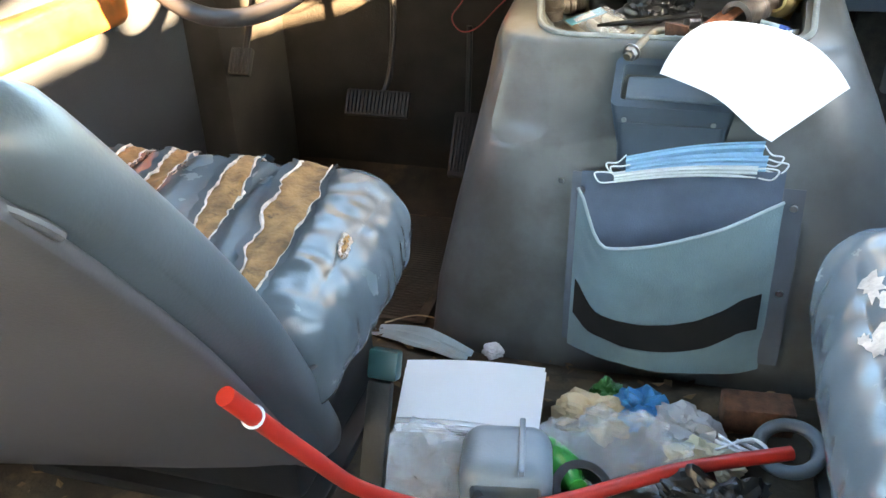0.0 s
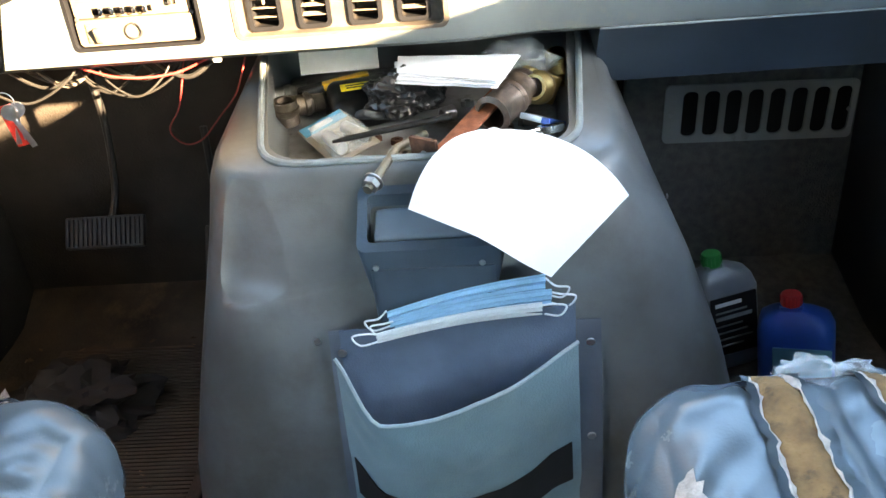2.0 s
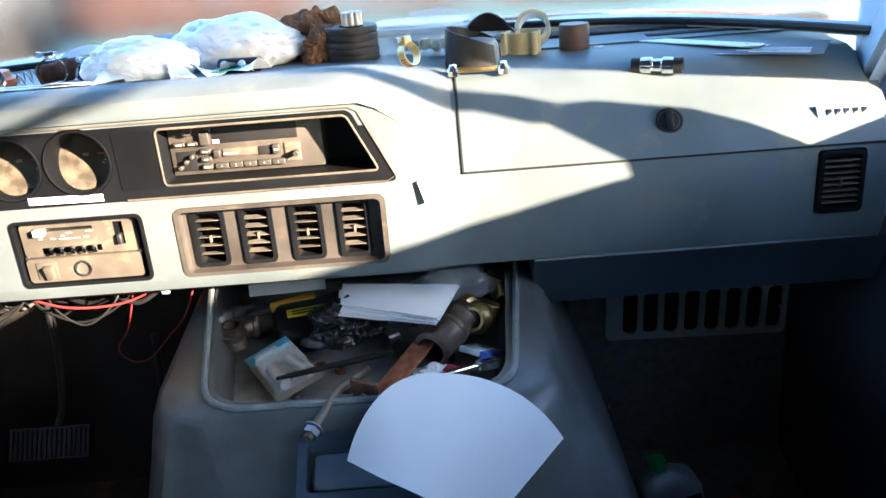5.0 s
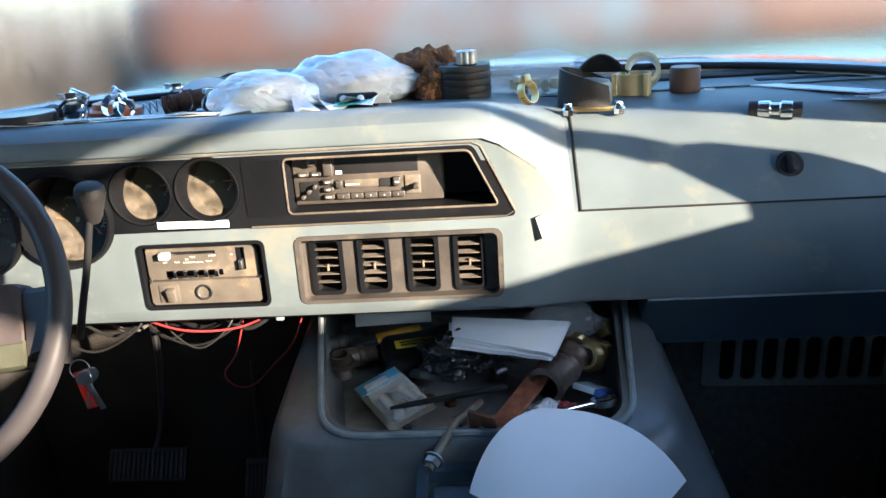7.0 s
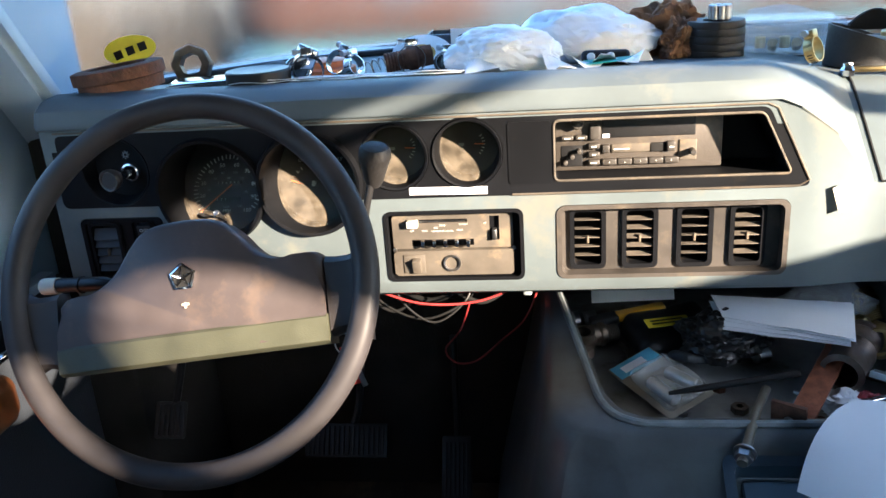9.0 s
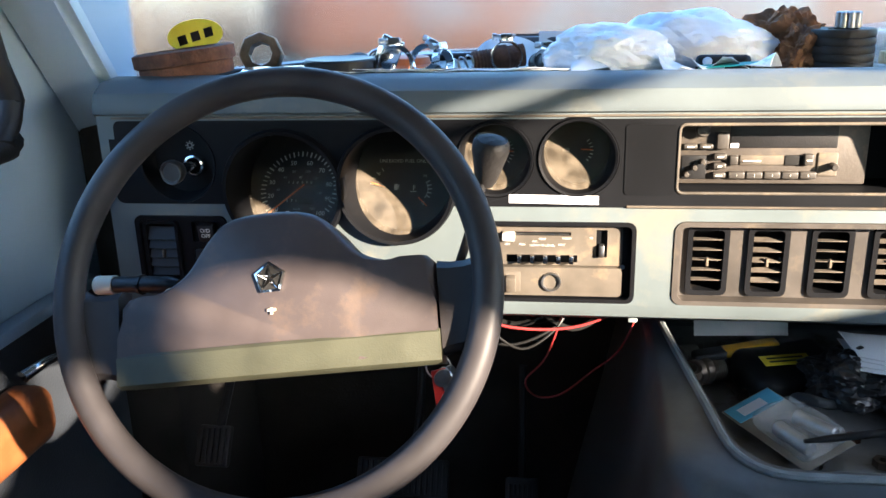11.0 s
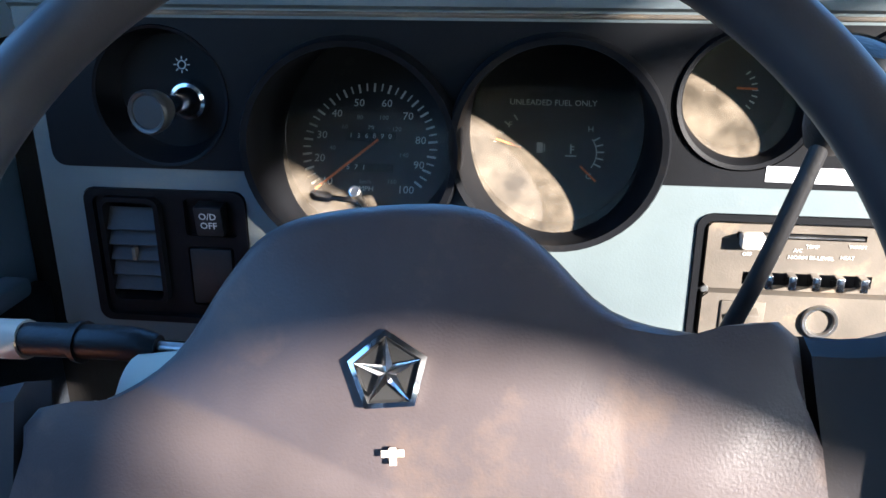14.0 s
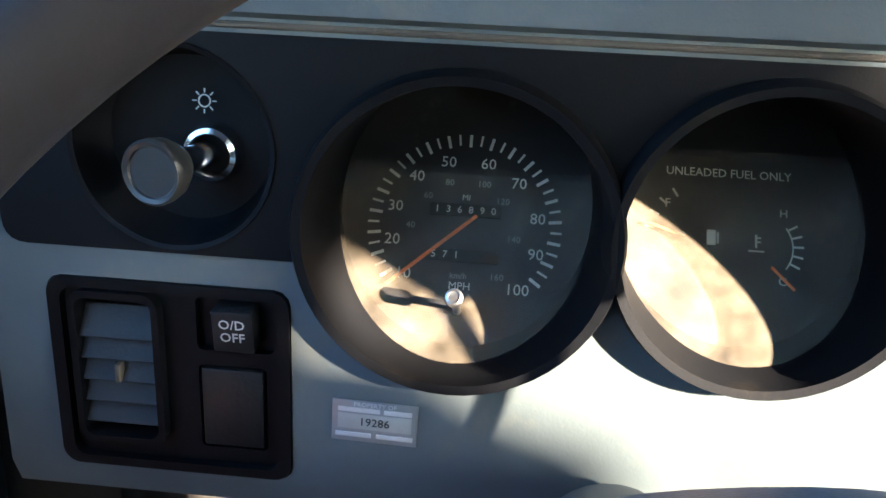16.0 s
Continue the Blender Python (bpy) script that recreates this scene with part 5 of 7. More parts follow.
for k in range(16):
    x, y = rnd.uniform(0.10, 0.40), rnd.uniform(-0.15, 0.09)
    r = rnd.uniform(0.005, 0.009)
    kind = rnd.choice(("bolt", "nut", "bush"))
    m = rnd.choice((STEEL, BRONZE, RUST, RUST))
    if kind == "nut":
        b_ = lathe([(r * 0.6, 0), (r * 1.3, 0), (r * 1.3, r), (r * 0.6, r), (r * 0.6, 0)], 6)
        single("steel_nut", b_, m, "loose hexagonal nut in the tray", "nut", at=(x, y, TRAY), rot=(0, 0, rnd.uniform(0, 60)), group="loose hardware")
    elif kind == "bolt":
        b_ = merge(moved(cyl(r * 0.6, 0.045, 12), (0, 0, 0), (0, 90, 0)), moved(lathe([(0, 0), (r * 1.1, 0), (r * 1.1, r * 0.8), (0, r * 0.8)], 6), (-r * 0.8, 0, 0), (0, 90, 0)))
        single("loose_bolt", b_, m, "short loose bolt in the tray", "bolt", at=(x, y, TRAY + r), rot=(0, 6, rnd.uniform(0, 360)), group="loose hardware")
    else:
        single("bushing", pipe(r * 1.4, r, 0.02, 20), m, "small metal bushing in the tray", "bushing", at=(x, y, TRAY + r * 1.4), rot=(90, 0, rnd.uniform(0, 360)), group="loose hardware")


# ---- things along the top of the dashboard ----
def ztop(x, y):
    k = 0.0 if x < 0.30 else min(1.0, (x - 0.30) / 0.10)
    line = [(p[1], p[2]) for p in dash_section(0, k)][9:]
    for (ya, za), (yb, zb) in zip(line, line[1:]):
        if ya <= y <= yb:
            return za + (zb - za) * (y - ya) / max(1e-6, yb - ya)
    return line[-1][1] if y > line[-1][0] else line[0][1]


shelf = part("rear_shelf", sheet(40, 4, lambda u, v: (-0.715 + 1.745 * u, max(0.30, yglass(-0.715 + 1.745 * u, 0.85) - 0.004) * v + (1 - v) * 0.30, 0.8485 + (0.0 if u < 0.58 else -0.009)), 0.01), PAD, dash, world=True)
part("defrost_slot", box(0.74, 0.93, 0.335, 0.36, 0.838, 0.8412, 0.001), VOID, dash, world=True)


def on_top(x, y, lift=0.0):
    return (x, y, ztop(x, y) + lift)


for k, (x0, y0, x1, y1) in enumerate(((-0.445, 0.045, -0.13, 0.085), (-0.40, 0.055, -0.03, 0.14))):
    single("paper_strip", sheet(20, 4, lambda u, v: Vector(on_top(x0 + (x1 - x0) * u, y0 + (y1 - y0) * u + 0.07 * v, 0.003 + 0.003 * k + 0.003 * noise.noise((u * 9, v * 2, k)))), 0.0008), PAPER, "crumpled white paper lying under loose hardware", "paper", group="papers on the dashboard")
ring = thing("rusty_ring", "thick rusty iron ring on the dashboard", "iron ring", at=on_top(-0.628, 0.105, 0.001), rot=(0, -6, 0))
part("ring_body", lathe([(0.040, 0), (0.060, 0), (0.061, 0.016), (0.066, 0.018), (0.066, 0.034), (0.060, 0.036), (0.042, 0.036), (0.040, 0)], 40), RUST, ring)
part("ring_filling", moved(cyl(0.041, 0.028, 32), (0, 0, 0.002)), material("brown_rust", (0.10, 0.05, 0.03), 0.9, fine=150, grain=0.8), ring)
single("large_nut", lathe([(0.017, 0), (0.029, 0), (0.031, 0.003), (0.031, 0.026), (0.029, 0.029), (0.017, 0.029), (0.017, 0)], 8), BRONZE, "large dark octagonal pipe nut standing on edge", "nut", at=on_top(-0.565, 0.225, 0.029), rot=(78, 0, 12))
for k in range(3):
    single("steel_plate", box(-0.05, 0.05, -0.03, 0.03, 0, 0.003, 0.0005), STEEL if k % 2 else CHROME, "flat polished steel plate in a loose stack", "steel plate", at=on_top(-0.515 + 0.004 * k, 0.125, 0.001 + 0.0035 * k), rot=(0, 0, 8 + 3 * k), group="steel plates")
single("plastic_disc", lathe([(0, 0), (0.044, 0), (0.046, 0.002), (0.046, 0.018), (0.044, 0.020), (0.036, 0.019), (0, 0.018)], 36), BLACK, "round black plastic disc on papers", "disc", at=on_top(-0.418, 0.095, 0.001))
def hose_clamp(at, rot, r, label, mat=CHROME):
    h = thing("hose_clamp", label, "hose clamp", at=at, rot=rot, group="hose clamps")
    part("clamp_band", pipe(r, r - 0.0012, 0.013, 32), mat, h)
    part("clamp_box", moved(box(-0.008, 0.008, -0.005, 0.006, 0.0, 0.014, 0.0015), (0, r + 0.003, 0)), mat, h)
    part("clamp_screw", moved(lathe([(0, 0), (0.0045, 0), (0.0045, 0.006), (0.003, 0.007), (0.003, 0.03), (0, 0.03)], 8), (-0.018, r + 0.006, 0.0065), (0, 90, 0)), STEEL, h)
    for q in range(10):
        a = radians(200 + 14 * q)
        part("slot", moved(box(-0.0007, 0.0007, -0.0003, 0.0003, 0.003, 0.010, 0), (math.cos(a) * (r + 0.0003), math.sin(a) * (r + 0.0003), 0), (0, 0, math.degrees(a) + 90)), BLACK, h)
    return h


hose_clamp(on_top(-0.352, 0.118, 0.014), (68, 0, 25), 0.022, "round chrome hose clamp")
hose_clamp(on_top(-0.322, 0.20, 0.020), (60, 20, -30), 0.019, "chrome hose clamp among fittings")
hose_clamp(on_top(-0.300, 0.17, 0.016), (75, 0, 60), 0.016, "small chrome hose clamp")
hose_clamp(on_top(-0.212, 0.190, 0.022), (80, 0, 15), 0.021, "slotted chrome hose clamp standing on edge")
hose_clamp(on_top(-0.155, 0.185, 0.015), (70, 0, -20), 0.015, "small slotted chrome hose clamp")
hose_clamp(on_top(0.335, 0.112, 0.019), (72, 0, 52), 0.017, "brassy slotted hose clamp", BRASS)
single("chrome_bracket", merge(moved(box(-0.016, 0.016, -0.004, 0.004, 0, 0.05, 0.003), (0, 0, 0), (0, 25, 0)), moved(torus(0.018, 0.004, 28, 10), (0.0, 0.0, 0.012), (70, 0, 0))), CHROME, "bent chrome bracket with a ring", "bracket", at=on_top(-0.380, 0.165, 0.004))
single("hose_elbow", tube([(0, 0, 0.012), (0.02, 0.012, 0.014), (0.045, 0.01, 0.020), (0.055, -0.005, 0.016)], 0.011, 14, 5), RUBBER, "short black rubber hose elbow", "hose", at=on_top(-0.455, 0.16))
single("orange_cap", lathe([(0, 0), (0.046, 0), (0.046, 0.010), (0.036, 0.013), (0.034, 0.022), (0.026, 0.024), (0, 0.024)], 36), material("orange_plastic", (0.50, 0.12, 0.03), 0.5), "stepped orange plastic cap", "cap", at=on_top(-0.365, 0.285, 0.001))
pipe_fitting(on_top(-0.262, 0.245, 0.016), (0, 84, 15), 0.016, 0.075, RUST, "rusty pipe fitting with a spring", name="rusty_pipe")
single("coil_spring", tube([(0.009 * math.cos(a * 0.9), 0.009 * math.sin(a * 0.9), 0.0016 * a) for a in range(28)], 0.0014, 6, 2), STEEL, "small steel coil spring", "spring", at=on_top(-0.29, 0.225, 0.011), rot=(0, 80, 30))
single("black_tube", pipe(0.014, 0.011, 0.05, 24), RUBBER, "short black plastic tube", "tube", at=on_top(-0.17, 0.225, 0.014), rot=(90, 0, 30))
tw = thing("tape_roll", "white tape roll with an amber core", "tape roll", at=on_top(-0.215, 0.335, 0.006), rot=(30, 0, 10), group="tape rolls")
part("tape_body", pipe(0.05, 0.022, 0.018, 40), material("white_tape", (0.75, 0.76, 0.75), 0.5), tw)
part("tape_core", pipe(0.0219, 0.019, 0.019, 32), material("amber_core", (0.55, 0.35, 0.08), 0.6), tw)
dk = thing("storage_box", "smoky plastic storage box with paper on top", "box", at=on_top(-0.15, 0.42))
part("box_body", moved(cut(box(-0.065, 0.065, -0.04, 0.04, 0, 0.045, 0.004), box(-0.060, 0.060, -0.035, 0.035, 0.004, 0.06, 0.003)), (0, 0, 0)), material("smoky_plastic", (0.08, 0.10, 0.13), 0.3, alpha=0.85), dk)
part("box_label", moved(box(-0.05, 0.06, -0.0005, 0.0005, 0.0, 0.05, 0), (0.03, -0.044, 0.004), (-12, 0, 5)), PAPER, dk)
CLEAR_BOX = material("hazy_clear_plastic", (0.80, 0.83, 0.85), 0.2, scale=20, vary=0.05, fine=80, grain=0.3, alpha=0.22)
LIGHTBAG = material("white_film", (0.80, 0.83, 0.88), 0.3, scale=14, vary=0.06, fine=60, grain=0.7)
b1 = crumpled("plastic_bag", "crumpled white plastic bag with faint print", "plastic bag", on_top(-0.075, 0.185), (0.082, 0.058, 0.040), LIGHTBAG, 4.4, 0.17, 4, "white bags")
b2 = crumpled("plastic_bag", "large crumpled clear white plastic bag", "plastic bag", on_top(0.045, 0.315), (0.115, 0.080, 0.052), LIGHTBAG, 8.1, 0.15, 4, "white bags")
for k in range(7):
    single("torn_flap", sheet(4, 3, lambda u, v, k=k: (0.05 * (u - 0.5), 0.03 * (v - 0.5), 0.012 * math.sin(u * 4 + k) * v + 0.004), 0.0006), LIGHTBAG, "torn flap of white plastic film", "plastic film", at=on_top(-0.10 + 0.035 * k, 0.12 + 0.02 * (k % 3), 0.004), rot=(10, 8 * (k % 3) - 8, 40 * k), group="film scraps")
single("teal_card", sheet(6, 4, lambda u, v: (0.075 * (u - 0.5), 0.04 * (v - 0.5), 0.006 * u + 0.004), 0.0008), material("teal_ink", (0.03, 0.35, 0.30), 0.6), "torn teal and white card", "card", at=on_top(0.075, 0.150, 0.002), rot=(0, 0, -12))
mnt = thing("black_mount", "oval black fitting with white screw ends", "fitting", at=on_top(0.075, 0.195, 0.004), rot=(55, 0, -8))
part("mount_body", moved(cushion(0.07, 0.028, 0.016, 0.007, 8), (0, 0, 0.008)), BLACK, mnt)
for sx in (-0.02, 0.008):
    part("screw_end", moved(cyl(0.006, 0.006, 16), (sx, 0, 0.014)), PAPER, mnt)
RAG = material("brown_cloth", (0.20, 0.10, 0.05), 0.95, scale=25, vary=0.4, fine=120, grain=0.8)
crumpled("rag", "crumpled rust-brown cotton rag on the dashboard", "rag", on_top(0.175, 0.33), (0.062, 0.038, 0.048), RAG, 2.5, 0.45, 4)
crumpled("rag", "twisted dark brown rag end", "rag", on_top(0.195, 0.275), (0.03, 0.025, 0.034), RAG, 6.5, 0.5, 4)
bd = thing("black_roll", "stack of black rubber rings", "rubber rings", at=on_top(0.244, 0.268))
for k in range(5):
    part("rubber_ring", moved(lathe([(0.020, 0), (0.0415, 0), (0.0425, 0.002), (0.0425, 0.0088), (0.0415, 0.0106), (0.020, 0.0106), (0.020, 0)], 40), (0.0005 * (k % 2), 0, 0.0001 + 0.0108 * k)), RUBBER, bd)
ft = thing("metal_finial", "ribbed silver plastic cap", "cap", at=(0.248, 0.262, ztop(0.244, 0.268) + 0.0545))
for k in range(8):
    a = 2 * math.pi * k / 8
    part("rib", moved(cyl(0.0048, 0.022, 10), (0.0125 * math.cos(a), 0.0125 * math.sin(a), 0)), STEEL, ft)
part("cap_core", cyl(0.011, 0.020, 20), STEEL, ft)
tub = thing("clear_tub", "clear plastic tub holding small parts", "tub", at=on_top(0.355, 0.325), rot=(0, 0, -12))
part("tub_body", cut(moved(cushion(0.14, 0.09, 0.05, 0.012, 8), (0, 0, 0.0255)), moved(cushion(0.134, 0.084, 0.06, 0.010, 8), (0, 0, 0.034))), CLEAR_BOX, tub)
part("tub_lid", moved(cushion(0.15, 0.10, 0.006, 0.0028, 6), (0, 0, 0.053)), CLEAR_BOX, tub)
for k in range(5):
    part("brass_part", moved(cyl(0.008, 0.018, 12), (-0.03 + 0.018 * k, 0.01 * (k % 2), 0.007), (60 * (k % 2), 0, 0)), BRASS, tub)
single("clear_sheet", sheet(8, 8, lambda u, v: (0.16 * (u - 0.5), 0.03 * v * v, 0.085 * v * (0.55 + 0.45 * (1 - abs(u - 0.4)))), 0.0006), CLEAR_BOX, "stiff clear plastic sheet standing upright", "plastic sheet", at=on_top(0.40, 0.40), rot=(-24, 6, -8))
hat = thing("black_cup", "grey filter cup in a black rubber boot", "cup", at=on_top(0.440, 0.215), rot=(0, 0, -20))
part("cup_bowl", lathe([(0, 0), (0.036, 0), (0.038, 0.003), (0.037, 0.030), (0.033, 0.038), (0.020, 0.041), (0, 0.042)], 36), material("grey_smoke", (0.25, 0.27, 0.28), 0.3, alpha=0.9), hat)
part("rubber_boot", sheet(24, 5, lambda u, v: ((0.052 - 0.004 * v) * math.cos(u * 4.6 + 1.0), (0.048 - 0.002 * v) * math.sin(u * 4.6 + 1.0) + 0.008, 0.002 + (0.030 + 0.028 * math.sin(u * 3.1)) * v), 0.003), RUBBER, hat, "black rubber sleeve")
part("boot_flap", sheet(8, 6, lambda u, v: (-0.02 + 0.075 * u, 0.05 - 0.02 * v, 0.045 + 0.030 * v * math.sin(math.pi * min(1, u * 0.9 + 0.1))), 0.003), RUBBER, hat)
wr = thing("steel_link", "small steel link with two bolt ends", "link", at=on_top(0.440, 0.152, 0.003), rot=(0, 0, -6))
part("link_bar", box(-0.036, 0.036, -0.004, 0.004, 0.004, 0.012, 0.002), BRASS, wr)
for sx in (-0.038, 0.038):
    part("link_bolt", moved(lathe([(0, 0), (0.010, 0), (0.0105, 0.008), (0.007, 0.012), (0.006, 0.018), (0, 0.019)], 8), (sx, 0, 0)), CHROME, wr)
WOODY = material("tan_plastic", (0.52, 0.40, 0.20), 0.55, scale=20, vary=0.15)
tr = thing("pipe_clip", "tan plastic pipe clip", "clip", at=on_top(0.524, 0.295), rot=(0, 0, -20), group="tape rolls")
part("clip_ring", moved(pipe(0.029, 0.025, 0.034, 32), (0, 0, 0)), WOODY, tr)
for sx in (-0.026, 0.026):
    part("clip_ear", box(sx - 0.004, sx + 0.004, -0.034, -0.022, 0, 0.036, 0.0015), WOODY, tr)
t2 = thing("tape_roll", "leaning cream masking tape roll with a label", "tape roll", at=on_top(0.545, 0.325, 0.028), rot=(58, 20, -25), group="tape rolls")
part("tape_body", pipe(0.029, 0.023, 0.024, 36), material("cream_tape", (0.66, 0.58, 0.38), 0.6), t2)
part("tape_label", moved(lathe([(0.0228, 0.002), (0.0222, 0.002), (0.0222, 0.022), (0.0228, 0.022)], 36), (0, 0, 0)), PAPER, t2)
single("brown_tape_roll", lathe([(0, 0), (0.024, 0), (0.0248, 0.002), (0.0248, 0.038), (0.0235, 0.041), (0.0, 0.0405)], 36), material("brown_plastic", (0.085, 0.045, 0.03), 0.5, fine=200), "dark brown plastic pipe cap", "cap", at=on_top(0.607, 0.288))
single("clear_disc", cyl(0.010, 0.003, 20), CLEAR, "small clear plastic disc", "disc", at=on_top(0.645, 0.28))
rl = thing("steel_ruler", "flat white steel strip with a hole", "steel strip", at=on_top(0.765, 0.275, 0.001), rot=(0, 0, -46))
part("strip_body", cut(rings([[(x, y, z) for x, y in ((-0.15, -0.017), (0.13, -0.017), (0.15, -0.004), (0.15, 0.017), (-0.15, 0.017))] for z in (0, 0.002)]), moved(cyl(0.004, 0.02, 16, 0), (0.128, 0.003, -0.01))), material("white_strip", (0.62, 0.66, 0.72), 0.4, fine=300), rl)
hc = thing("hose_connector", "chrome hose connector with black rubber ends", "connector", at=on_top(0.704, 0.128, 0.0125), rot=(0, 90, -22))
part("connector_body", moved(lathe([(0, -0.026), (0.011, -0.026), (0.012, -0.02), (0.0125, -0.008), (0.0095, -0.006), (0.0095, 0.006), (0.0125, 0.008), (0.012, 0.02), (0.011, 0.026), (0, 0.026)], 28), (0, 0, 0)), CHROME, hc)
for s in (-1, 1):
    part("rubber_end", moved(pipe(0.0118, 0.008, 0.013, 24), (0, 0, 0.024 if s > 0 else -0.037)), RUBBER, hc)
sg = thing("safety_card", "dark grey printed safety card", "card", at=on_top(0.895, 0.165, 0.002), rot=(4, 0, -30))
part("card_sheet", box(-0.07, 0.07, -0.045, 0.045, 0, 0.001, 0.0003), material("slate_card", (0.10, 0.11, 0.13), 0.6), sg)
text("SAFETY", 0.014, PAPER, sg, (-0.035, 0.008, 0.0013), (0, 0, 0), 0.0001)
for k in range(4):
    part("print_bar", box(-0.055 + 0.02 * (k % 2), 0.05, -0.008 - 0.009 * k, -0.005 - 0.009 * k, 0.001, 0.0014, 0), PAPER, sg)
kn = thing("hacksaw_blade", "worn grey blade lying on the dashboard", "blade", at=on_top(0.845, 0.075, 0.002), rot=(0, 0, -22))
kn.location = (0.845, 0.150, ztop(0.845, 0.150) + 0.0035)
part("blade", box(-0.075, 0.05, -0.006, 0.006, 0, 0.0015, 0.0003), STEEL, kn)
part("blade_tang", box(0.05, 0.085, -0.003, 0.003, 0, 0.0015, 0.0003), BRASS, kn)

# round sticker on the windscreen
stk = thing("round_sticker", "yellow oval sticker on the windscreen glass", "sticker", at=(-0.668, yglass(-0.668, 0.91) - 0.004, 0.912))
ang = math.degrees(math.atan2(yglass(-0.64, 0.91) - yglass(-0.70, 0.91), 0.06))
stk.matrix_world = pose(-0.652, yglass(-0.652, 0.912) - 0.010, 0.915, 0, 0, min(55, ang) * 0.75) @ pose(0, 0, 0, 36, 0, 0)
part("sticker_face", prism([(0.040 * math.cos(a), 0.028 * math.sin(a)) for a in [2 * math.pi * i / 48 for i in range(48)]], -0.0006, 0.0), material("yellow_sticker", (0.72, 0.66, 0.06), 0.6), stk)
for q in range(3):
    part("print_bar", moved(box(-0.0062, 0.0062, -0.0010, -0.0006, -0.0085, 0.0085, 0), (-0.018 + 0.018 * q, 0, -0.007 + 0.006 * q), (0, -18, 0)), BLACK, stk)


# ---- seats ----
from mathutils.bvhtree import BVHTree


def seat_cushion(long=1.0):
    bm = cushion(0.52, 0.54, 0.18, 0.075, 64, 0.014)
    for v in bm.verts:                       # sewn channels along the seat
        if v.co.z > 0.03 and abs(v.co.x) < 0.17 and abs(v.co.y) < 0.24:
            v.co.z -= 0.010 * max(0, math.cos(v.co.x / 0.072 * 2 * math.pi) - 0.35)
        edge = max(abs(v.co.x) / 0.26, abs(v.co.y) / 0.27)
        slack = 0.3 + 0.7 * min(1, max(0, (edge - 0.55) / 0.3))      # the hide creases where it is pulled over the edge
        a, c = v.co.x + v.co.y, v.co.x - v.co.y
        crease = noise.noise((a * 9, c * 34, v.co.z * 9)) + 0.6 * noise.noise((a * 30, c * 12, 4 + v.co.z * 14))
        v.co += v.normal * slack * 0.0042 * crease
    return moved(bm, (0, 0, 0.275), (3, 0, 0), (1, long, 1))


def torn_strip(seat, tree, a, b, width, seed):
    """A split in the vinyl: foam showing, with ragged pale edges."""
    A, B = Vector(a), Vector(b)
    side = Vector((-(B - A).y, (B - A).x)).normalized()
    n = 26

    def top(p, lift):
        hit = tree.ray_cast(Vector((p.x, p.y, 1.0)), Vector((0, 0, -1)))
        z = hit[0].z if hit[0] else 0.2
        return Vector((p.x, p.y, z + lift))

    half = lambda t, s: width * (0.12 + math.sin(math.pi * min(1, 0.12 + 0.88 * t)) ** 0.6) * 0.5 * (1 + 0.35 * noise.noise((t * 9, s, seed)))
    bm = bmesh.new()
    rows = []
    for i in range(n + 1):
        t = i / n
        c = A.lerp(B, t)
        rows.append([bm.verts.new(top(c + side * half(t, s) * s * k, 0.0045 + (0.004 * noise.noise((t * 14, s * k * 3, seed)) if abs(k) < 0.9 else -0.003))) for s, k in ((-1, 1.0), (-1, 0.6), (-1, 0.2), (1, 0.2), (1, 0.6), (1, 1.0))])
    for p, q in zip(rows, rows[1:]):
        for k in range(5):
            bm.faces.new((p[k], p[k + 1], q[k + 1], q[k]))
    part("torn_foam", bm, FOAM, seat, "torn vinyl with brown foam showing", world=True)
    for s in (-1, 1):
        pts = [top(A.lerp(B, i / 40) + side * s * (half(i / 40, s) + 0.003 * noise.noise((i * 0.9, s, seed + 3))), 0.003 + 0.004 * abs(noise.noise((i * 0.7, seed, s)))) for i in range(41)]
        part("frayed_edge", tube(pts, 0.0040, 5, 1, taper=lambda t: 0.25 + 1.6 * abs(noise.noise((t * 37, seed, s)))), FRAY, seat, world=True)
        if width < 0.02:
            continue
        flap = [(p + Vector((0, 0, 0.001)), p + Vector((side.x, side.y, 0)) * s * (0.010 + 0.006 * noise.noise((i * 0.5, seed, s))) + Vector((0, 0, 0.003 + 0.009 * abs(noise.noise((i * 0.35, s, seed)))))) for i, p in enumerate(pts)]
        fb = bmesh.new()
        vs = [(fb.verts.new(x), fb.verts.new(y)) for x, y in flap]
        for p, q in zip(vs, vs[1:]):
            fb.faces.new((p[0], p[1], q[1], q[0]))
        bmesh.ops.solidify(fb, geom=fb.faces[:], thickness=0.0015)
        part("lifted_vinyl", fb, VINYL, seat, world=True)


def bucket_seat(at, label, long=1.0):
    s = thing("bucket_seat", label, "seat", at=at, group="front seats")
    cb = seat_cushion(long)
    tree_bm = cb.copy()
    bmesh.ops.translate(tree_bm, vec=at, verts=tree_bm.verts)
    tree = BVHTree.FromBMesh(tree_bm)
    tree_bm.free()
    part("seat_cushion", cb, VINYL, s, smooth=60)
    part("cushion_piping", moved(tube([(x, y, 0.0) for x, y in [round_rect(-0.262, 0.262, -0.272, 0.272, 0.085, 6)[i] for i in range(28)] + [round_rect(-0.262, 0.262, -0.272, 0.272, 0.085, 6)[0]]], 0.0045, 8, 1), (0, 0, 0.288), (3, 0, 0), (1, long, 1)), VINYL_BACK, s)
    part("seat_base", merge(box(-0.20, 0.20, -0.20 * long, 0.20 * long, 0.02, 0.20, 0.02), box(-0.22, 0.22, -0.22 * long, 0.22 * long, 0.0, 0.02, 0.004)), BLACK, s)
    return s, tree


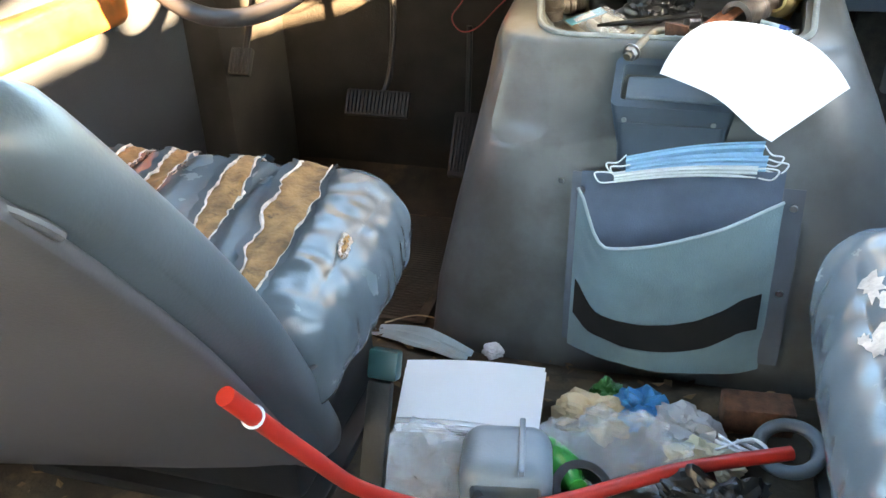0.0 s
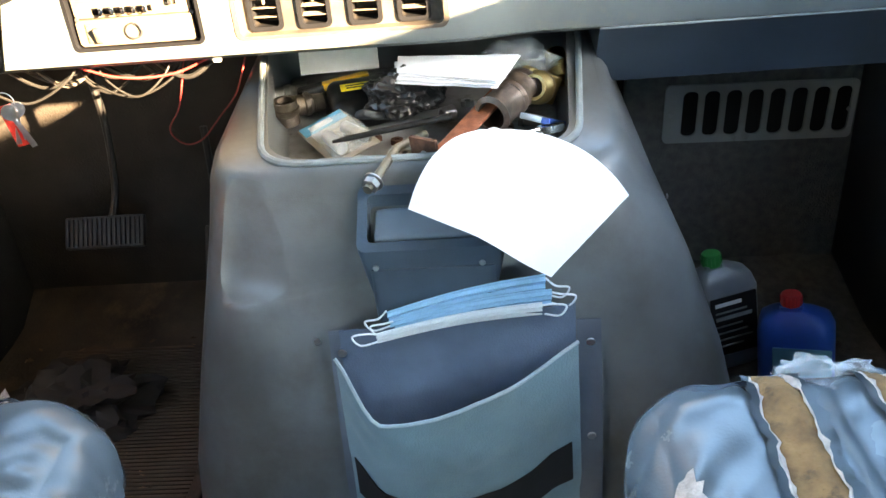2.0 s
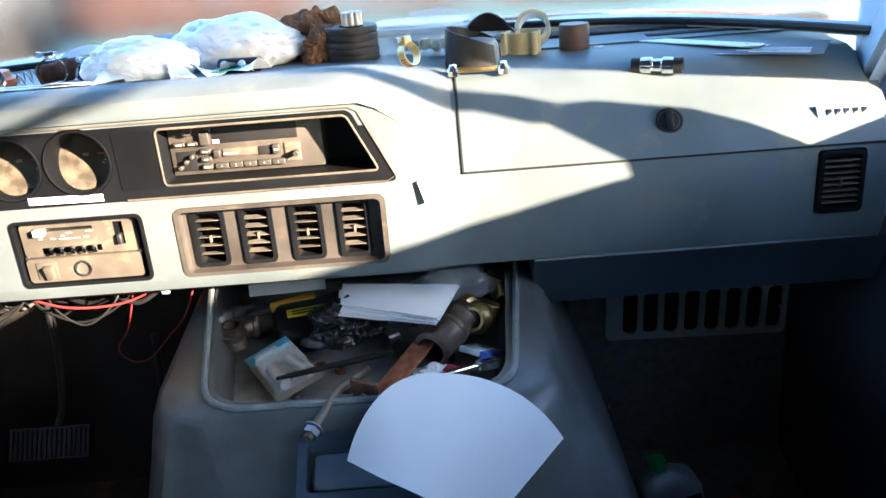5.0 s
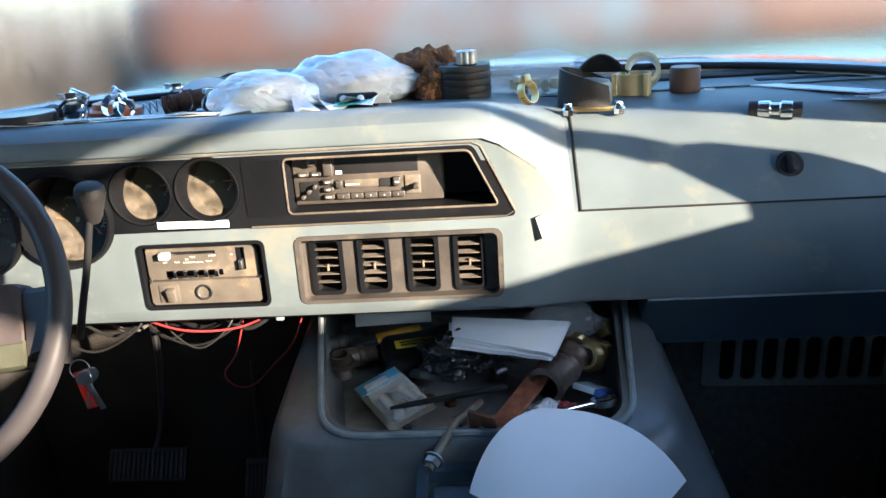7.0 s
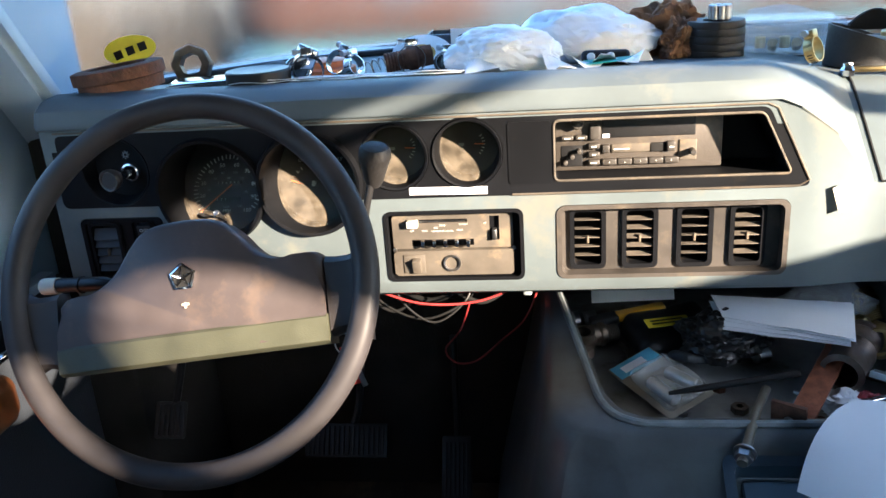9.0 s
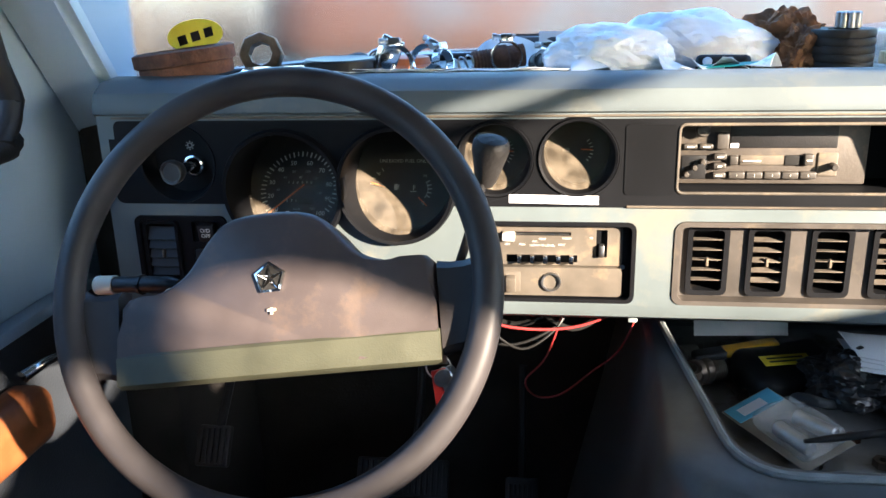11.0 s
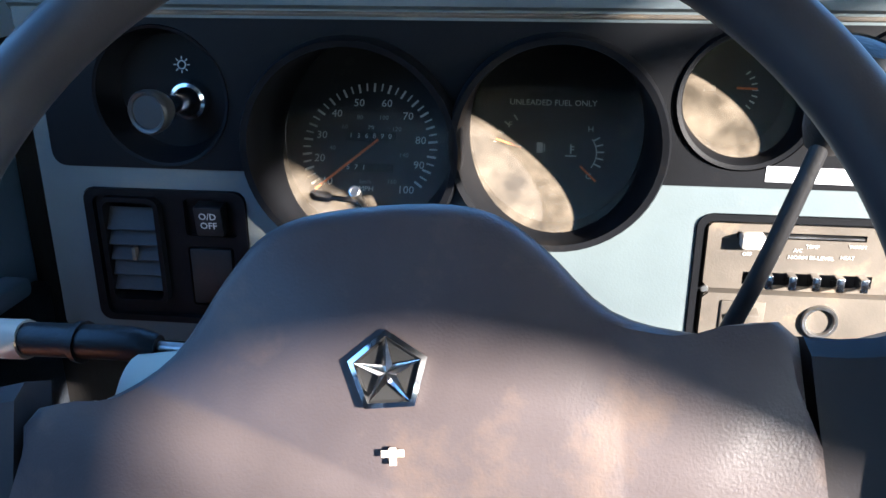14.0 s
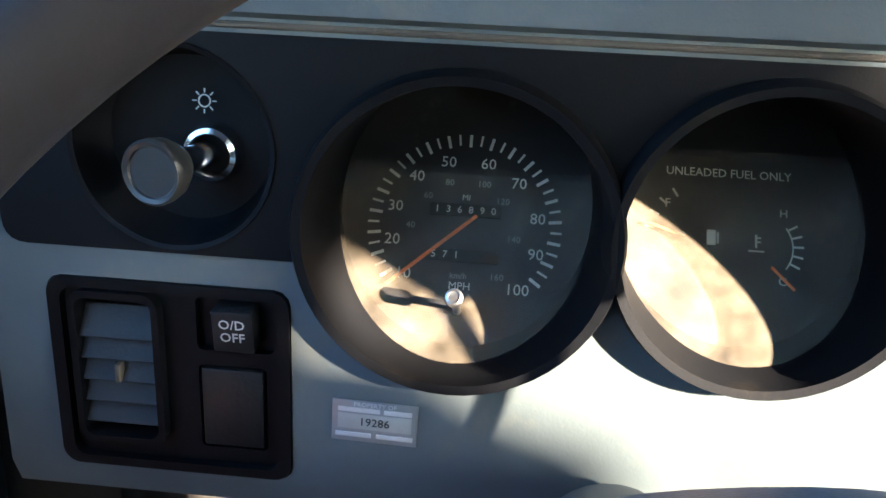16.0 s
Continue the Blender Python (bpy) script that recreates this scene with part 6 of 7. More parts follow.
driver, tree_d = bucket_seat((-0.345, -0.648, 0.0), "blue-grey vinyl driver's seat with a badly torn cushion", 0.74)
for k, (a, b, w) in enumerate((((-0.222, -0.455), (-0.165, -0.83), 0.050), ((-0.330, -0.452), (-0.255, -0.79), 0.034), ((-0.435, -0.455), (-0.385, -0.74), 0.030), ((-0.515, -0.46), (-0.48, -0.72), 0.036))):
    torn_strip(driver, tree_d, a, b, w, k * 3.1 + 1)
torn_strip(driver, tree_d, (-0.112, -0.645), (-0.106, -0.685), 0.008, 17.0)
# reclined backrest, seen from behind
bk = cushion(0.52, 0.075, 0.78, 0.036, 24, 0.010)
for v in bk.verts:
    if v.co.z > 0:
        v.co.x *= 1 - 0.22 * (v.co.z / 0.39) ** 2
BACK = pose(-0.335, -0.961, 0.377, 34, 0, 12)
bmesh.ops.transform(bk, matrix=BACK, verts=bk.verts)
# darker copy of the seat vinyl: the backrest's shade is in its colour
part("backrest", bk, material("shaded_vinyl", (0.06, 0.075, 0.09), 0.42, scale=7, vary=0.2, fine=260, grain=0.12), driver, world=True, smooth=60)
pan = cushion(0.46, 0.02, 0.72, 0.009, 16, 0.004)
for v in pan.verts:
    if v.co.z > 0:
        v.co.x *= 1 - 0.22 * (v.co.z / 0.39) ** 2
bmesh.ops.transform(pan, matrix=BACK @ pose(0, -0.044, 0), verts=pan.verts)
part("back_panel", pan, VINYL_BACK, driver, "dark vinyl rear panel of the backrest", world=True)
pl = tube([BACK @ Vector((x * (1 - 0.22 * max(0, z / 0.39) ** 2), -0.042, z)) for x, z in round_rect(-0.236, 0.236, -0.368, 0.368, 0.06, 6)], 0.0045, 8, 1)
part("back_piping", pl, VINYL_BACK, driver, world=True)

passenger, tree_p = bucket_seat((0.722, -0.735, 0.0), "blue-grey vinyl passenger seat with splits and scuffs")
torn_strip(passenger, tree_p, (0.597, -0.478), (0.585, -0.78), 0.036, 5.0)
torn_strip(passenger, tree_p, (0.692, -0.478), (0.705, -0.78), 0.030, 8.0)
for k, (x, y, sx, sy) in enumerate(((0.492, -0.64, 0.014, 0.026), (0.500, -0.67, 0.008, 0.020), (0.490, -0.735, 0.014, 0.028), (0.505, -0.76, 0.018, 0.012), (0.478, -0.72, 0.008, 0.016))):
    bm = bmesh.new()
    c = bm.verts.new((x, y, tree_p.ray_cast(Vector((x, y, 1)), Vector((0, 0, -1)))[0].z + 0.0016))
    ringv = []
    for i in range(18):
        a = 2 * math.pi * i / 18
        r = 1 + 0.9 * noise.noise((math.cos(a) * 2.6, math.sin(a) * 2.6, k * 3.0))
        p = Vector((x + 0.72 * sx * r * math.cos(a), y + 0.8 * sy * r * math.sin(a), 1))
        ringv.append(bm.verts.new((p.x, p.y, tree_p.ray_cast(p, Vector((0, 0, -1)))[0].z + 0.0012)))
    for i in range(18):
        bm.faces.new((c, ringv[i], ringv[(i + 1) % 18]))
    part("peeled_patch", bm, FRAY, passenger, "peeled vinyl showing pale backing", world=True)
pbk = cushion(0.50, 0.125, 0.70, 0.058, 12, 0.012)
part("backrest", moved(pbk, (0.722, -1.10, 0.50), (26, 0, 0)), VINYL, passenger, world=True, smooth=60)
part("blue_ring", moved(torus(0.019, 0.004, 28, 8), (0.600, -0.715, 0.377), (20, 10, 0)), material("blue_plastic_ring", (0.02, 0.25, 0.65), 0.35), thing("scissors", "blue-handled scissors lying on the passenger seat", "scissors", at=(0.600, -0.715, 0.366)), world=True)
crumpled("film_wrap", "crumpled whitish plastic wrap on the passenger seat", "plastic wrap", (0.655, -0.505, 0.352), (0.050, 0.028, 0.018), CLEAR_BOX, 5.1, 0.6, 4)

# seat belt buckle beside the driver's seat
bu = thing("belt_buckle", "black seat belt stalk with a teal buckle", "seat belt", at=(-0.055, -0.79, 0.0))
part("belt_stalk", moved(box(-0.016, 0.016, -0.009, 0.009, 0.0, 0.20, 0.004), (-0.056, -0.80, 0.005), (-26, 0, 0)), RUBBER, bu, world=True)
part("buckle_head", moved(box(-0.020, 0.020, -0.012, 0.012, 0.0, 0.038, 0.004), (-0.054, -0.708, 0.185), (-26, 0, 0)), material("teal_plastic", (0.015, 0.07, 0.075), 0.4), bu, world=True)

# ---- litter on the floor ----
rod = thing("red_tube", "long red plastic tube across the floor", "tube", at=(0.17, -0.74, 0.0))
part("tube_body", tube([(-0.085, -1.000, 0.385), (-0.060, -0.92, 0.25), (-0.034, -0.837, 0.12), (0.06, -0.775, 0.045), (0.174, -0.745, 0.060), (0.320, -0.659, 0.068), (0.462, -0.592, 0.068)], 0.0095, 14, 6), RED, rod, world=True)
part("white_tie", moved(torus(0.0098, 0.002, 20, 8), (-0.0775, -0.975, 0.342), (40, 10, 0)), PAPER, rod, world=True)
fp = thing("folded_papers", "thick folded white papers lying on floor litter", "paper", at=(0.02, -0.555, 0.0))
for k in range(7):
    part("paper_leaf", sheet(12, 6, lambda u, v, k=k: Vector((-0.097, -0.503, 0)).lerp(Vector((0.118, -0.473, 0)), u).lerp(Vector((-0.071, -0.636, 0)).lerp(Vector((0.131, -0.62, 0)), u), v) + Vector((0.002 * math.sin(k * 3), 0.0015 * k * math.cos(k), 0.030 + 0.003 * k + 0.006 * math.sin(math.pi * u))), 0.001), PAPER, fp, world=True)
GREYPL = material("grey_blue_plastic", (0.20, 0.24, 0.28), 0.35)
gc_ = thing("plastic_duct", "grey plastic cup-shaped duct", "duct", at=(0.105, -0.70, 0.0), rot=(0, 0, 10))
part("duct_body", cut(moved(cushion(0.12, 0.11, 0.10, 0.03, 12), (0, 0, 0.05)), box(-0.045, 0.045, -0.12, -0.02, 0.02, 0.08, 0.01)), GREYPL, gc_)
part("duct_rib", moved(box(-0.004, 0.004, -0.05, 0.05, 0.094, 0.104, 0.002), (0.02, 0, 0)), GREYPL, gc_)
gb_ = thing("green_bottle", "green plastic bottle lying in litter", "bottle", at=(0.172, -0.655, 0.03), rot=(70, 0, 30))
part("bottle_body", lathe([(0, -0.06), (0.024, -0.06), (0.027, -0.05), (0.027, 0.02), (0.012, 0.045), (0.012, 0.06), (0, 0.06)], 24), material("green_plastic", (0.02, 0.30, 0.06), 0.25, grain=0.05), gb_)
rg = thing("rubber_ring", "grey rubber sealing ring on the floor", "rubber ring", at=(0.468, -0.545, 0.035), rot=(12, -8, 0))
part("ring_body", torus(0.040, 0.010, 40, 12, 0.8), material("grey_rubber", (0.10, 0.12, 0.14), 0.5), rg)
rg2 = thing("rubber_ring", "black rubber hose end on the floor", "rubber ring", at=(0.200, -0.69, 0.02), rot=(20, 10, 0))
part("ring_body", pipe(0.040, 0.028, 0.03, 32), RUBBER, rg2)
TAN = material("kraft_paper", (0.50, 0.38, 0.25), 0.9, scale=15, vary=0.15, fine=100, grain=0.5)
crumpled("paper_scrap", "crumpled tan paper on the floor", "paper", (0.195, -0.535, 0.01), (0.045, 0.030, 0.030), TAN, 2.2, 0.6)
crumpled("clear_bag", "crumpled clear plastic bag on the floor", "plastic bag", (0.240, -0.600, 0.005), (0.085, 0.055, 0.040), FILM, 3.9, 0.5, 4)
crumpled("clear_bag", "crumpled clear bag beside the driver's seat", "plastic bag", (-0.005, -0.705, 0.005), (0.065, 0.055, 0.050), FILM, 1.9, 0.5, 4)
crumpled("blue_wrapper", "crumpled bright blue wrapper", "wrapper", (0.262, -0.500, 0.008), (0.042, 0.03, 0.028), material("blue_film", (0.02, 0.22, 0.50), 0.3), 6.0, 0.6)
crumpled("green_wrapper", "small green plastic scrap", "wrapper", (0.215, -0.478, 0.01), (0.022, 0.02, 0.022), material("green_film", (0.02, 0.14, 0.03), 0.4), 6.9, 0.6)
crumpled("grey_scrap", "torn grey cardboard scrap", "cardboard", (0.330, -0.535, 0.01), (0.042, 0.035, 0.028), material("grey_board", (0.38, 0.38, 0.40), 0.9), 4.6, 0.7)
crumpled("plastic_bag", "crumpled black plastic bag on the floor", "plastic bag", (0.375, -0.690, 0.005), (0.075, 0.05, 0.045), BIN_BAG, 5.5, 0.6, 4)
crumpled("tissue", "crumpled white tissue on the floor", "tissue", (0.395, -0.745, 0.03), (0.035, 0.03, 0.03), PAPER, 2.8, 0.6)
crumpled("tissue", "yellowed crumpled tissue on the floor", "tissue", (0.355, -0.585, 0.01), (0.04, 0.025, 0.022), material("yellowed_paper", (0.62, 0.57, 0.42), 0.9), 7.1, 0.6)
single("wooden_block", box(-0.05, 0.05, -0.025, 0.025, 0, 0.045, 0.004), RUST, "dark brown block by the engine cover", "block", at=(0.43, -0.465, 0.0), rot=(0, 0, 6))
lace = tube([(0.40 + 0.035 * math.sin(i * 1.3) + 0.004 * i * 0.1, -0.56 + 0.02 * math.cos(i * 1.9), 0.03 + 0.006 * (i % 3)) for i in range(16)], 0.0028, 6, 5)
single("string_tangle", lace, PAPER, "tangled white string on the floor", "string")
mask_f = thing("face_mask", "dirty blue face mask on the floor", "face mask", at=(-0.12, -0.36, -0.02), group="face masks")
part("pleated_sheet", sheet(16, 8, lambda u, v: Vector((-0.223, -0.315, -0.035)).lerp(Vector((-0.018, -0.425, 0.018)), u) + Vector((0.02, 0.04, 0.004)) * (v - 0.5) * (1.2 - abs(u - 0.5)) + Vector((0, 0, 0.012 * math.sin(math.pi * u) + 0.003 * math.sin(v * 15))), 0.0016), material("dirty_mask", (0.30, 0.40, 0.44), 0.95, stain=(0.4, 0.4, 0.36), stain_at=0.55), mask_f, world=True)
part("ear_loop", tube([(-0.21, -0.30, -0.028), (-0.16, -0.26, -0.03), (-0.10, -0.27, -0.03), (-0.08, -0.315, -0.02)], 0.0014, 6, 6), TAN, mask_f, world=True)
crumpled("white_scrap", "small white scrap by the engine cover", "scrap", (0.012, -0.375, -0.008), (0.018, 0.014, 0.012), PAPER, 3.0, 0.4)
# leaves, chips and small dirt
rnd = random.Random(11)
bm = bmesh.new()
for k in range(900):
    x, y = rnd.uniform(-0.78, 0.66), rnd.uniform(-1.0, 0.25)
    if y > -0.36 and -0.13 < x < 0.72:
        continue
    z = 0.004 - 0.085 * max(0, min(1, (y + 0.42) / 0.2)) + 0.004
    s, a = rnd.uniform(0.003, 0.012), rnd.uniform(0, 6.28)
    w = s * rnd.uniform(0.2, 0.7)
    ca, sa = math.cos(a), math.sin(a)
    q = [bm.verts.new((x + ca * p * s - sa * r * w, y + sa * p * s + ca * r * w, z + rnd.uniform(0, 0.006))) for p, r in ((-1, 0), (0, -1), (1, 0), (0, 1))]
    bm.faces.new(q)
single("floor_debris", bm, material("leaf_litter", (0.13, 0.085, 0.045), 0.95, island=0.7, fine=80), "dry leaf crumbs and dirt on the floor", "debris", kind="stuff", smooth=0)

# ---- passenger footwell ----
single("carpet", sheet(30, 30, lambda u, v: (0.64 + 0.43 * u, -0.40 + 0.80 * v, -0.074 + 0.004 * noise.noise((u * 12, v * 16, 0)) + 0.20 * max(0, v - 0.72)), 0.01), CARPET, "matted black carpet in the passenger footwell", "carpet", kind="structure")
gr = thing("vent_grille", "grey metal grille with upright slots", "grille", at=(0.85, 0.36, 0.30), rot=(0, 1.5, 0))
slots = [prism(round_rect(-0.1445 + 0.0405 * k, -0.1155 + 0.0405 * k, -0.045, 0.045, 0.012), -0.05, 0.05) for k in range(8)]
part("grille_plate", cut(prism(round_rect(-0.178, 0.178, -0.058, 0.058, 0.010), 0.0, 0.006), *slots), material("grille_paint", (0.36, 0.36, 0.34), 0.6, stain=(0.14, 0.12, 0.10), stain_at=0.6), gr)
part("grille_box", box(-0.172, 0.172, 0.007, 0.035, -0.054, 0.054, 0.002), VOID, gr)
for sx in (-0.166, 0.166):
    part("screw", moved(lathe([(0, 0), (0.005, 0), (0.004, 0.002), (0, 0.003)], 12, "y"), (sx, 0, 0.0)), STEEL, gr)
part("knee_panel", rings([[(x, y, z) for y, z in ((0.012, 0.5775), (0.030, 0.555), (0.065, 0.484), (0.085, 0.478), (0.39, 0.478), (0.39, 0.5775))] for x in (0.50, 0.60, 0.80, 1.03)]), KNEE, dash, "dark blue knee panel under the dashboard", world=True)
single("wall_foot", box(0.60, 1.08, 0.37, 0.40, -0.10, 0.48, 0.004), CARPET, "black insulated footwell wall", "wall", kind="structure")


def bottle(name, label, at, rot, w, d, h, mat, cap_mat, neck=0.0):
    b = thing(name, label, "bottle", at=at, rot=rot, group="oil bottles")
    loops = []
    for z, k in ((0, 0.86), (0.004, 0.95), (0.012, 1.0), (h * 0.5, 1.0), (h * 0.70, 1.0), (h * 0.80, 0.90), (h * 0.86, 0.62), (h * 0.89, 0.40), (h * 0.90, 0.30), (h * 0.93, 0.30)):
        loops.append([(x * k + neck * (1 - k), y * max(k, 0.42), z) for x, y in round_rect(-w / 2, w / 2, -d / 2, d / 2, min(w, d) * 0.28, 5)])
    part("bottle_body", rings(loops), mat, b)
    cap = part("cap", moved(lathe([(0, 0), (0.0165, 0), (0.017, 0.002), (0.016, 0.020), (0.0145, 0.022), (0, 0.022)], 22), (neck * 0.72, 0, h * 0.915)), cap_mat, b)
    for k in range(16):
        a = 2 * math.pi * k / 16
        part("cap_rib", moved(box(-0.0007, 0.0007, -0.0007, 0.0007, 0.002, 0.019, 0), (0.0168 * math.cos(a), 0.0168 * math.sin(a), 0)), cap_mat, cap).location = (neck * 0.72, 0, h * 0.915)
    return b


SILVER = material("silver_plastic", (0.22, 0.24, 0.27), 0.35, fine=300, grain=0.05)
b_a = bottle("oil_bottle", "silver grey oil bottle with a green cap", (0.752, 0.090, -0.070), (-4, -7, 12), 0.11, 0.065, 0.225, SILVER, material("green_cap", (0.02, 0.28, 0.07), 0.4), -0.022)
part("label_panel", box(-0.038, 0.045, -0.0345, -0.0325, 0.035, 0.155, 0.002), BLACK, b_a, "black printed label")
for k in range(7):
    part("print_bar", box(-0.030, 0.018 + 0.018 * ((k * 7) % 3) / 2, -0.0352, -0.0343, 0.137 - 0.014 * k, 0.1405 - 0.014 * k + (0.004 if k in (0, 2) else 0), 0), SCUFF if k else PAPER, b_a)
for k in range(12):
    part("grip_bead", moved(cyl(0.004, 0.010, 8), (-0.050, -0.030, 0.04 + 0.009 * k), (90, 0, 0)), SILVER, b_a)
b_b = bottle("oil_bottle", "bright blue oil bottle with a red cap", (0.842, -0.012, -0.068), (-4, -7, -20), 0.12, 0.08, 0.185, material("blue_plastic", (0.01, 0.10, 0.52), 0.35, grain=0.05), material("red_cap", (0.55, 0.03, 0.03), 0.4), -0.01)
part("label_panel", box(-0.035, 0.055, -0.0425, -0.0400, 0.015, 0.11, 0.002), material("teal_label", (0.10, 0.35, 0.50), 0.4), b_b, "torn pale label")

# ---- pedals, wires and clutter under the dashboard ----
def pedal(name, label, at, w, h, arm):
    p = thing(name, label, "pedal", at=at, group="pedals")
    part("pedal_pad", moved(box(-w / 2, w / 2, -0.008, 0.008, -h / 2, h / 2, 0.004), (0, 0, 0), (-35, 0, 0)), RUBBER, p)
    n = int(w / 0.009)
    for k in range(n):
        part("pad_rib", moved(box(-0.0018, 0.0018, -0.012, -0.007, -h * 0.42, h * 0.42, 0.001), (-w / 2 + 0.008 + (w - 0.016) * k / max(1, n - 1), 0, 0), (-35, 0, 0)), RUBBER, p)
    part("pedal_arm", tube([(0, 0.01, 0.0), *[Vector(q) for q in arm]], 0.007, 8, 5), BLACK, p)


pedal("brake_pedal", "wide ribbed rubber brake pedal", (-0.38, 0.185, 0.215), 0.15, 0.06, ((0.02, 0.04, 0.06), (0.03, 0.06, 0.20), (0.03, 0.04, 0.36)))
pedal("accelerator_pedal", "tall rubber accelerator pedal", (-0.19, 0.21, 0.12), 0.055, 0.15, ((0.0, 0.05, 0.08), (0.0, 0.08, 0.25)))
pedal("parking_brake_pedal", "small ribbed parking brake pedal", (-0.635, 0.06, 0.335), 0.05, 0.06, ((0.01, 0.02, 0.04), (0.03, 0.03, 0.12), (0.05, 0.04, 0.24)))
WIRES = [("red", (0.30, 0.03, 0.03)), ("black", (0.012, 0.012, 0.012)), ("grey", (0.10, 0.09, 0.08))]
wire_mats = {n: material(n + "_wire", c, 0.45, grain=0) for n, c in WIRES}
rnd = random.Random(3)
def wire(colour, pts, r=0.0022):
    w = tube(pts, r, 7, 6)
    single("wire", w, wire_mats[colour], colour + " insulated wire hanging under the dashboard", "wire", group="dashboard wires")


wire("red", [(-0.27, 0.03, 0.575), (-0.20, 0.025, 0.553), (-0.12, 0.03, 0.552), (-0.05, 0.035, 0.577)], 0.0018)
wire("red", [(-0.02, 0.10, 0.575), (-0.05, 0.09, 0.50), (-0.09, 0.10, 0.455), (-0.13, 0.11, 0.415), (-0.165, 0.12, 0.405), (-0.18, 0.11, 0.435), (-0.15, 0.10, 0.48), (-0.12, 0.10, 0.575)], 0.0014)
for k in range(14):
    x, w = rnd.uniform(-0.40, -0.06), rnd.uniform(0.03, 0.09)
    low = rnd.uniform(0.50, 0.56)
    y = rnd.uniform(0.03, 0.16)
    wire(rnd.choice(("black", "black", "grey")), [(x - w, y + 0.02, 0.585), (x - w * 0.8, y, low + 0.03), (x, y - 0.01, low), (x + w * 0.8, y, low + 0.03), (x + w, y + 0.02, 0.585)], rnd.uniform(0.0016, 0.0042))
single("wire_clip", box(-0.006, 0.006, -0.004, 0.004, -0.004, 0.004, 0.002), SCUFF, "white plastic clip under the dashboard", "clip", at=(-0.045, 0.012, 0.574))
crumpled("dark_rag", "dark rag in the driver's footwell", "rag", (-0.44, 0.02, -0.075), (0.11, 0.08, 0.05), material("soot_cloth", (0.03, 0.025, 0.022), 0.95), 4.2, 0.6)
crumpled("white_rag", "torn white cloth in the driver's footwell", "rag", (-0.52, -0.08, -0.075), (0.04, 0.03, 0.07), material("soiled_cloth", (0.5, 0.5, 0.5), 0.9), 8.2, 0.5)
mat_o = thing("floor_mat", "ribbed brown rubber mat in the driver's footwell", "floor mat", at=(-0.36, -0.08, -0.079))
part("mat_sheet", box(-0.21, 0.20, -0.14, 0.30, 0.0, 0.005, 0.002), material("brown_rubber", (0.075, 0.055, 0.038), 0.9, stain=(0.13, 0.10, 0.07), stain_at=0.5, scale=10, vary=0.4), mat_o)
for k in range(46):
    part("mat_rib", box(-0.19, 0.18, -0.13 + 0.0092 * k, -0.1265 + 0.0092 * k, 0.0045, 0.0075, 0), material("rib_rubber", (0.06, 0.045, 0.032), 0.9) if k == 0 else bpy.data.materials["rib_rubber"], mat_o)

# ---- driver's door ----
single("window_gasket", tube([(-0.798, y, z) for y, z in LEFT_WINDOW], 0.016, 10, 4), RUBBER, "black rubber gasket round the driver's window", "gasket", kind="structure")
door = thing("driver_door", "dark vinyl door trim with a wood-grain armrest", "door", at=(-0.80, -0.45, 0.1))
part("door_panel", box(-0.798, -0.780, -1.05, 0.097, 0.02, 0.585, 0.006), DOOR_TRIM, door, world=True)
part("armrest", moved(cushion(0.06, 0.36, 0.075, 0.025, 12), (-0.755, -0.32, 0.505)), material("wood_grain", (0.20, 0.068, 0.022), 0.4, scale=14, vary=0.5, fibres=True, fine=90, coat=0.3), door, "orange wood-grain armrest", world=True)
part("door_lever", tube([(-0.755, -0.16, 0.552), (-0.745, -0.13, 0.557), (-0.745, -0.075, 0.548)], 0.008, 12, 4, taper=lambda t: 1 - 0.4 * t), CHROME, door, world=True)
part("door_ledge", box(-0.7995, -0.772, -1.05, 0.06, 0.586, 0.604, 0.006), PAINT, door, world=True)
single("door_sill", moved(box(-0.02, 0.02, -0.55, 0.25, -0.01, 0.03, 0.006), (-0.735, -0.12, -0.02), (0, 0, 0)), material("sill_paint", (0.24, 0.25, 0.25), 0.6, stain=(0.10, 0.07, 0.05), stain_at=0.5, stain_scale=14), "worn pale door sill strip", "door sill", kind="structure")

single("kick_panel", box(1.035, 1.079, -0.10, 0.40, -0.10, 0.56, 0.006), DOOR_TRIM, "dark kick panel beside the passenger footwell", "kick panel", kind="structure")
pdoor = thing("passenger_door", "dark vinyl passenger door trim", "door", at=(1.07, -0.5, 0.1))
part("door_panel", box(1.062, 1.0795, -1.10, -0.11, 0.02, 0.72, 0.006), DOOR_TRIM, pdoor, world=True)
part("door_ledge", box(1.052, 1.0795, -1.10, -0.11, 0.722, 0.757, 0.01), PAINT, pdoor, world=True)


# added bar in the window opening, outlined from the shadow band it casts
part("shadow_bar", prism_x([(-0.60, 1.20), (-0.453, 1.093), (-0.361, 1.045), (-0.314, 1.003), (-0.289, 0.969), (-0.338, 0.957), (-0.368, 1.002), (-0.468, 1.066), (-0.60, 1.17)], 1.084, 1.096), BLACK, pdoor, "unseen black bar shaped to shade the glove box lid", world=True)
# added blocker outside the glass, shaped to keep sun off the dash
mirror = thing("mirror_blocker", "unseen black sun blocker outside the passenger window", "mirror", at=(1.16, -0.25, 0.83))
part("blocker_plate", moved(prism_x([(-0.338, 0.962), (-0.289, 0.969), (-0.219, 0.908), (-0.193, 0.864), (-0.176, 0.80), (-0.316, 0.80), (-0.331, 0.902)], 1.101, 1.15), (0, 0, 0)), BLACK, mirror, world=True)
part("blocker_foot", box(1.1005, 1.148, -0.29, -0.21, 0.76, 0.799, 0.004), BLACK, mirror, world=True)


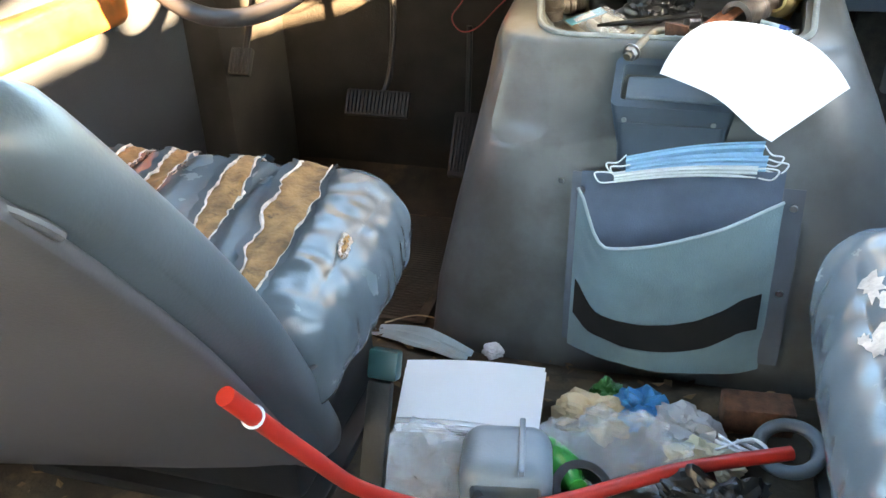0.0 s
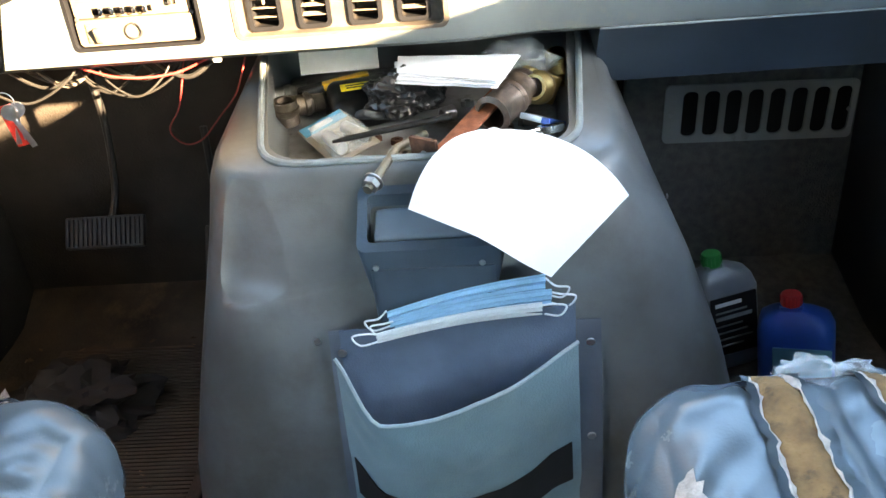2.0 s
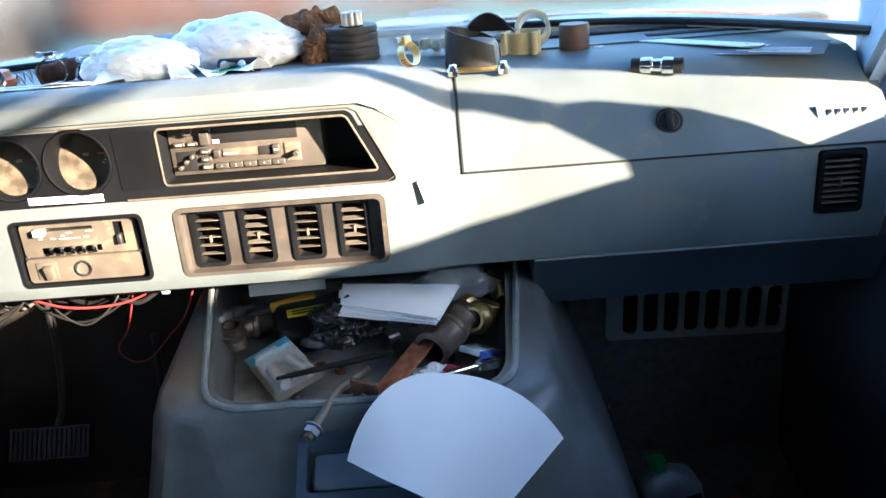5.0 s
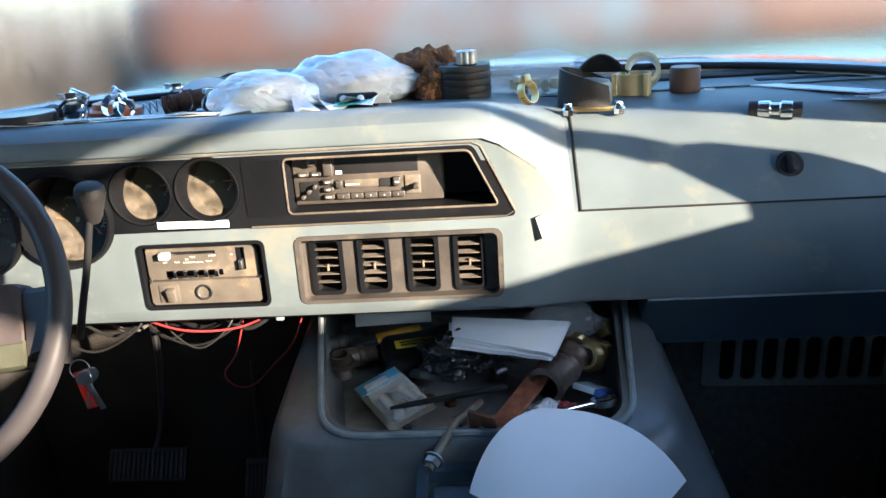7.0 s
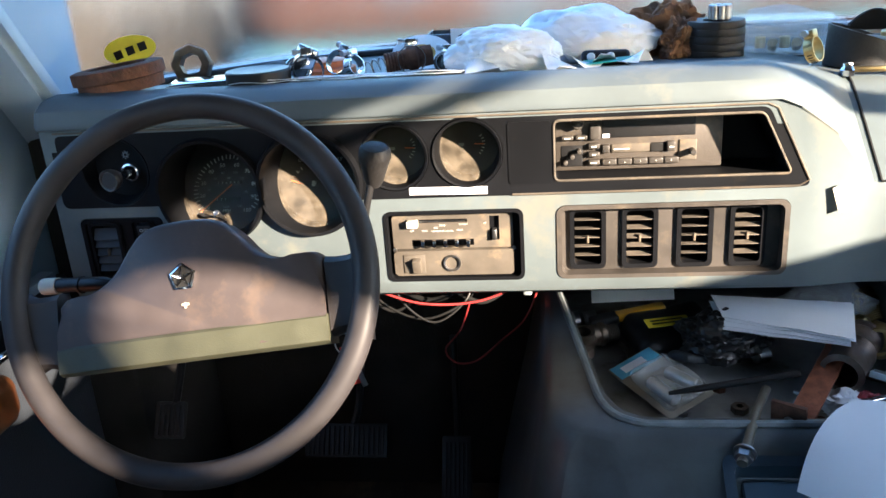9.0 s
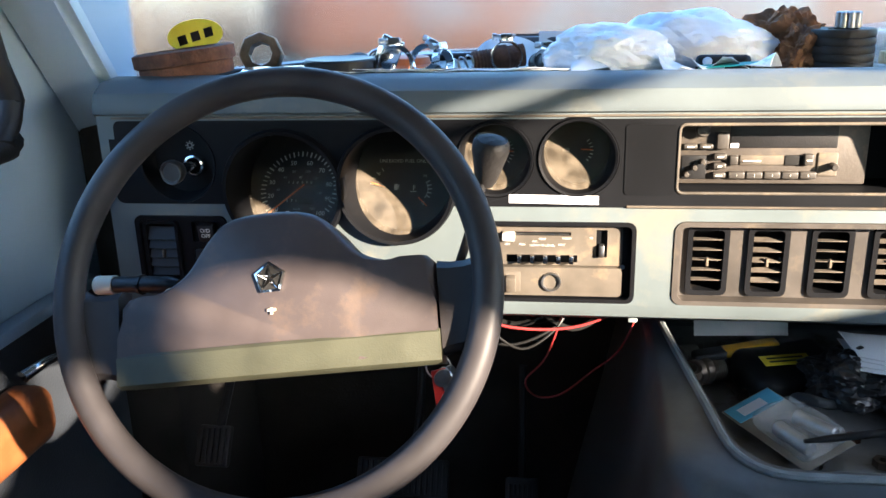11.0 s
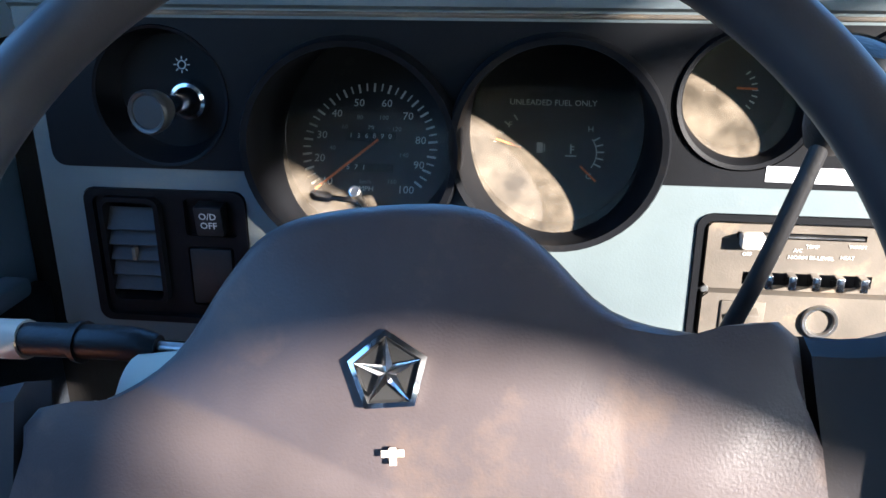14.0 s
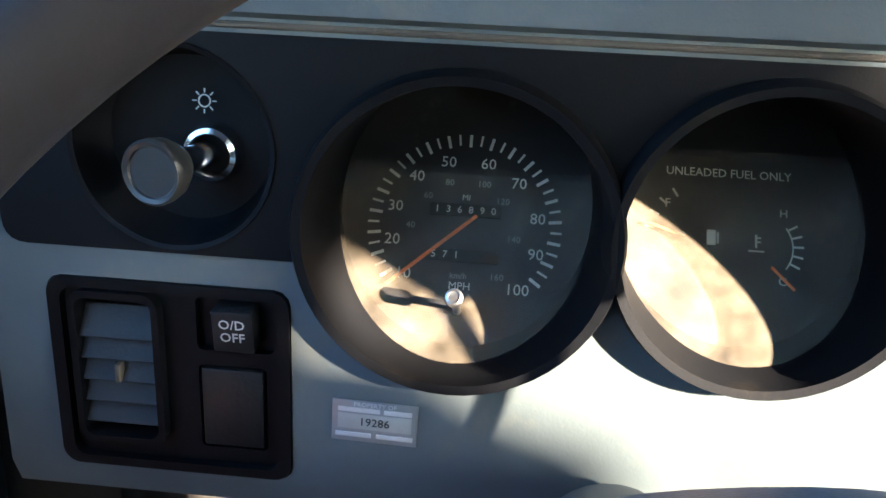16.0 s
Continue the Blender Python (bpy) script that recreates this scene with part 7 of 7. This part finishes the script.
# ---- windscreen surround and outdoors ----
edge = [(x, yglass(x, 0.853) - 0.004, 0.853) for x in [-0.725 + 1.745 * i / 40 for i in range(41)]]
single("windscreen_gasket", tube(edge, 0.007, 8, 1), RUBBER, "black rubber windscreen gasket", "gasket", kind="structure")
GASKET = material("chalky_frame", (0.58, 0.60, 0.58), 0.7, scale=12, vary=0.15, stain=(0.35, 0.25, 0.10), stain_at=0.62, stain_scale=9)
single("windscreen_frame", sheet(60, 4, lambda u, v: (-0.745 + 1.785 * u, yglass(-0.745 + 1.785 * u, 0.852) + 0.008 + 0.07 * v, 0.846 + 0.012 * v), 0.004), GASKET, "chalky pale cowl panel beyond the glass", "cowl", kind="structure")
for s, x in ((-1, -0.752), (1, 1.055)):
    y0 = yglass(x, 0.85)
    pil = rings([[(x + a, y0 + b - (z - 0.85) * 0.72, z) for a, b in ((-0.055, -0.06), (0.020 * -s + 0.012, -0.045), (0.022, 0.012), (-0.03, 0.05))] for z in (0.70, 0.85, 1.05, 1.25, 1.42)])
    bmesh.ops.bevel(pil, geom=[e for e in pil.edges], offset=0.012, segments=3, affect="EDGES")
    single("windscreen_pillar", pil, PAINT, "pale blue painted windscreen pillar", "pillar", kind="structure", smooth=60)
# near-black colour stands in for the shade in the driver's footwell
VOID_TRIM = material("shaded_trim", (0.016, 0.014, 0.013), 0.9, scale=14, vary=0.5, fine=200, grain=0.4)
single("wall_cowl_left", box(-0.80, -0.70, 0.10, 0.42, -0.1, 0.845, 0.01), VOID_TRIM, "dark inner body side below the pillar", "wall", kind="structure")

GROUND = material("dry_ground", (0.22, 0.185, 0.14), 0.95, scale=0.8, vary=0.4, fine=20, grain=0.6, stain=(0.13, 0.14, 0.06), stain_at=0.5, stain_scale=1.5)
single("ground", sheet(20, 20, lambda u, v: (-300 + 600 * u, -300 + 600 * v, -0.55), 0), GROUND, "dry grassy ground round the van", "ground", kind="structure")
# rusty bonnet in front of the glass
HOOD = material("rusty_bonnet", (0.12, 0.155, 0.18), 0.35, scale=2.2, vary=0.25, fine=120, grain=0.2, stain=(0.30, 0.10, 0.045), stain_at=0.47, stain_scale=2.0, stain_soft=0.14)
hood = thing("bonnet", "wet rusted bonnet of the van", "bonnet", at=(0.15, 0.9, 0.5))
part("bonnet_panel", sheet(30, 16, lambda u, v: (-0.80 + 1.95 * u, 0.60 + 0.62 * v - 0.10 * (2 * u - 1) ** 2, 0.862 - 0.30 * v * v - 0.04 * (2 * u - 1) ** 4), 0.004), HOOD, hood, world=True)
# rusty vehicle standing ahead
car = thing("rusty_van", "rusted red-brown and teal van parked ahead", "van", at=(0.3, 3.4, -0.55))
RUSTV = material("rusty_panel", (0.060, 0.031, 0.024), 0.5, scale=1.1, vary=0.35, fine=40, grain=0.2, stain=(0.055, 0.080, 0.105), stain_at=0.43, stain_scale=0.7, stain_soft=0.15)
TEALV = material("teal_panel", (0.05, 0.11, 0.13), 0.45, scale=1.2, vary=0.3, fine=40, grain=0.2, stain=(0.25, 0.10, 0.06), stain_at=0.6, stain_scale=1.4)
part("upper_body", moved(cushion(5.4, 1.9, 0.62, 0.22, 12), (0.9, 4.6, 0.80)), RUSTV, car, world=True, smooth=60)
part("lower_body", moved(cushion(5.5, 2.0, 0.75, 0.2, 12), (0.9, 4.6, 0.18)), TEALV, car, world=True, smooth=60)
for x in (-0.8, 2.7):
    part("tyre", moved(lathe([(0, -0.11), (0.30, -0.11), (0.34, -0.07), (0.34, 0.07), (0.30, 0.11), (0, 0.11)], 32, "y"), (x, 3.68, -0.21)), RUBBER, car, world=True)
# dry brush
rnd = random.Random(21)
bm = bmesh.new()
for k in range(5000):
    x, y = rnd.uniform(-9, -1.9), rnd.uniform(3.0, 8.0)
    h = rnd.uniform(0.5, 1.9)
    dx, dy, w = rnd.gauss(0, 0.25), rnd.gauss(0, 0.25), rnd.uniform(0.006, 0.018)
    a = [bm.verts.new(p) for p in ((x - w, y, -0.55), (x + w, y, -0.55), (x + dx + w * 0.3, y + dy, -0.55 + h))]
    bm.faces.new(a)
# band along the driver's side, added to cut skylight from the left
for k in range(5000):
    x, y = rnd.uniform(-3.8, -2.0), rnd.uniform(-4.0, 3.0)
    h = rnd.uniform(0.9, 2.3)
    dx, dy, w = rnd.gauss(0, 0.25), rnd.gauss(0, 0.25), rnd.uniform(0.008, 0.024)
    a = [bm.verts.new(p) for p in ((x, y - w, -0.55), (x, y + w, -0.55), (x + dx, y + dy + w * 0.3, -0.55 + h))]
    bm.faces.new(a)
single("dry_brush", bm, material("dry_grass", (0.048, 0.039, 0.030), 0.9, island=0.5, fine=30), "dry brown brush outside, with a band added to block skylight", "brush", kind="stuff", smooth=0)
